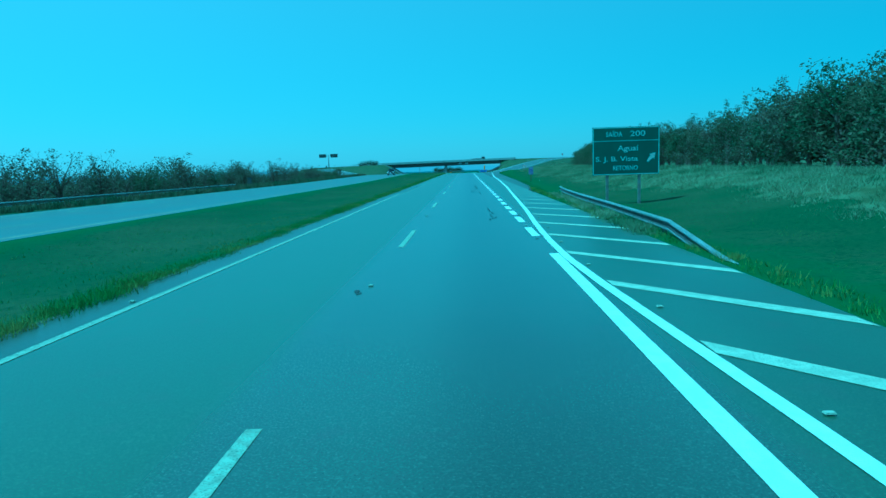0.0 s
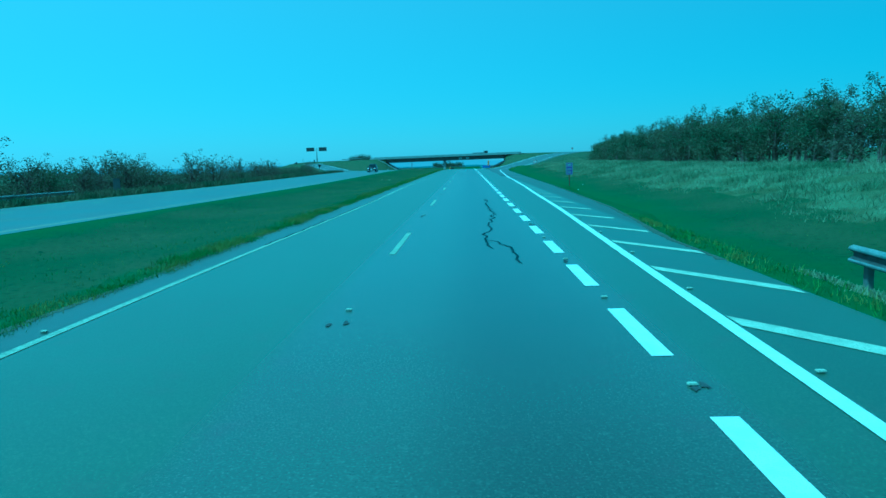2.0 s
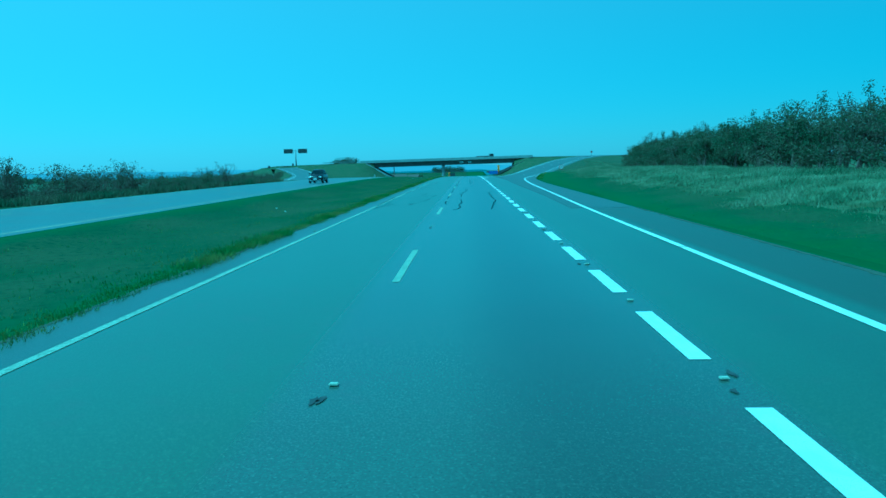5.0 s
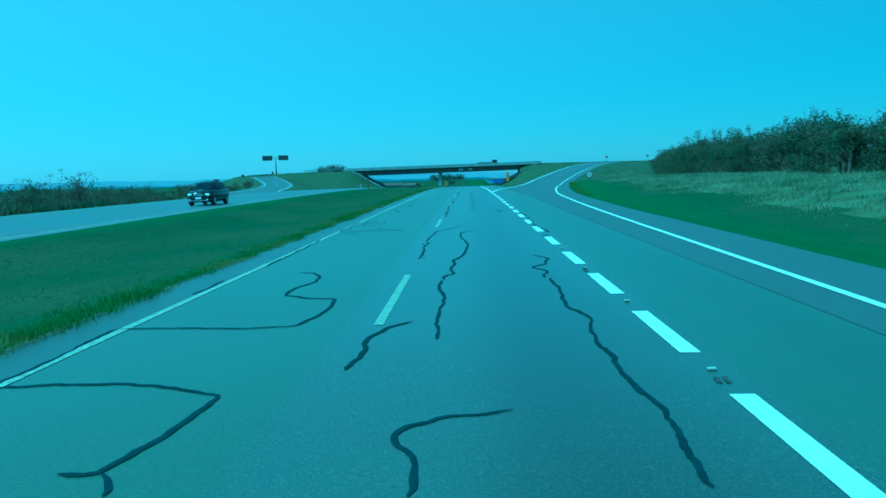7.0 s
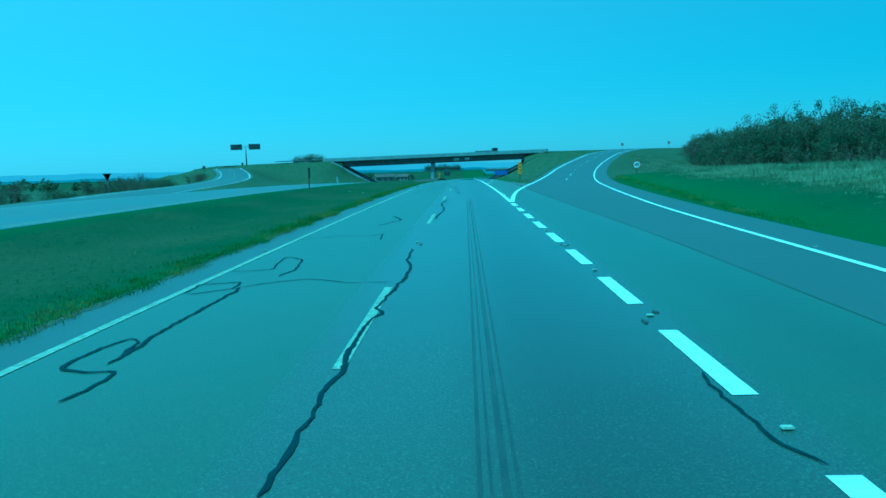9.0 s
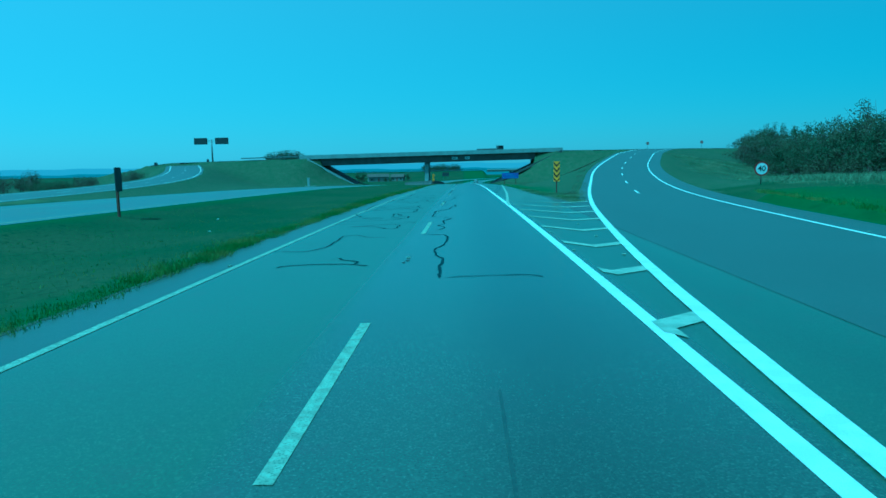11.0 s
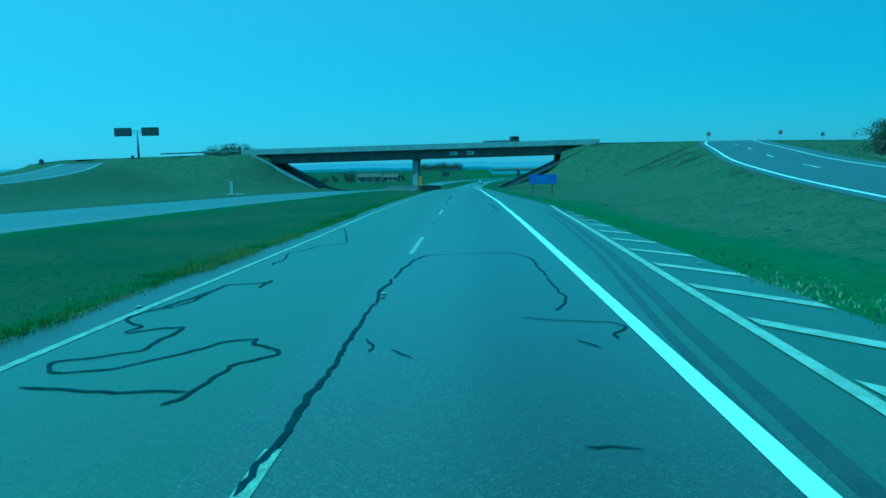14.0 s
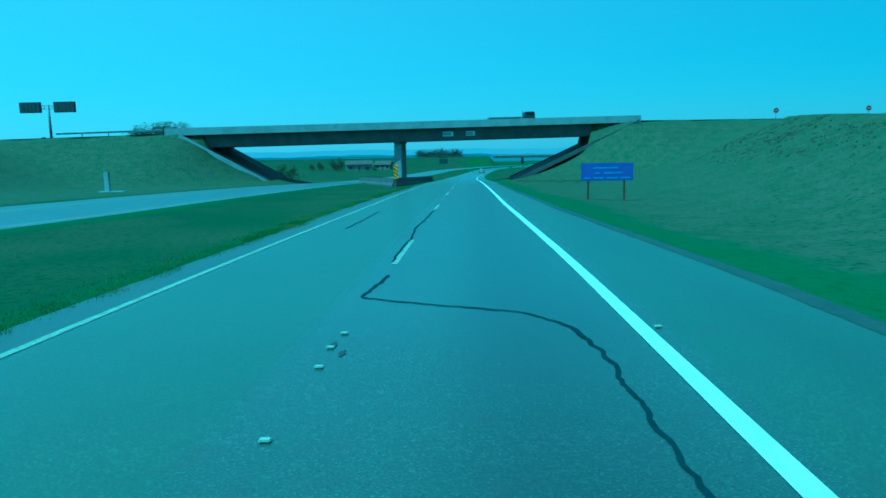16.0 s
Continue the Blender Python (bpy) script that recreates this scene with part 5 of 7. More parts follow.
def crack(*controls, width=0.056, seed=0):
    """A wandering ribbon of tar through a few turning points, uneven in width."""
    laid.append(0)
    rng = random.Random(seed or int(controls[0][1] * 10 + len(controls)))
    pts = [Vector((x, y)) for x, y in controls]
    line = []
    for a, b in zip(pts, pts[1:]):
        n = max(2, int((b - a).length / 0.09))
        line += [a.lerp(b, i / n) for i in range(n)]
    line.append(pts[-1])
    line = [line[0]] + [(p + 2 * q + r) / 4 for p, q, r in zip(line, line[1:], line[2:])] + [line[-1]]
    verts, faces = [], []
    wob = swell = 0.0
    for i, p in enumerate(line):
        d = line[min(i + 2, len(line) - 1)] - line[max(i - 2, 0)]
        nrm = Vector((-d.y, d.x)).normalized() if d.length > 1e-6 else Vector((1, 0))
        wob = 0.7 * wob + rng.uniform(-0.023, 0.023)
        swell = 0.85 * swell + rng.uniform(-0.14, 0.14)
        w = 0.92 * width * max(0.35, 1.0 + swell + rng.uniform(-0.12, 0.12)) / 2
        if i in (0, len(line) - 1):
            w *= 0.3
        for s in (-1, 1):
            q = p + nrm * (wob + s * w)
            verts.append((q.x, q.y, float(main_z(q.x, q.y)) + 0.0073 + 0.00012 * (len(laid) % 12)))
    for i in range(len(line) - 1):
        faces.append((2 * i, 2 * i + 1, 2 * i + 3, 2 * i + 2))
    ob = mesh_object("sealed_crack", verts, faces, TAR)
    return tagged(ob, "black tar ribbon sealing a crack in the asphalt", "road repair", kind="structure")


crack((2.67, 25.93), (2.69, 23.92), (2.83, 22.84), (2.9, 22.23), width=0.03)
crack((2.83, 22.84), (2.69, 22.26), (2.64, 21.39), (2.7, 20.81), (2.87, 20.55), (2.71, 19.92), (2.54, 19.65), (2.53, 19.39), (2.62, 19.23), width=0.036)
crack((2.48, 63.78), (2.53, 63.47), (2.7, 63.23), (2.5, 62.67), (2.67, 62.38), (2.62, 61.6), (2.62, 60.9), (2.53, 60.05), (2.57, 58.72), (2.63, 57.67), (2.53, 57.05), (2.74, 56.59), (2.54, 56.13), (2.63, 55.42), (2.72, 54.84), (2.66, 54.36), (2.75, 53.98), (2.55, 53.44), (2.54, 53.02), (2.66, 52.42), (2.44, 51.84), (2.54, 51.49), (2.47, 51.11), (2.46, 50.82), (2.35, 50.53), (2.31, 50.0), (2.39, 49.32), (2.39, 48.35), (2.18, 47.56), (2.11, 47.28), (2.24, 46.8), (2.14, 46.27), (2.17, 46.0), (2.36, 45.78), (2.49, 45.6), (2.5, 45.16), (2.6, 44.89), (2.69, 44.57), (2.67, 44.16), (2.68, 43.61), (2.74, 43.25), (2.69, 42.76), (2.67, 42.43), (2.74, 42.1), width=0.052)
crack((2.17, 46.0), (2.18, 45.18), (2.21, 44.6), (2.28, 44.27), width=0.05)
crack((-3.24, 112.70), (-3.12, 113.15), (-3.23, 113.46), (-3.09, 113.99), (-2.89, 114.79), (-2.38, 115.14), (-1.67, 115.40), (-1.82, 115.99), (-1.70, 116.39), (-1.40, 116.71))
crack((-3.40, 114.78), (-3.36, 115.89), (-3.45, 117.69), (-3.43, 118.90))
crack((-1.59, 115.16), (-1.66, 115.68))
crack((-3.13, 115.58), (-2.68, 115.66), (-2.68, 116.04), (-3.02, 116.26), (-2.85, 116.68), (-3.35, 117.68), (-2.95, 117.92), width=0.04)
crack((-1.89, 117.68), (-1.71, 118.11), (-0.77, 117.86), width=0.035)
crack((0.08, 117.69), (0.08, 116.48), (0.15, 115.01))
crack((0.08, 117.69), (0.38, 117.56))
crack((-1.64, 118.22), (-1.06, 118.35), (-1.08, 118.90), width=0.035)
crack((0.91, 118.90), (0.94, 118.18), (0.94, 116.22), (0.94, 115.29), (0.79, 114.32), (0.91, 113.54), (0.92, 112.77), (0.95, 112.22), (0.89, 111.82), (0.90, 111.26), (0.86, 111.06), (0.66, 110.76), (0.64, 110.46))
crack((2.84, 118.90), (2.84, 118.62), (2.79, 116.98), (2.66, 115.91), (2.61, 114.74), (2.50, 113.71), (2.47, 112.90), (2.42, 111.98), (2.38, 111.34), (2.36, 111.01), (2.37, 110.68), (2.39, 110.46))
crack((-1.26, 119.63), (-1.06, 119.46), (-1.05, 119.30))
crack((1.63, 120.77), (1.31, 120.67), (1.08, 120.65), (0.78, 120.42), (0.67, 120.26), (0.73, 120.05), (0.87, 119.85), (0.88, 119.59), (0.88, 119.27))
crack((-3.34, 121.57), (-2.61, 121.61), (-2.05, 121.62), (-1.46, 121.42), (-1.01, 121.24), (-1.08, 120.68), (-1.18, 120.00), (-1.26, 119.63), (-1.54, 119.63))
crack((0.52, 124.17), (0.22, 123.86), (0.07, 123.28), (0.09, 122.52), (0.03, 121.97))
crack((-2.26, 129.02), (-1.97, 128.9), (-1.69, 128.41), (-1.6, 127.8), (-1.8, 127.1), (-1.86, 126.35), (-1.42, 126.09), (-0.90, 125.94), (-0.84, 125.42), (-0.85, 124.96), (-1.04, 124.06), (-1.73, 123.95), (-2.53, 124.04), (-3.42, 124.04))
crack((0.78, 127.60), (0.74, 126.81), (0.88, 126.05), (0.84, 124.50), (0.87, 123.22))
crack((2.73, 127.60), (2.80, 126.57), (2.66, 125.13), (2.88, 124.33), (2.73, 123.09), (2.77, 122.36), (2.70, 121.76), (2.79, 121.09), (2.83, 120.55), (2.79, 120.00), (2.78, 119.63), (2.79, 119.36))
crack((0.80, 127.75), (0.79, 128.04), (0.82, 128.24), (0.91, 128.32), (0.96, 128.41), (0.93, 128.65), (0.87, 128.81), (0.90, 129.03), (0.89, 129.21), (0.94, 129.61), (0.96, 129.91), (0.91, 130.34), (1.10, 131.26), (1.18, 132.33), (1.24, 133.37), (1.22, 134.45), (1.13, 135.24), (1.03, 135.84), (1.02, 136.10))
crack((-3.46, 118.9), (-3.42, 120.5), (-3.44, 122.6), (-3.48, 124.04))
crack((-3.53, 126.62), (-3.49, 128.15), width=0.05)
crack((-3.27, 130.13), (-3.36, 130.78), (-3.32, 131.69), (-3.34, 133.14), (-3.35, 135.16), (-3.38, 136.10))
crack((0.15, 130.86), (0.26, 131.11), width=0.03)
crack((0.08, 130.90), (0.15, 131.23), (0.13, 131.87), (0.11, 132.62), (0.04, 133.33), (0.10, 133.94), (0.03, 135.43), (0.08, 136.10))
crack((2.79, 131.16), (2.88, 130.91), (3.05, 130.54), (3.03, 130.26), (2.91, 129.93), (2.90, 129.62), (2.83, 129.48), (2.60, 129.17), (2.57, 129.05), (2.63, 128.88), (2.79, 128.61), (2.83, 128.41), (2.77, 128.28), (2.66, 128.08), (2.63, 127.93), (2.67, 127.75))
crack((-2.92, 136.10), (-2.86, 136.04), (-3.15, 135.97))
crack((-2.95, 138.03), (-2.74, 138.02), (-2.53, 138.01), (-2.52, 137.85), (-2.78, 137.79))
crack((1.60, 138.22), (1.40, 138.18), (1.20, 138.00), (1.06, 137.73), (0.99, 137.25), (1.00, 136.85), (1.00, 136.58), (0.99, 136.20))
crack((-3.18, 138.35), (-3.04, 138.65), (-2.85, 138.89), (-2.51, 139.13), (-1.93, 139.20), (-1.39, 139.05), (-1.13, 138.84), (-1.01, 138.99), (-1.22, 139.26), (-1.44, 139.34), (-2.01, 139.38), (-2.33, 139.27), (-2.79, 139.09), (-3.33, 139.08))
crack((-3.33, 139.08), (-3.39, 139.78), (-3.25, 140.52), (-3.37, 141.68), (-3.39, 143.09), (-3.36, 143.71))
crack((-1.97, 139.42), (-2.02, 139.84), (-1.87, 140.41), width=0.03)
crack((1.54, 140.74), (1.18, 140.47), (0.85, 140.07), (0.81, 139.65), (0.51, 138.96), (0.18, 138.20), (0.14, 137.83), (0.11, 137.34), (0.09, 137.02), (0.08, 136.73), (0.07, 136.22), width=0.04)
crack((-3.40, 141.39), (-3.03, 141.65), (-2.49, 141.64))
crack((-3.08, 142.25), (-2.74, 143.12), (-2.54, 143.51), (-2.79, 144.10), (-3.04, 143.95), (-3.04, 142.91), (-2.89, 141.90), (-2.50, 141.98), (-2.19, 142.59), (-2.36, 143.87), width=0.045)
crack((3.85, 144.70), (3.87, 144.60), (3.78, 143.40), (3.74, 142.19), (3.71, 140.88), (3.72, 140.00), (3.74, 138.97), (3.81, 138.34), (3.85, 137.75), (3.85, 137.38), (3.85, 136.96), width=0.05)
crack((0.17, 145.64), (0.20, 145.85), (0.21, 146.40), (0.17, 147.01), (0.21, 147.87), (0.19, 148.64), (0.20, 149.02), (0.09, 149.31), (0.10, 149.76), (0.24, 149.84), (0.32, 150.13), (0.25, 150.43), (0.13, 150.45), (0.12, 151.04), (0.19, 151.38), (0.28, 151.59), (0.12, 152.06), (0.12, 153.05), (0.12, 153.30))
crack((3.69, 147.97), (3.81, 147.53), (3.80, 146.87), (3.82, 146.39), (3.82, 146.05), (3.78, 145.52), (3.83, 145.12), width=0.05)
crack((-3.49, 149.26), (-3.19, 149.51), (-3.01, 149.32), (-2.78, 149.43), (-2.74, 149.82), (-2.47, 150.11), (-2.35, 150.62), (-2.49, 151.46), (-2.90, 152.60), (-2.74, 153.30))
crack((2.76, 150.35), (3.05, 150.09), (3.39, 149.93), width=0.03)
crack((3.57, 151.22), (3.33, 150.66), (2.76, 150.35), (2.81, 149.55), (2.88, 148.70), width=0.05)
crack((-2.86, 152.75), (-3.02, 153.30))
crack((3.46, 155.8), (3.42, 155.37), (3.4, 154.69), (3.44, 154.32), (3.6, 153.9), width=0.035)
crack((-2.23, 155.32), (-2.14, 155.79), (-2.15, 156.23), (-2.49, 156.21), (-2.86, 156.29), (-2.87, 157.00), (-2.72, 157.53), (-2.53, 157.38), (-2.42, 156.74), (-2.41, 156.44))
crack((-2.42, 156.74), (-2.47, 158.31), (-2.46, 160.47), (-2.49, 160.82))
crack((-2.49, 160.82), (-2.11, 161.20), (-1.49, 161.52), (-0.69, 161.01), (0.03, 161.01), width=0.035)
crack((-3.28, 160.38), (-3.35, 161.15), (-2.67, 161.33), (-2.54, 160.67), (-3.18, 160.27), width=0.04)
crack((-3.29, 168.12), (-2.16, 168.86), (-1.31, 168.65), (-1.08, 169.2), (-0.98, 167.56), width=0.04)
crack((-3.24, 162.54), (-2.51, 162.70), (-2.73, 164.6), (-2.22, 164.06), (-2.04, 162.63), (-2.16, 161.85), width=0.04)
crack((0.07, 153.58), (0.09, 154.08), (0.06, 154.97), (0.10, 155.99), (0.06, 156.89), (0.09, 158.22), (0.23, 158.53), (0.07, 158.90), (0.22, 160.62), (0.28, 162.19), (0.11, 163.55), (0.04, 165.43))
crack((-1.5, 176), (-1.0, 174), (-1.6, 172))
crack((0.3, 188), (0.1, 184), (0.4, 179), (0.2, 174))
crack((1.01, 196.08), (1.19, 196.19), (1.47, 196.24), (1.82, 196.26), (2.20, 196.30), (2.48, 196.28), (2.64, 196.14), (2.71, 196.06))
crack((0.90, 196.09), (0.87, 196.54), (0.85, 197.11), (0.83, 197.59), (0.84, 198.15), (0.88, 198.70), (0.77, 199.01), (0.65, 199.38), (0.63, 199.74), (0.57, 200.13), (0.63, 200.56), (0.80, 201.28), (0.85, 202.18), (0.84, 203.39), (0.74, 203.85), (0.13, 204.04))
crack((-2.46, 197.50), (-2.40, 197.69), (-2.18, 197.89), (-1.77, 197.98), (-1.25, 197.97), (-0.98, 197.92), (-0.63, 197.66))
crack((-0.99, 197.95), (-0.94, 198.19), (-1.03, 198.39), (-1.30, 198.57), (-1.49, 198.96))
crack((-3.34, 200.27), (-2.58, 200.17), (-2.41, 200.41), (-2.23, 201.02), (-2.19, 202.23), (-2.26, 203.88), (-1.93, 204.14), (-1.60, 203.64), (-1.41, 203.30), (-0.93, 203.30), width=0.045)
crack((0.40, 205.51), (0.52, 205.66), (0.62, 205.95), (0.68, 206.27), (0.63, 206.60), (0.54, 206.91), (0.39, 207.23), (0.43, 207.40), (0.56, 207.63), (0.59, 208.07), (0.54, 208.70), (0.52, 209.18), (0.67, 209.71), (0.78, 210.23), (0.67, 210.70), (0.47, 211.18), (0.02, 211.43), (-0.03, 212.52), (0.00, 213.67), (-0.01, 213.80))
crack((-1.31, 206.14), (-1.40, 206.51), (-1.58, 206.74), (-1.85, 206.97), (-2.10, 207.06), (-2.62, 207.02))
crack((-2.71, 207.14), (-2.48, 207.19), (-2.23, 207.28), (-1.92, 207.55), (-1.75, 207.76), (-1.47, 207.86), (-1.18, 207.85), (-1.00, 207.63), (-0.92, 207.32), (-1.01, 206.93), (-0.93, 206.54), (-0.94, 206.28), (-1.05, 206.09), (-1.26, 206.05), (-1.39, 206.24), (-1.49, 206.27))
crack((-3.37, 208.08), (-2.85, 208.28), (-1.97, 208.33), width=0.04)
crack((-1.53, 208.36), (-0.98, 208.41), (-0.46, 208.61), (-0.54, 208.82), (-0.94, 209.09), width=0.035)
crack((-3.64, 209.58), (-2.67, 209.64), (-2.07, 209.74), (-1.58, 209.99), (-1.27, 210.46), (-1.15, 210.88), (-0.96, 210.93), (-1.03, 211.81), (-1.41, 212.18), (-1.34, 212.68), (-1.62, 213.40), (-1.53, 213.69), (-1.57, 213.80))
crack((-1.82, 211.06), (-1.32, 211.20), (-1.67, 211.98), (-1.74, 212.73), (-1.77, 213.60), (-1.79, 213.80))
crack((-2.05, 211.49), (-2.71, 211.51), (-2.82, 211.16), (-2.50, 210.78), (-2.04, 210.85), (-2.01, 211.11))
crack((-3.45, 211.59), (-3.05, 211.68), (-3.06, 212.38), (-3.45, 213.23), (-3.47, 213.80))
crack((-0.02, 213.85), (0.08, 213.92), (-0.02, 214.00), (-0.03, 214.08), (0.02, 214.28), (-0.03, 214.47), (-0.02, 214.88), (0.07, 215.30), (0.25, 215.75), (0.49, 216.20), (0.58, 216.88), (0.57, 217.46), (0.64, 218.29), (0.81, 218.94), (0.85, 219.72), (0.74, 220.81), (0.12, 220.98), (-0.03, 221.39), (0.04, 222.40))
crack((-1.89, 214.36), (-1.50, 214.38), (-1.10, 214.40), (-0.97, 214.46), (-0.71, 214.44), (-0.27, 214.39))
crack((-1.0, 214.4), (-1.01, 214.54), (-1.00, 214.69), (-1.06, 214.91), (-1.03, 215.15), (-0.92, 215.34), (-0.94, 215.77), (-0.98, 216.01), (-1.00, 216.36), (-0.96, 216.75), (-1.09, 216.87), (-1.14, 216.66), (-1.74, 216.74), (-2.31, 216.66), (-2.66, 216.55))
crack((-3.54, 216.69), (-3.55, 217.68), (-3.57, 219.03), (-3.71, 221.15), (-3.72, 222.40))
crack((-3.54, 216.69), (-3.56, 216.90), (-3.43, 216.63), (-3.05, 216.41), (-2.72, 216.30), (-2.70, 216.14), (-2.86, 216.05), (-3.07, 216.03))
crack((-3.44, 217.86), (-3.04, 217.98), (-3.11, 217.65), (-3.09, 217.33), (-2.95, 217.25), (-2.27, 217.21), (-2.08, 217.51), (-1.75, 217.69), (-1.33, 217.67), (-0.89, 217.56), (-0.76, 217.81), (-0.95, 218.26), (-1.09, 218.76), (-1.21, 219.51), (-1.15, 219.92), (-1.10, 220.46), (-1.52, 220.31), (-2.41, 220.26), (-3.06, 220.10), (-3.53, 220.15))
crack((-3.38, 219.13), (-3.25, 219.38), (-2.70, 218.89), (-3.03, 218.75), (-2.82, 218.25), (-2.48, 218.23), (-2.13, 218.45), (-1.55, 218.53), (-1.19, 218.83), (-1.29, 219.20), (-1.60, 219.16), (-1.89, 218.82), (-2.19, 218.61))
crack((0.11, 222.52), (0.19, 222.63), (0.20, 222.93), (0.19, 223.31), (0.06, 223.71), (0.02, 224.03), (0.03, 224.63), (0.04, 225.38), (0.20, 226.27), (0.48, 227.37), (0.60, 228.75), (0.66, 229.75), (0.59, 231.10))
crack((-1.99, 223.18), (-1.52, 223.12), (-1.21, 223.08), (-0.83, 222.98), (-0.61, 222.94), (-0.61, 223.07))
crack((-2.40, 223.76), (-2.24, 223.95), (-1.99, 223.75), (-1.91, 223.46), (-2.03, 223.24))
crack((-1.53, 224.52), (-1.50, 224.14), (-1.52, 223.80), (-1.47, 223.54))
crack((-3.15, 224.82), (-2.56, 224.79), (-1.95, 224.70), (-1.53, 224.52), (-0.80, 224.56), (-0.05, 224.64))
crack((-3.05, 225.00), (-2.46, 225.00), (-2.17, 225.10), (-2.01, 225.26), (-1.80, 225.46), (-1.32, 225.48), (-1.10, 225.22), (-0.78, 225.15), (-0.58, 225.26), (-0.87, 225.42), (-1.01, 225.64), (-1.10, 226.12), (-1.02, 226.75), (-0.77, 226.74))
crack((-3.43, 225.21), (-3.42, 225.74), (-3.39, 226.70), (-3.29, 227.98), (-3.21, 228.17), (-3.52, 228.27))
crack((-1.50, 226.69), (-1.44, 227.15), (-1.40, 227.78), (-1.06, 228.02), (-1.35, 228.45), (-1.38, 228.90), (-1.11, 229.27), (-0.82, 230.17), (-0.83, 230.79), (-1.37, 230.84), (-1.43, 230.22), (-2.45, 229.91), (-2.69, 229.50))
crack((-2.38, 227.04), (-2.20, 226.73), (-2.18, 226.44), (-2.83, 226.34), (-3.24, 226.44), (-3.21, 226.64), (-2.84, 226.76), (-2.43, 226.98))
crack((-2.88, 227.30), (-2.64, 227.46), (-2.78, 228.14), (-2.78, 228.78), (-3.07, 229.04), (-2.79, 229.78), (-2.69, 230.34), (-2.25, 230.93), (-1.82, 231.10))
crack((-2.59, 230.04), (-2.73, 231.10))
crack((0.58, 231.30), (0.56, 231.61), (0.55, 231.97), (0.59, 232.63), (0.61, 233.11), (0.72, 233.51), (0.75, 234.27), (0.87, 235.10), (1.10, 236.03), (0.97, 236.32), (0.77, 236.51), (-0.03, 236.58))
crack((-1.11, 231.59), (-1.11, 231.39), (-1.15, 231.32))
crack((-1.80, 231.73), (-1.64, 231.87), (-1.51, 232.06), (-1.34, 232.09), (-1.25, 232.01), (-1.21, 231.86), (-1.25, 231.72), (-1.11, 231.59), (-0.94, 231.63), (-0.57, 231.65))
crack((-2.28, 232.41), (-2.08, 232.46), (-2.14, 232.85), (-2.32, 232.83), (-2.52, 232.75))
crack((-2.75, 233.08), (-2.88, 233.66), (-2.82, 233.93), (-2.74, 234.09), (-2.20, 234.10), (-2.14, 233.45), (-2.18, 233.17), (-2.59, 233.15), (-2.79, 233.13))
crack((-2.74, 234.09), (-2.83, 234.56), (-2.81, 235.13), (-2.97, 235.62), (-2.86, 236.08), (-2.88, 237.20), (-2.90, 238.12), (-2.92, 239.22), (-2.93, 239.80))
crack((-2.77, 235.18), (-2.28, 235.02), (-2.02, 234.76), (-1.81, 234.58), (-1.21, 234.50), (-1.03, 234.25), (-1.05, 234.58), (-1.00, 234.95), (-1.04, 235.30), (-1.27, 235.45), (-1.53, 235.38), (-2.89, 235.47))
crack((-2.70, 236.42), (-2.42, 236.50))
crack((-0.03, 236.58), (-0.02, 237.61), (0.03, 239.51), (0.04, 239.80))
crack((-2.92, 237.29), (-2.47, 237.25))
crack((-2.76, 238.79), (-2.29, 238.58))
crack((0.02, 240.04), (0.03, 240.31), (0.05, 240.76), (0.05, 241.20), (0.03, 241.64), (0.09, 242.52), (0.05, 243.47), (0.05, 243.98), (0.03, 246.05), (0.00, 247.26), (0.05, 248.13), (0.04, 248.50))
crack((2.30, 240.80), (2.48, 240.80), (2.71, 240.75), width=0.035)
crack((-1.22, 241.69), (-1.08, 241.83), (-1.04, 242.11), (-1.00, 242.73), (-1.02, 242.94), (-0.68, 243.21), (-0.62, 243.37), (-1.04, 243.75), (-1.12, 243.88), (-1.05, 244.02), (-1.43, 243.89), (-1.82, 243.24), (-2.20, 242.76), (-2.77, 242.64), (-2.92, 242.78), (-3.03, 243.09), (-2.59, 243.26), (-2.26, 243.49), (-2.27, 243.79), (-2.25, 244.35), (-2.23, 244.66), (-2.59, 244.61), (-2.88, 244.31))
crack((-2.81, 242.17), (-2.16, 242.10), (-1.69, 242.02), (-1.11, 242.03))
crack((0.59, 243.45), (0.87, 243.10), width=0.03)
crack((2.72, 243.83), (2.94, 243.45), width=0.03)
crack((0.26, 243.97), (0.37, 243.70), (0.36, 243.34), width=0.03)
crack((-2.92, 244.37), (-2.84, 244.75), (-3.26, 245.11), (-3.37, 245.41), (-3.15, 246.00), (-3.00, 246.92), (-2.92, 247.45), (-2.94, 248.04), (-2.18, 248.30), (-2.20, 248.50))
crack((2.16, 245.04), (2.74, 244.84), (3.38, 244.75), (3.45, 244.43), (3.21, 244.14), (3.22, 243.87), width=0.035)
crack((-3.09, 245.87), (-2.89, 246.43), (-2.91, 247.18))
crack((-2.20, 247.69), (-2.22, 248.43))
crack((2.92, 248.50), (2.93, 247.92), (2.98, 246.56), (2.89, 245.89), (2.71, 245.49), width=0.035)
crack((0.04, 248.61), (0.08, 248.91), (0.10, 249.68), (0.16, 250.17), (0.22, 251.10), (0.38, 251.92), (0.72, 252.24), (1.37, 252.27), (2.16, 252.44), (2.47, 252.33), (2.79, 251.62), (2.89, 251.04), (2.89, 250.40), (2.89, 249.54), (2.92, 248.90), (2.96, 248.72), width=0.045)
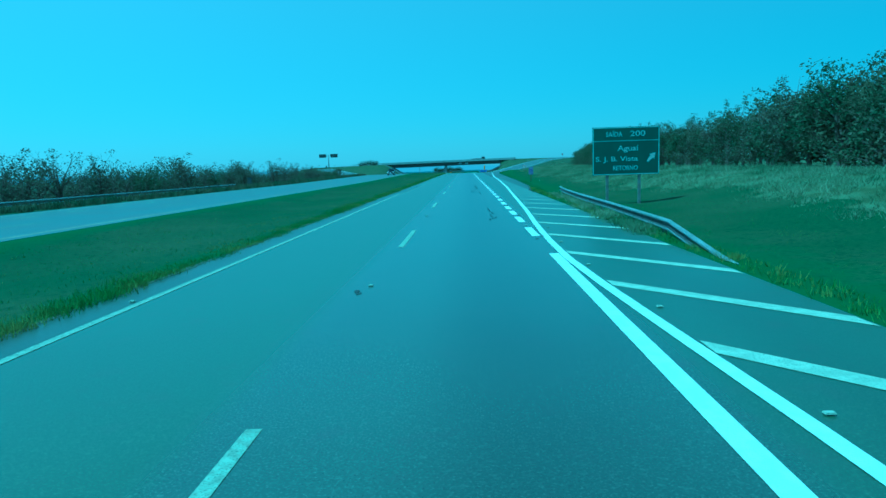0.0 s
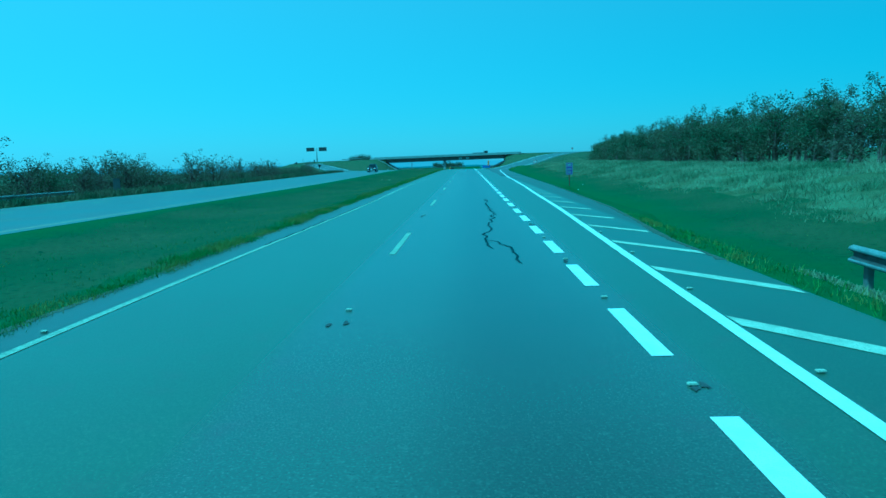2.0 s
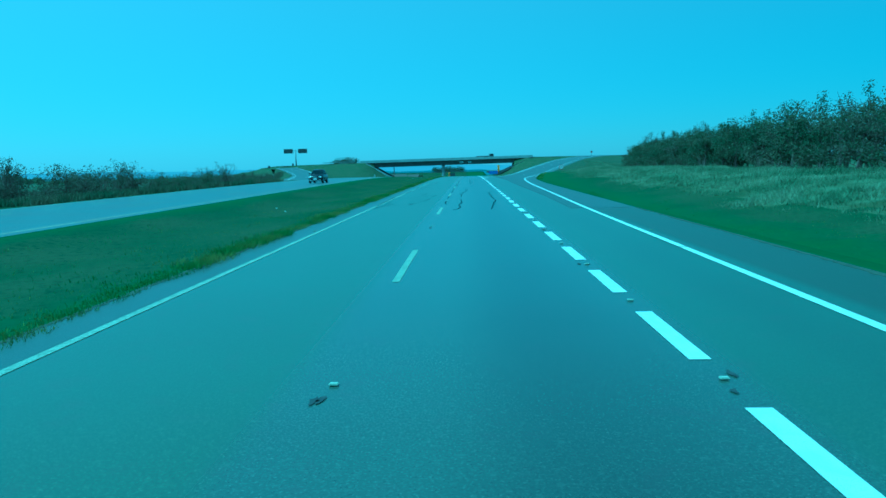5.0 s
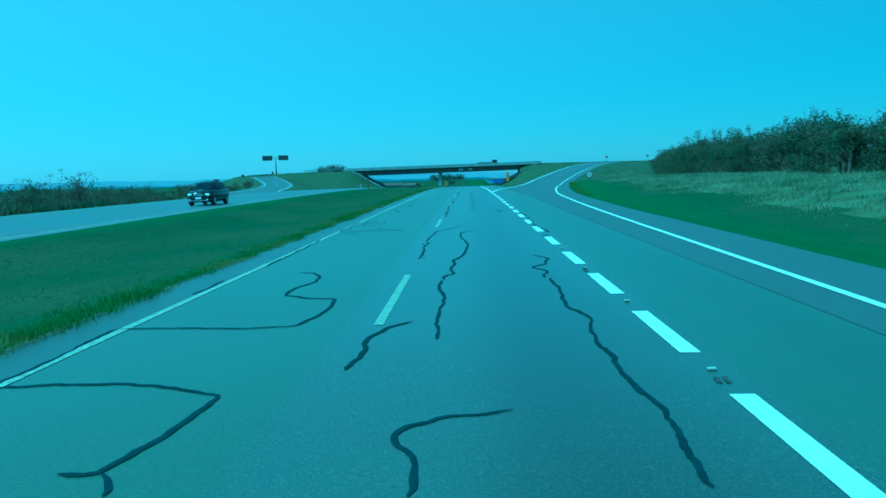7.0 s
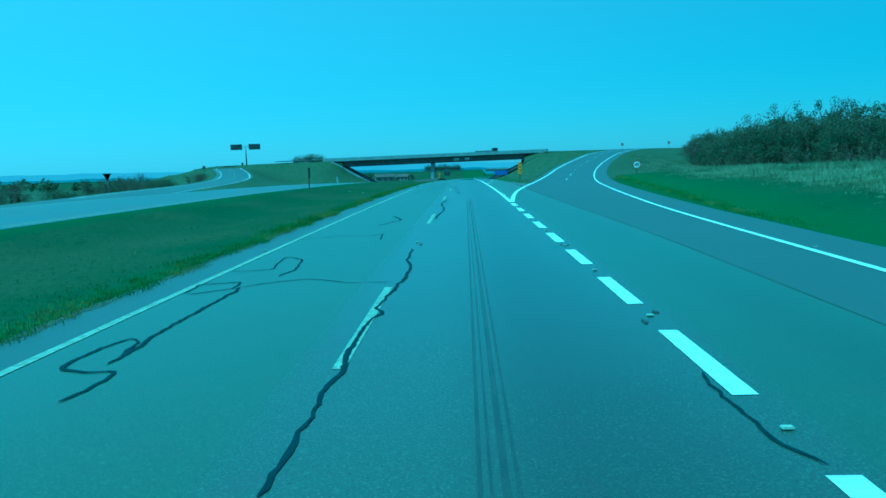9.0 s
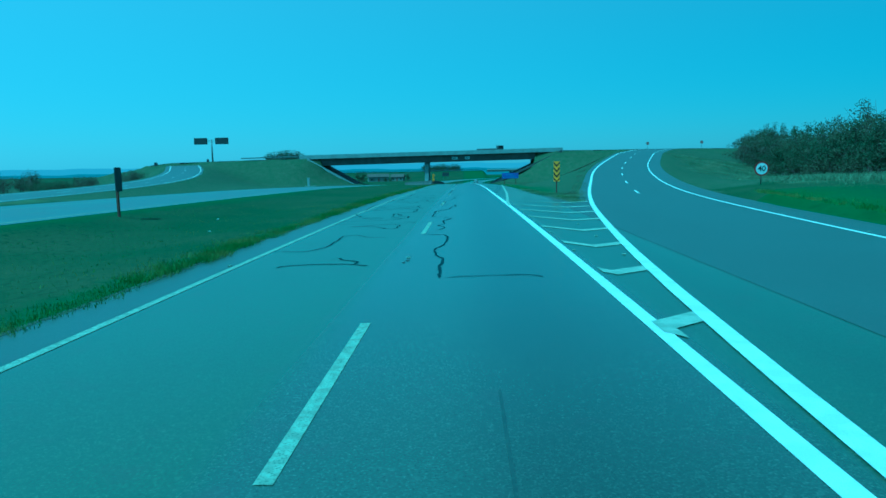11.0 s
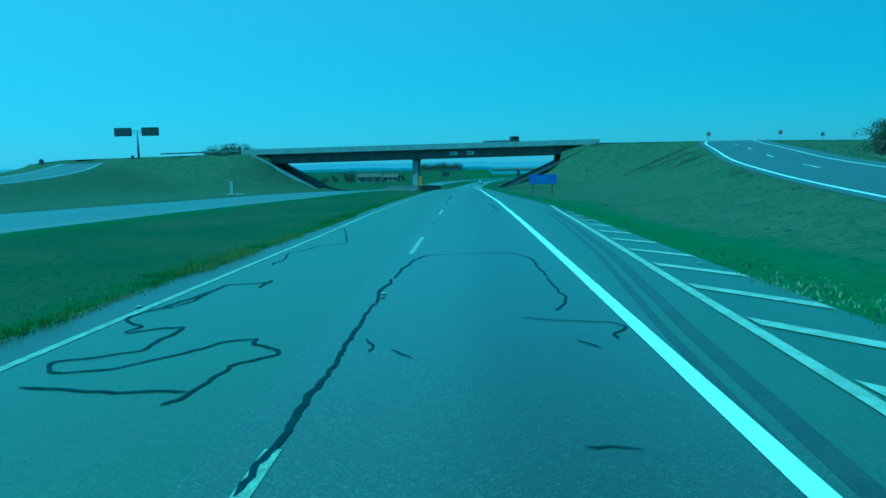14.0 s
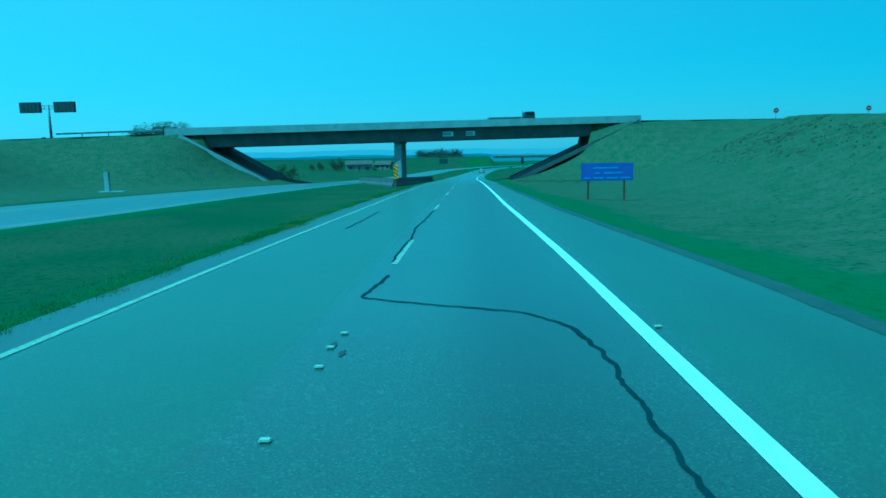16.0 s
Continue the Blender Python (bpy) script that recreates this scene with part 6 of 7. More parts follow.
crack((-2.87, 250.66), (-2.93, 251.00), (-2.83, 251.37), (-2.91, 252.02), (-3.11, 252.99), (-2.81, 253.42), (-2.74, 254.54), (-2.28, 254.95), (-2.08, 255.41), (-2.54, 257.88), (-3.09, 260.64), width=0.035)
crack((-2.7, 268.1), (-2.5, 269.1), (-2.9, 270.5), (-2.7, 271.8), width=0.03)
crack((2.94, 274.6), (2.94, 275.82), (2.94, 276.7), (2.93, 278.23), (2.76, 279.38), (2.26, 280.12), (1.19, 280.58), (-0.07, 281.2), (0.13, 283.23), width=0.055)
crack((2.96, 274.7), (3.0, 273.6), (3.1, 270.7), (2.5, 270.1), (2.5, 269.6), (2.9, 269.1), (3.4, 269.0))
crack((0.0, 284.8), (0.0, 290.3), (-0.1, 292.0), (0.1, 301.5))
crack((-2.3, 292.3), (-2.3, 300.1))

crack((-3.4, 46.0), (-3.35, 50.0), (-3.31, 53.0), (-3.28, 54.4), (-3.31, 56.9), (-3.29, 57.6), (-3.25, 60.1), (-3.24, 63.2), (-3.3, 68.0), width=0.06)


def worn_strip(xs, ys, w):
    """A dark rubber track whose middle runs through the places xs, ys."""
    rows = []
    for y in np.arange(ys[0], ys[-1] + 0.1, 1.5):
        x = float(np.interp(y, ys, xs))
        rows.append(((x - w / 2, y, float(main_z(x - w / 2, y)) + 0.0025), (x + w / 2, y, float(main_z(x + w / 2, y)) + 0.0025)))
    ob = sheet(rows, "tyre_mark", TYRE_TRACK)
    tagged(ob, "faint dark tyre mark on the asphalt", "tyre mark", kind="structure")


for tx, ta, tb, tw in ((1.4, 150, 186, 0.03), (1.47, 152, 189, 0.02), (1.56, 150, 187, 0.05), (1.64, 151, 190, 0.025)):
    worn_strip((tx, tx), (ta, tb), tw)
for shift, tw in ((0.0, 0.13), (0.3, 0.2)):
    worn_strip([q + shift for q in (3.5, 3.84, 4.08, 4.5, 4.92, 5.4)], [238.5, 244, 246.7, 251.6, 259, 270], tw)


def build_studs():
    stud = box(0.09, 0.065, 0.02, 0, 0, 0, 0.008)
    me = bpy.data.meshes.new("road_stud")
    stud.to_mesh(me)
    stud.free()
    me.materials.append(PAINT_HATCH)
    places = [(0.09, 16.05 * k + 6.2) for k in range(-1, 21)] + [(-3.56, 16.05 * k + 5.3) for k in range(-1, 21)]
    places += [(3.62, 2.15 + 3.61 * k + 0.72 + dash_shift(2.15 + 3.61 * k)) for k in range(4, 50)]
    places += [(3.87, 199.8 + 4.4 * k) for k in range(0, 6)] + [(4.85 + 0.18 * k, 199.1 + 4.12 * k) for k in range(0, 5)] + [(float(ramp_x(y)) + 0.3, y) for y in np.arange(100, 222, 8.0)]
    places += [(float(np.interp(k, [0, 1, 2, 3, 4, 6, 18], [4.46, 4.3, 4.05, 4.08, 4.22, 4.5, 5.9])), 0.1 + 3.92 * k) for k in range(0, 18)] + [(5.75 + (y - 238) * 0.04, y) for y in np.arange(238, 272, 4.0)]
    places += [(0.05, 278.44), (0.08, 277.74), (0.08, 275.99), (3.78, 279.26), (7.04, 220.39)]
    for x, y in places:
        ob = new("road_stud", me)
        ob.location = (x, y, float(main_z(x, y)) + 0.006)
        tagged(ob, "small pale reflective stud set on the asphalt", "road stud", "studs along the road")


build_studs()


def scuffs():
    """Dark smudges where studs were glued, torn off and reset."""
    rng = random.Random(31)
    for k in range(-1, 21):
        for x0, y0 in ((0.09, 16.05 * k + 6.2), (3.62, 2.15 + 3.61 * (2 * k + 5) + 1.2 + dash_shift(2.15 + 3.61 * (2 * k + 5)))):
            if y0 > 182 and x0 > 1:
                continue
            for _ in range(2):
                x, y = x0 + rng.uniform(-0.16, 0.16), y0 - rng.uniform(0.25, 0.9)
                n = 9
                verts = [(x, y, float(main_z(x, y)) + 0.009)]
                for i in range(n):
                    a = 6.283 * i / n
                    r = rng.uniform(0.03, 0.1)
                    verts.append((x + 0.6 * r * math.cos(a), y + 1.5 * r * math.sin(a), float(main_z(x, y)) + 0.009))
                ob = mesh_object("glue_patch", verts, [(0, i + 1, (i + 1) % n + 1) for i in range(n)], TAR_GREY)
                tagged(ob, "dark glue smudge beside a road stud", "road repair", kind="structure")


scuffs()


# ---- plants ----
def blades(name, count, place, size, mat, label, category, seed, lean=0.5, width=0.05):
    """Loose grass blades: one sheet of many narrow triangles."""
    rng = np.random.default_rng(seed)
    x, y, z, k = place(rng, count)
    n = len(x)
    h = size * k * rng.uniform(0.5, 1.2, n)
    a = rng.uniform(0, 2 * np.pi, n)
    w = width * rng.uniform(0.6, 1.3, n)
    lx, ly = lean * h * rng.normal(0, 0.6, n), lean * h * rng.normal(0, 0.6, n)
    base = np.stack([x, y, z - 0.03], 1)
    side = np.stack([np.cos(a) * w, np.sin(a) * w, 0 * w], 1)
    tip = base + np.stack([lx, ly, h + 0.03], 1)
    verts = np.stack([base - side, base + side, tip], 1).reshape(-1, 3)
    faces = np.arange(3 * n).reshape(-1, 3)
    me = bpy.data.meshes.new(name)
    me.from_pydata(verts.tolist(), [], faces.tolist())
    me.materials.append(mat)
    return tagged(new(name, me), label, category, kind="stuff")


def tufted(x, y, rng, spread_by, per):
    x, y = np.repeat(x, per), np.repeat(y, per)
    return x + rng.normal(0, spread_by, len(x)), y + rng.normal(0, spread_by, len(y))


def land_z(x, y):
    p = paved(x, y)
    return np.where(np.isnan(p), land(x, y), -99)


def verge_left(rng, n):
    y = rng.uniform(-6, 340, n // 9)
    x = left_edge(y) + 0.1 - np.abs(rng.normal(0, 0.34, len(y))) + 0.12 * np.sin(y * 1.9) * np.sin(y * 0.7)
    k = (0.6 + 0.8 * (np.sin(y * 0.37) * np.sin(y * 0.11 + 1) > 0.1)) * np.interp(y, [250, 275], [1.0, 0.5])
    x, y = tufted(x, y, rng, 0.09, 9)
    p = paved(x, y)
    return x, y, np.where(np.isnan(p), land(x, y), p), np.repeat(k, 9)


def verge_right(rng, n):
    y = rng.uniform(0, 230, n // 9)
    x = road_right(y) + 0.1 + np.abs(rng.normal(0, 0.35, len(y)))
    x, y = tufted(x, y, rng, 0.1, 9)
    return x, y, land_z(x, y), np.ones(len(x))


def short_grass(rng, n):
    y = rng.uniform(-4, 300, n)
    side = rng.random(n) < 0.62
    x = np.where(side, rng.uniform(-13.4, -4.4, n), road_right(y) + rng.uniform(0.2, 9, n))
    z = land_z(x, y)
    keep = z > -50
    return x[keep], y[keep], z[keep], np.ones(keep.sum())


def tree_edge(y):
    return np.interp(y, [-20, 30, 110, 130, 204, 287, 350, 400], [29, 29, 28, 28.5, 36, 50, 67, 84])


def tall_grass(rng, n):
    y = rng.uniform(-4, 330, n // 14)
    inner = rough_edge(y) - 1.3 * rng.random(len(y))
    x = inner + (tree_edge(y) + 2 - inner) * rng.random(len(y)) ** 0.8
    clump = np.sin(x * 0.8 + 1.3 * np.sin(y * 0.35)) + np.sin(y * 0.61 + x * 0.5) + 0.8 * np.sin(y * 1.7 - x * 1.1 + 2) + rng.normal(0, 0.5, len(y))
    keep = clump > -1.0
    x, y, clump = x[keep], y[keep], clump[keep]
    k = rng.uniform(0.6, 1.1, len(y)) * np.clip(0.75 + 0.28 * clump, 0.5, 1.6) * np.clip(0.55 + 0.25 * (x - rough_edge(y)), 0.28, 1.0)
    x, y = tufted(x, y, rng, 0.26, 14)
    return x, y, land_z(x, y), np.repeat(k, 14)


def slope_grass(rng, n):
    y = rng.uniform(236, 372, n // 8)
    x = 7 + (ramp_left(y) - 8.6) * rng.random(len(y))
    x, y = tufted(x, y, rng, 0.16, 8)
    z = land_z(x, y)
    return x, y, z, np.full(len(x), 0.8)


def slope_tufts(rng, n):
    """Small dark tussocks strewn over the mown bank."""
    y = rng.uniform(262, 376, n // 14)
    x = 8.5 + (ramp_left(y) - 10.5) * rng.random(len(y))
    k = np.repeat(rng.uniform(0.5, 1.3, len(y)), 14)
    x, y = tufted(x, y, rng, 0.1, 14)
    z = land_z(x, y)
    keep = z > -50
    return x[keep], y[keep], z[keep], k[keep]


def gore_grass(rng, n):
    y = rng.uniform(223, 250, n // 8)
    hi = ramp_left(y) - 0.9
    lo = 6.4 + np.clip(y - 236, -14, 0) * -0.08
    x = lo + (hi + 0.5 - lo) * rng.random(len(y))
    x, y = tufted(x, y, rng, 0.16, 8)
    p = paved(x, y)
    return x, y, np.where(np.isnan(p), land(x, y), p), np.where(np.isnan(p), 1.0, 0.6)


def bank_scrub(rng, n):
    y = rng.uniform(226, 336, n // 16)
    hi = ramp_left(y) - 1.2
    x = hi - (hi - 8.5) * rng.random(len(y)) ** 1.5
    clump = np.sin(x * 0.9 + y * 0.31) + np.sin(y * 0.53 - x * 0.4 + 1) + np.sin(x * 2.3 - y * 1.1) + rng.normal(0, 0.5, len(y))
    x, y, clump = x[clump > -0.2], y[clump > -0.2], clump[clump > -0.2]
    k = np.repeat(np.clip(clump + 0.3, 0.4, 1.3), 16)
    x, y = tufted(x, y, rng, 0.5, 16)
    z = land_z(x, y)
    keep = z > -50
    return x[keep], y[keep], z[keep], k[keep]


def rail_weeds(rng, n):
    y = rng.uniform(13, 41, n // 12)
    x = np.interp(y, [4, 12, 21, 31, 41], [6.5, 6.6, 6.8, 7.2, 7.6]) + rng.normal(0, 0.16, len(y))
    k = 0.5 + (np.sin(y * 2.3) * np.sin(y * 0.9 + 2) > 0)
    x, y = tufted(x, y, rng, 0.12, 12)
    p = paved(x, y)
    return x, y, np.where(np.isnan(p), land(x, y), p), np.repeat(k, 12)


def left_grass(rng, n):
    y = rng.uniform(-5, 178, n // 8)
    x = opp_x(y) - 10.8 - np.abs(rng.normal(0, 2.2, len(y)))
    x, y = tufted(x, y, rng, 0.15, 8)
    z = land_z(x, y)
    keep = z > -50
    return x[keep], y[keep], z[keep], np.ones(keep.sum())


blades("verge_grass", 160000, verge_left, 0.095, BLADE_GREEN, "yellow-green grass tufts along the asphalt edge", "grass", 3, 0.9, 0.009)
blades("verge_grass", 26000, verge_right, 0.13, BLADE_GREEN, "yellow-green grass tufts along the shoulder", "grass", 4, 0.9, 0.01)
blades("short_grass", 70000, short_grass, 0.045, BLADE_GREEN, "short mown roadside grass", "grass", 5, 0.9, 0.012)
blades("tall_grass", 240000, tall_grass, 0.42, BLADE, "tall pale dry grass below the trees", "grass", 6, 1.1, 0.022)
blades("slope_grass", 40000, slope_grass, 0.07, BLADE_GREEN, "rough tufted grass on the embankment slope", "grass", 7, 1.2, 0.02)
blades("slope_tufts", 22000, slope_tufts, 0.13, LEAF_DRY, "small dark tussocks on the mown embankment", "grass", 19, 1.0, 0.03)
blades("gore_grass", 15000, gore_grass, 0.07, BLADE, "dry grass on the exit nose", "grass", 8, 0.8, 0.03)
blades("bank_scrub", 64000, bank_scrub, 0.07, LEAF_DRY, "dark low scrub in patches on the ramp bank", "scrub", 17, 1.1, 0.022)
blades("weeds", 7000, rail_weeds, 0.16, BLADE, "pale dry weeds and litter leaves along the shoulder edge", "grass", 14, 1.2, 0.02)
blades("weeds", 20000, left_grass, 0.55, LEAF, "weeds beyond the opposite carriageway", "grass", 9, 0.7, 0.05)


def leaf_cloud(rng, centers, radii, per, size, squash=0.8):
    """Small folded leaves scattered in uneven clumps."""
    verts, faces = [], []
    for c, r in zip(centers, radii):
        for _ in range(per):
            v = Vector((rng.gauss(0, 1), rng.gauss(0, 1), rng.gauss(0, 1)))
            v = v.normalized() * r * rng.random() ** 0.45
            p = c + Vector((v.x, v.y, v.z * squash))
            s = size * rng.uniform(0.5, 1.3)
            a = Vector((rng.gauss(0, 1), rng.gauss(0, 1), rng.gauss(0, 0.7))).normalized()
            b = a.cross(Vector((rng.gauss(0, 1), rng.gauss(0, 1), rng.gauss(0, 1)))).normalized()
            k = len(verts)
            verts += [p - a * s, p + b * s * 0.45, p + a * s, p - b * s * 0.45]
            faces.append((k, k + 1, k + 2, k + 3))
    return verts, faces


def limb(bm, a, b, r1, r2):
    d = b - a
    m = Matrix.Translation(a) @ d.to_track_quat("Z", "Y").to_matrix().to_4x4()
    tube(r1, r2, d.length, m, 6, bm)


def make_tree(name, label, seed, tall, wide, leaves, leaf_size, bare=0.0, mat=LEAF, trunks=1, low=0.15):
    """A trunk with limbs that fork, and leaves in clumps round the limbs' ends. Stands at the origin."""
    rng = random.Random(seed)
    top = empty(name)
    tagged(top, label, "bush" if "bush" in name else "tree")
    wood = bmesh.new()
    tips = []
    for t in range(trunks):
        foot = Vector((rng.uniform(-0.25, 0.25) * (trunks > 1), rng.uniform(-0.25, 0.25) * (trunks > 1), -0.2))
        head = Vector((rng.uniform(-0.2, 0.2) * wide, rng.uniform(-0.2, 0.2) * wide, tall * rng.uniform(0.55, 0.75)))
        r = 0.022 * tall
        limb(wood, foot, head, r, r * 0.45)
        for i in range(7):
            f = low + (1 - low) * (i + rng.random()) / 7
            a = foot.lerp(head, f)
            ang = rng.uniform(0, 6.28)
            out = wide * (1.05 - 0.45 * f) * rng.uniform(0.5, 1.0)
            b = a + Vector((math.cos(ang) * out, math.sin(ang) * out, tall * rng.uniform(0.06, 0.26)))
            b.z = min(b.z, tall)
            limb(wood, a, b, r * 0.4, r * 0.14)
            tips += [b, a.lerp(b, 0.6)]
            for _ in range(2):
                c = b + Vector((rng.gauss(0, 0.3) * wide, rng.gauss(0, 0.3) * wide, rng.uniform(0.02, 0.2) * tall))
                c.z = min(c.z, tall * 1.03)
                limb(wood, a.lerp(b, 0.65), c, r * 0.16, r * 0.05)
                tips.append(c)
        tips.append(head)
    part("trunk", wood, BARK, top)
    keep = [p for p in tips if rng.random() >= bare]
    radii = [wide * rng.uniform(0.22, 0.42) for _ in keep]
    verts, faces = leaf_cloud(rng, keep, radii, max(6, leaves // max(1, len(keep))), leaf_size)
    me = bpy.data.meshes.new("crown")
    me.from_pydata([tuple(v) for v in verts], [], faces)
    me.materials.append(mat)
    ob = new("crown", me)
    ob.parent = top
    return top


def plant_all():
    rng = random.Random(12)
    kinds = [
        make_tree("tree", "dark green roadside tree with a dense ragged crown", 1, 6.2, 2.3, 2900, 0.135, 0.0, LEAF, 2, 0.05),
        make_tree("tree", "olive green roadside tree with a broad uneven crown", 2, 5.4, 2.5, 2900, 0.14, 0.05, LEAF_DRY, 2, 0.05),
        make_tree("tree", "slender tree with sparse leaves and bare twigs", 3, 7.4, 1.9, 1500, 0.12, 0.35, LEAF, 2, 0.15),
        make_tree("tree", "dense dark roadside tree leafy down to the ground", 4, 5.8, 2.6, 3300, 0.135, 0.0, LEAF, 3, 0.02),
        make_tree("tree", "tall thin tree with a brownish open crown", 5, 7.0, 2.0, 1900, 0.12, 0.25, LEAF_DRY, 2, 0.1),
    ]
    used = set()

    def put(ob, x, y, s, z=None):
        m = Matrix.Translation((x, y, (height(x, y) if z is None else z))) @ Matrix.Rotation(rng.uniform(0, 6.28), 4, "Z")
        if ob.name in used:
            ob = copy_thing(ob, m)
        else:
            ob.matrix_basis = m
            used.add(ob.name)
        ob.scale = (s * rng.uniform(0.9, 1.15), s * rng.uniform(0.9, 1.15), s * rng.uniform(0.88, 1.12))
        tagged(ob, group="trees along the right of the road")

    y = -14.0
    while y < 352:
        e = float(tree_edge(y))
        scale = float(np.interp(y, [40, 55, 75, 150], [1.3, 1.1, 0.86, 0.86]))
        if y > 225:
            scale = 1.15
        for row in range(3):
            x = e + 1.4 + row * 2.9 + rng.uniform(-0.8, 0.8)
            k = kinds[rng.choice([0, 1, 3, 3, 0]) if row == 0 else rng.choice([2, 4, 1, 0, 2])]
            put(k, x, y + rng.uniform(-1.2, 1.2), scale * rng.uniform(0.78, 1.05) * (1 + 0.07 * row))
        y += 3.1 + max(0, y - 150) * 0.008
    # scrub beyond the opposite carriageway
    bushes = [
        make_tree("bush", "dark leafless looking bush beyond the far carriageway", 21, 3.2, 1.7, 2000, 0.08, 0.15, LEAF_DRY, 3, 0.02),
        make_tree("bush", "thin twiggy bush beyond the far carriageway", 22, 3.9, 1.3, 1100, 0.075, 0.35, LEAF_DRY, 3, 0.05),
        make_tree("bush", "low dark green bush beyond the far carriageway", 23, 2.5, 1.8, 2200, 0.08, 0.0, LEAF, 3, 0.02),
    ]
    y = 6.0
    while y < 205:
        for row in range(3):
            x = -30.5 - row * 2.6 - rng.uniform(0, 2.5) - max(0, y - 170) * 0.3
            if rng.random() < 0.9:
                ob = rng.choice(bushes + bushes[1:2])
                m = Matrix.Translation((x, y + rng.uniform(-1, 1), float(land(x, y)))) @ Matrix.Rotation(rng.uniform(0, 6.28), 4, "Z")
                if ob.name in used:
                    ob = copy_thing(ob, m)
                else:
                    ob.matrix_basis = m
                    used.add(ob.name)
                k = rng.uniform(0.8, 1.45) * float(np.interp(y, [30, 60, 100, 150, 200], [0.95, 1.15, 1.0, 0.75, 0.6]))
                ob.scale = (k, k, k * rng.uniform(0.85, 1.1))
                tagged(ob, group="scrub beyond the far carriageway")
        y += 2.7
    for _ in range(46):
        y = rng.uniform(212, 335)
        x = float(lramp_x(y)) - 12.5 - rng.uniform(0, 16)
        ob = copy_thing(rng.choice(bushes), Matrix.Translation((x, y, float(land(x, y)) - 0.1)) @ Matrix.Rotation(rng.uniform(0, 6.28), 4, "Z"))
        k = rng.uniform(0.6, 1.0)
        ob.scale = (k * 1.3, k * 1.3, k)
        tagged(ob, "low dark scrub bush beyond the slip road", group="scrub beyond the slip road")
    # bushes behind the overpass and trees beyond it
    for x, y, s in ((-60, 398, 0.5), (-58, 399, 0.56), (-56, 398, 0.58), (-54, 399, 0.56), (-52, 398, 0.5), (-62, 399, 0.42)):
        ob = copy_thing(kinds[3], Matrix.Translation((x, y, float(over_z(x)) - 0.5)) @ Matrix.Rotation(x, 4, "Z"))
        ob.scale = (s * 1.4, s * 1.4, s)
        tagged(ob, "dark bushy tree behind the overpass embankment", group="trees beyond the overpass")
    for x, y, s in ((-68, 616, 0.95), (-64, 606, 0.7), (-49, 604, 0.45), (-74, 612, 0.8), (-37, 630, 0.7), (-46, 612, 0.45), (-66, 628, 1.0), (-80, 620, 0.6), (-45.5, 450, 0.62), (-50, 456, 0.7), (-54, 452, 0.6)):
        ob = copy_thing(kinds[3], Matrix.Translation((x, y, height(x, y))) @ Matrix.Rotation(x, 4, "Z"))
        ob.scale = (1.15 * s, 1.15 * s, 1.05 * s)
        tagged(ob, "green tree standing by the house beyond the overpass", group="trees beyond the overpass")
    for i in range(15):
        x, y = -32 + i * 2.0, 722 + (i % 4) * 4
        ob = copy_thing(kinds[3], Matrix.Translation((x, y, height(x, y) - 0.3)) @ Matrix.Rotation(i * 1.3, 4, "Z"))
        s = 0.95 + 0.1 * math.sin(i * 1.1) - 0.02 * abs(i - 7)
        ob.scale = (s * 1.2, s * 1.2, s)
        tagged(ob, "round topped tree of a far clump", group="trees beyond the overpass")


plant_all()


def far_woods():
    """Low belts of trees near the horizon, as one ragged mass of leaves each."""
    rng = random.Random(44)
    for name, y0, x0, x1, tall, n in (("woods", 950, -900, -160, 8, 220), ("woods", 1500, -1600, 900, 9, 240), ("woods", 420, -420, -150, 5, 130), ("woods", 200, -330, -240, 4, 90)):
        centers, radii = [], []
        for _ in range(n):
            x = rng.uniform(x0, x1)
            y = y0 + rng.uniform(-0.06, 0.06) * y0
            r = tall * rng.uniform(0.35, 0.75)
            centers.append(Vector((x, y, float(land(x, y)) - 34 * min(max((math.hypot(x, y - 200) - 640) / 2600, 0), 1) ** 0.8 + r * 0.6)))
            radii.append(r)
        verts, faces = leaf_cloud(rng, centers, radii, 26, tall * 0.22, 0.8)
        ob = mesh_object(name, verts, faces, LEAF)
        tagged(ob, "dark belt of distant trees in the haze", "woods", kind="stuff")


far_woods()


# ---- beyond the overpass ----
def house(x, y, z, w, d, h, turn, label):
    top = empty("house")
    tagged(top, label, "house")
    wall = part("wall", box(w, d, h, 0, 0, -0.3, 0.02), WALL_WHITE, top)
    bm = bmesh.new()
    o = 0.5
    vs = [bm.verts.new(p) for p in ((-w / 2 - o, -d / 2 - o, h - 0.35), (w / 2 + o, -d / 2 - o, h - 0.35), (w / 2 + o, d / 2 + o, h - 0.35), (-w / 2 - o, d / 2 + o, h - 0.35), (-w / 2 - o, 0, h + 1.6), (w / 2 + o, 0, h + 1.6))]
    for f in ((0, 1, 5, 4), (2, 3, 4, 5), (1, 2, 5), (3, 0, 4), (3, 2, 1, 0)):
        bm.faces.new([vs[i] for i in f])
    part("roof", bm, ROOF_TILE, top, "clay tile roof")
    for k in range(3):
        wx = -w / 2 + w * (k + 0.5) / 3
        if k == 1:
            part("door", box(0.9, 0.06, 2.0, wx, -d / 2 - 0.02, 0, 0.01), RUST, wall)
        else:
            win = part("window", box(1.2, 0.06, 1.0, wx, -d / 2 - 0.02, 0.95, 0.01), GLASS, wall)
            part("sill", box(1.4, 0.16, 0.07, wx, -d / 2 - 0.06, 0.86), CONCRETE, win)
    top.matrix_world = pose(x, y, z, 0, 0, turn)
    return top


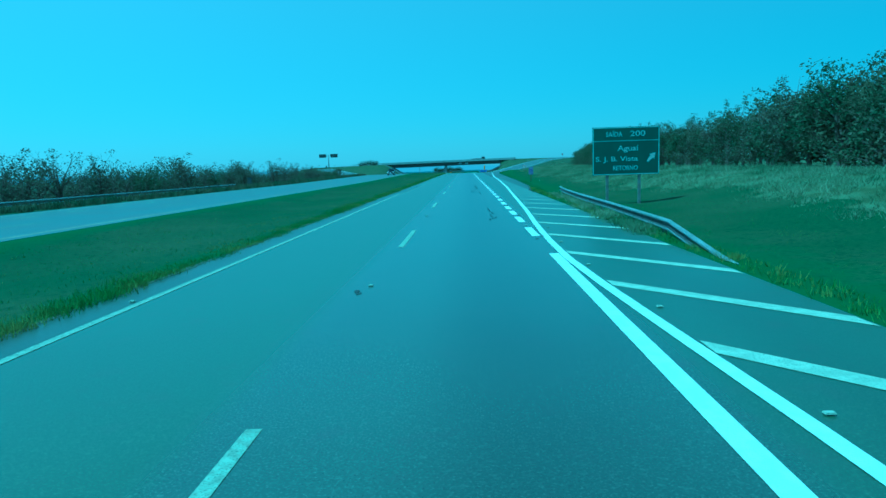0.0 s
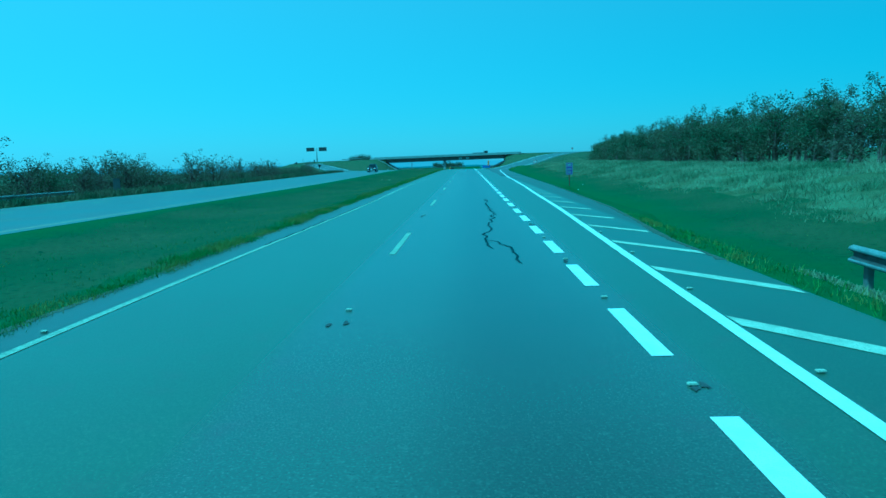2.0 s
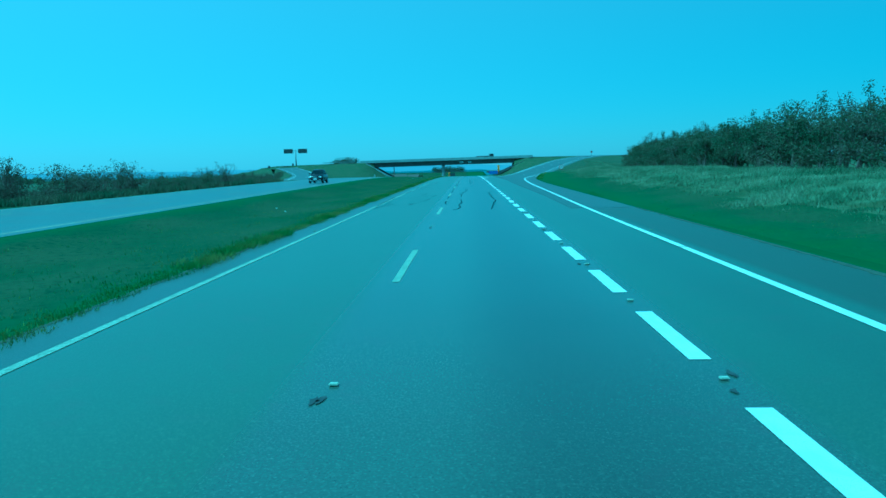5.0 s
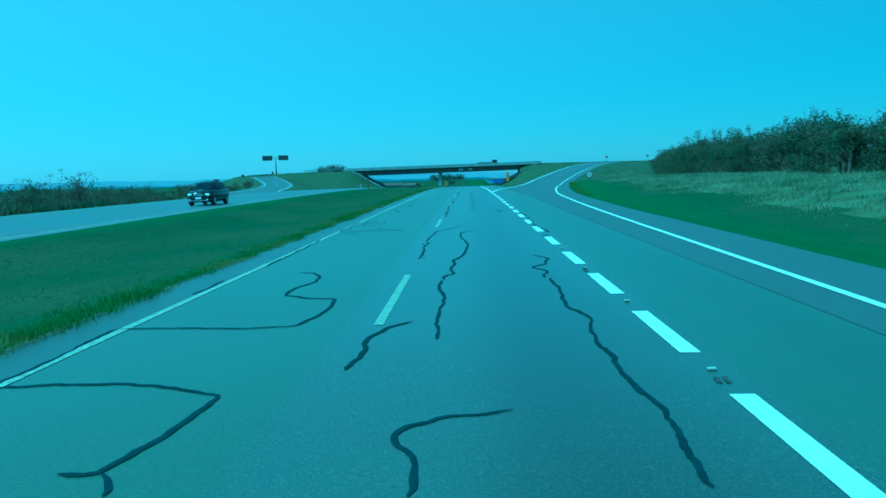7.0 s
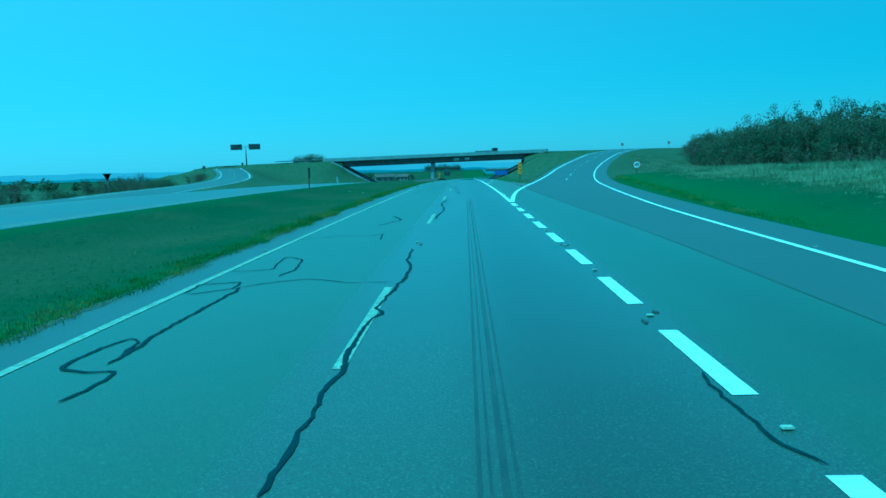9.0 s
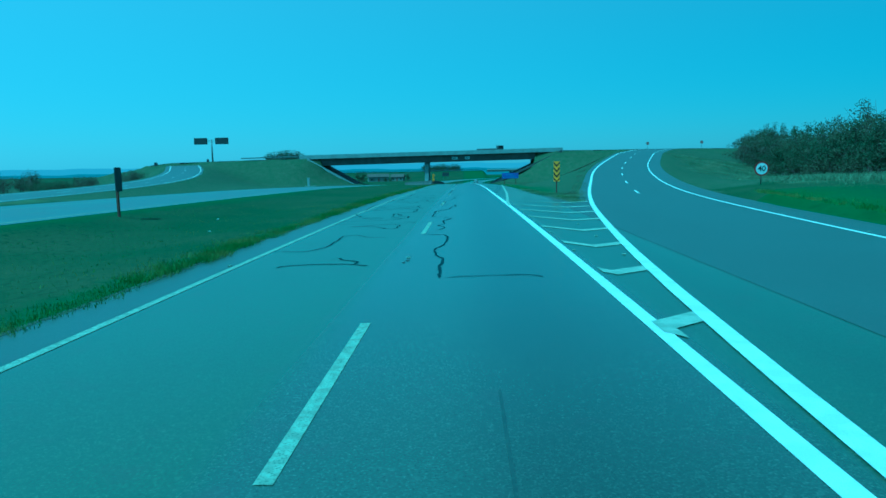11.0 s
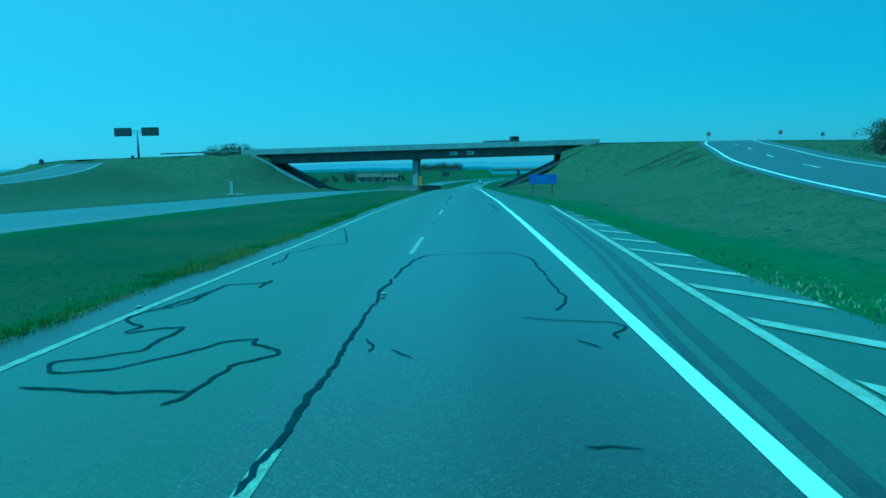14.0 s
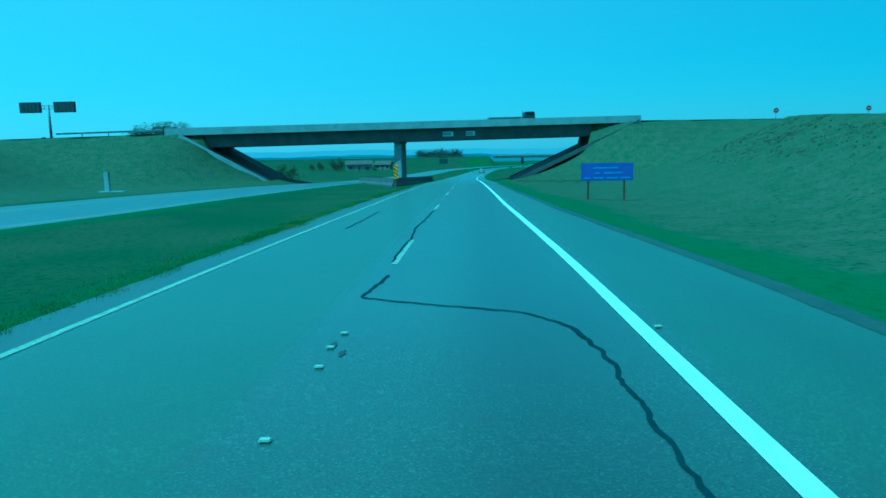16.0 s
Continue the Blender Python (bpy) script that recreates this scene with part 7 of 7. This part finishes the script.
house(-55, 618, height(-55, 618), 13, 8, 3.4, 12, "white house with a clay tile roof beyond the overpass")
house(-43, 626, height(-43, 626), 8, 6, 2.9, -8, "small white outbuilding beside the house")


def far_bridge():
    top = empty("far_bridge")
    tagged(top, "low dark concrete bridge far up the road", "bridge")
    part("deck", box(122, 9, 1.3, 79, 703, -4.9, 0.05), CONCRETE_DARK, top)
    for y in (698.6, 707.4):
        part("parapet", box(122, 0.25, 0.8, 79, y, -3.6), CONCRETE, top)
    for x in (36, 58, 80, 102, 124):
        part("pier", box(1.2, 6, 6, x, 703, -10.6), CONCRETE_DARK, top)
    top.matrix_world = Matrix()
    return top


far_bridge()


def bank_road():
    ob = sheet([((x, 707.5, -3.66), (x, 698.5, -3.66)) for x in np.arange(-420, 21, 6.0)], "road_far_bank", ASPHALT_PALE, 2)
    tagged(ob, "pale road along the top of the far bank", "road", kind="structure")


bank_road()
guard_rail([(-260, 698.0), (-120, 698.0), (17, 698.0)], "pale guard rail along the far bank road", 1, 8.0, 0.9, ground=lambda x, y: -3.7)


def message_board_far():
    x, y = 2.0 - 14, 640
    top = empty("road_board")
    z = height(x, y)
    tagged(top, "dark back of a road board far beyond the overpass", "road sign")
    part("panel", box(4.5, 0.1, 2.6, x, y, z + 2.2, 0.02), SIGN_DARK, top)
    for dx in (-1.5, 1.5):
        part("post", box(0.15, 0.15, 4.4, x + dx, y + 0.15, z - 0.3), POST_STEEL, top)
    return finish(top, x, y)


message_board_far()


def litter():
    rng = random.Random(5)
    spots = [(16.0, 303.7), (11.2, 291.2), (9.0, 287.7), (9.8, 288.2), (9.5, 294), (15.6, 293), (16.8, 291), (17.5, 296), (-8.2, 115), (-9.5, 118), (-7.5, 207), (-9.8, 214), (10.5, 83), (12.0, 90), (14.5, 305), (13.0, 292), (18.0, 300), (-10.5, 258), (9.2, 58)]
    for x, y in spots:
        bm = bmesh.new()
        bmesh.ops.create_icosphere(bm, subdivisions=1, radius=0.06)
        for v in bm.verts:
            v.co *= rng.uniform(0.5, 1.3)
            v.co.z *= 0.5
        me = bpy.data.meshes.new("litter")
        bm.to_mesh(me)
        bm.free()
        me.materials.append(SIGN_WHITE)
        ob = new("litter", me)
        ob.location = (x, y, height(x, y) + 0.04)
        tagged(ob, "crumpled white scrap of litter in the grass", "litter", "litter in the grass")


litter()
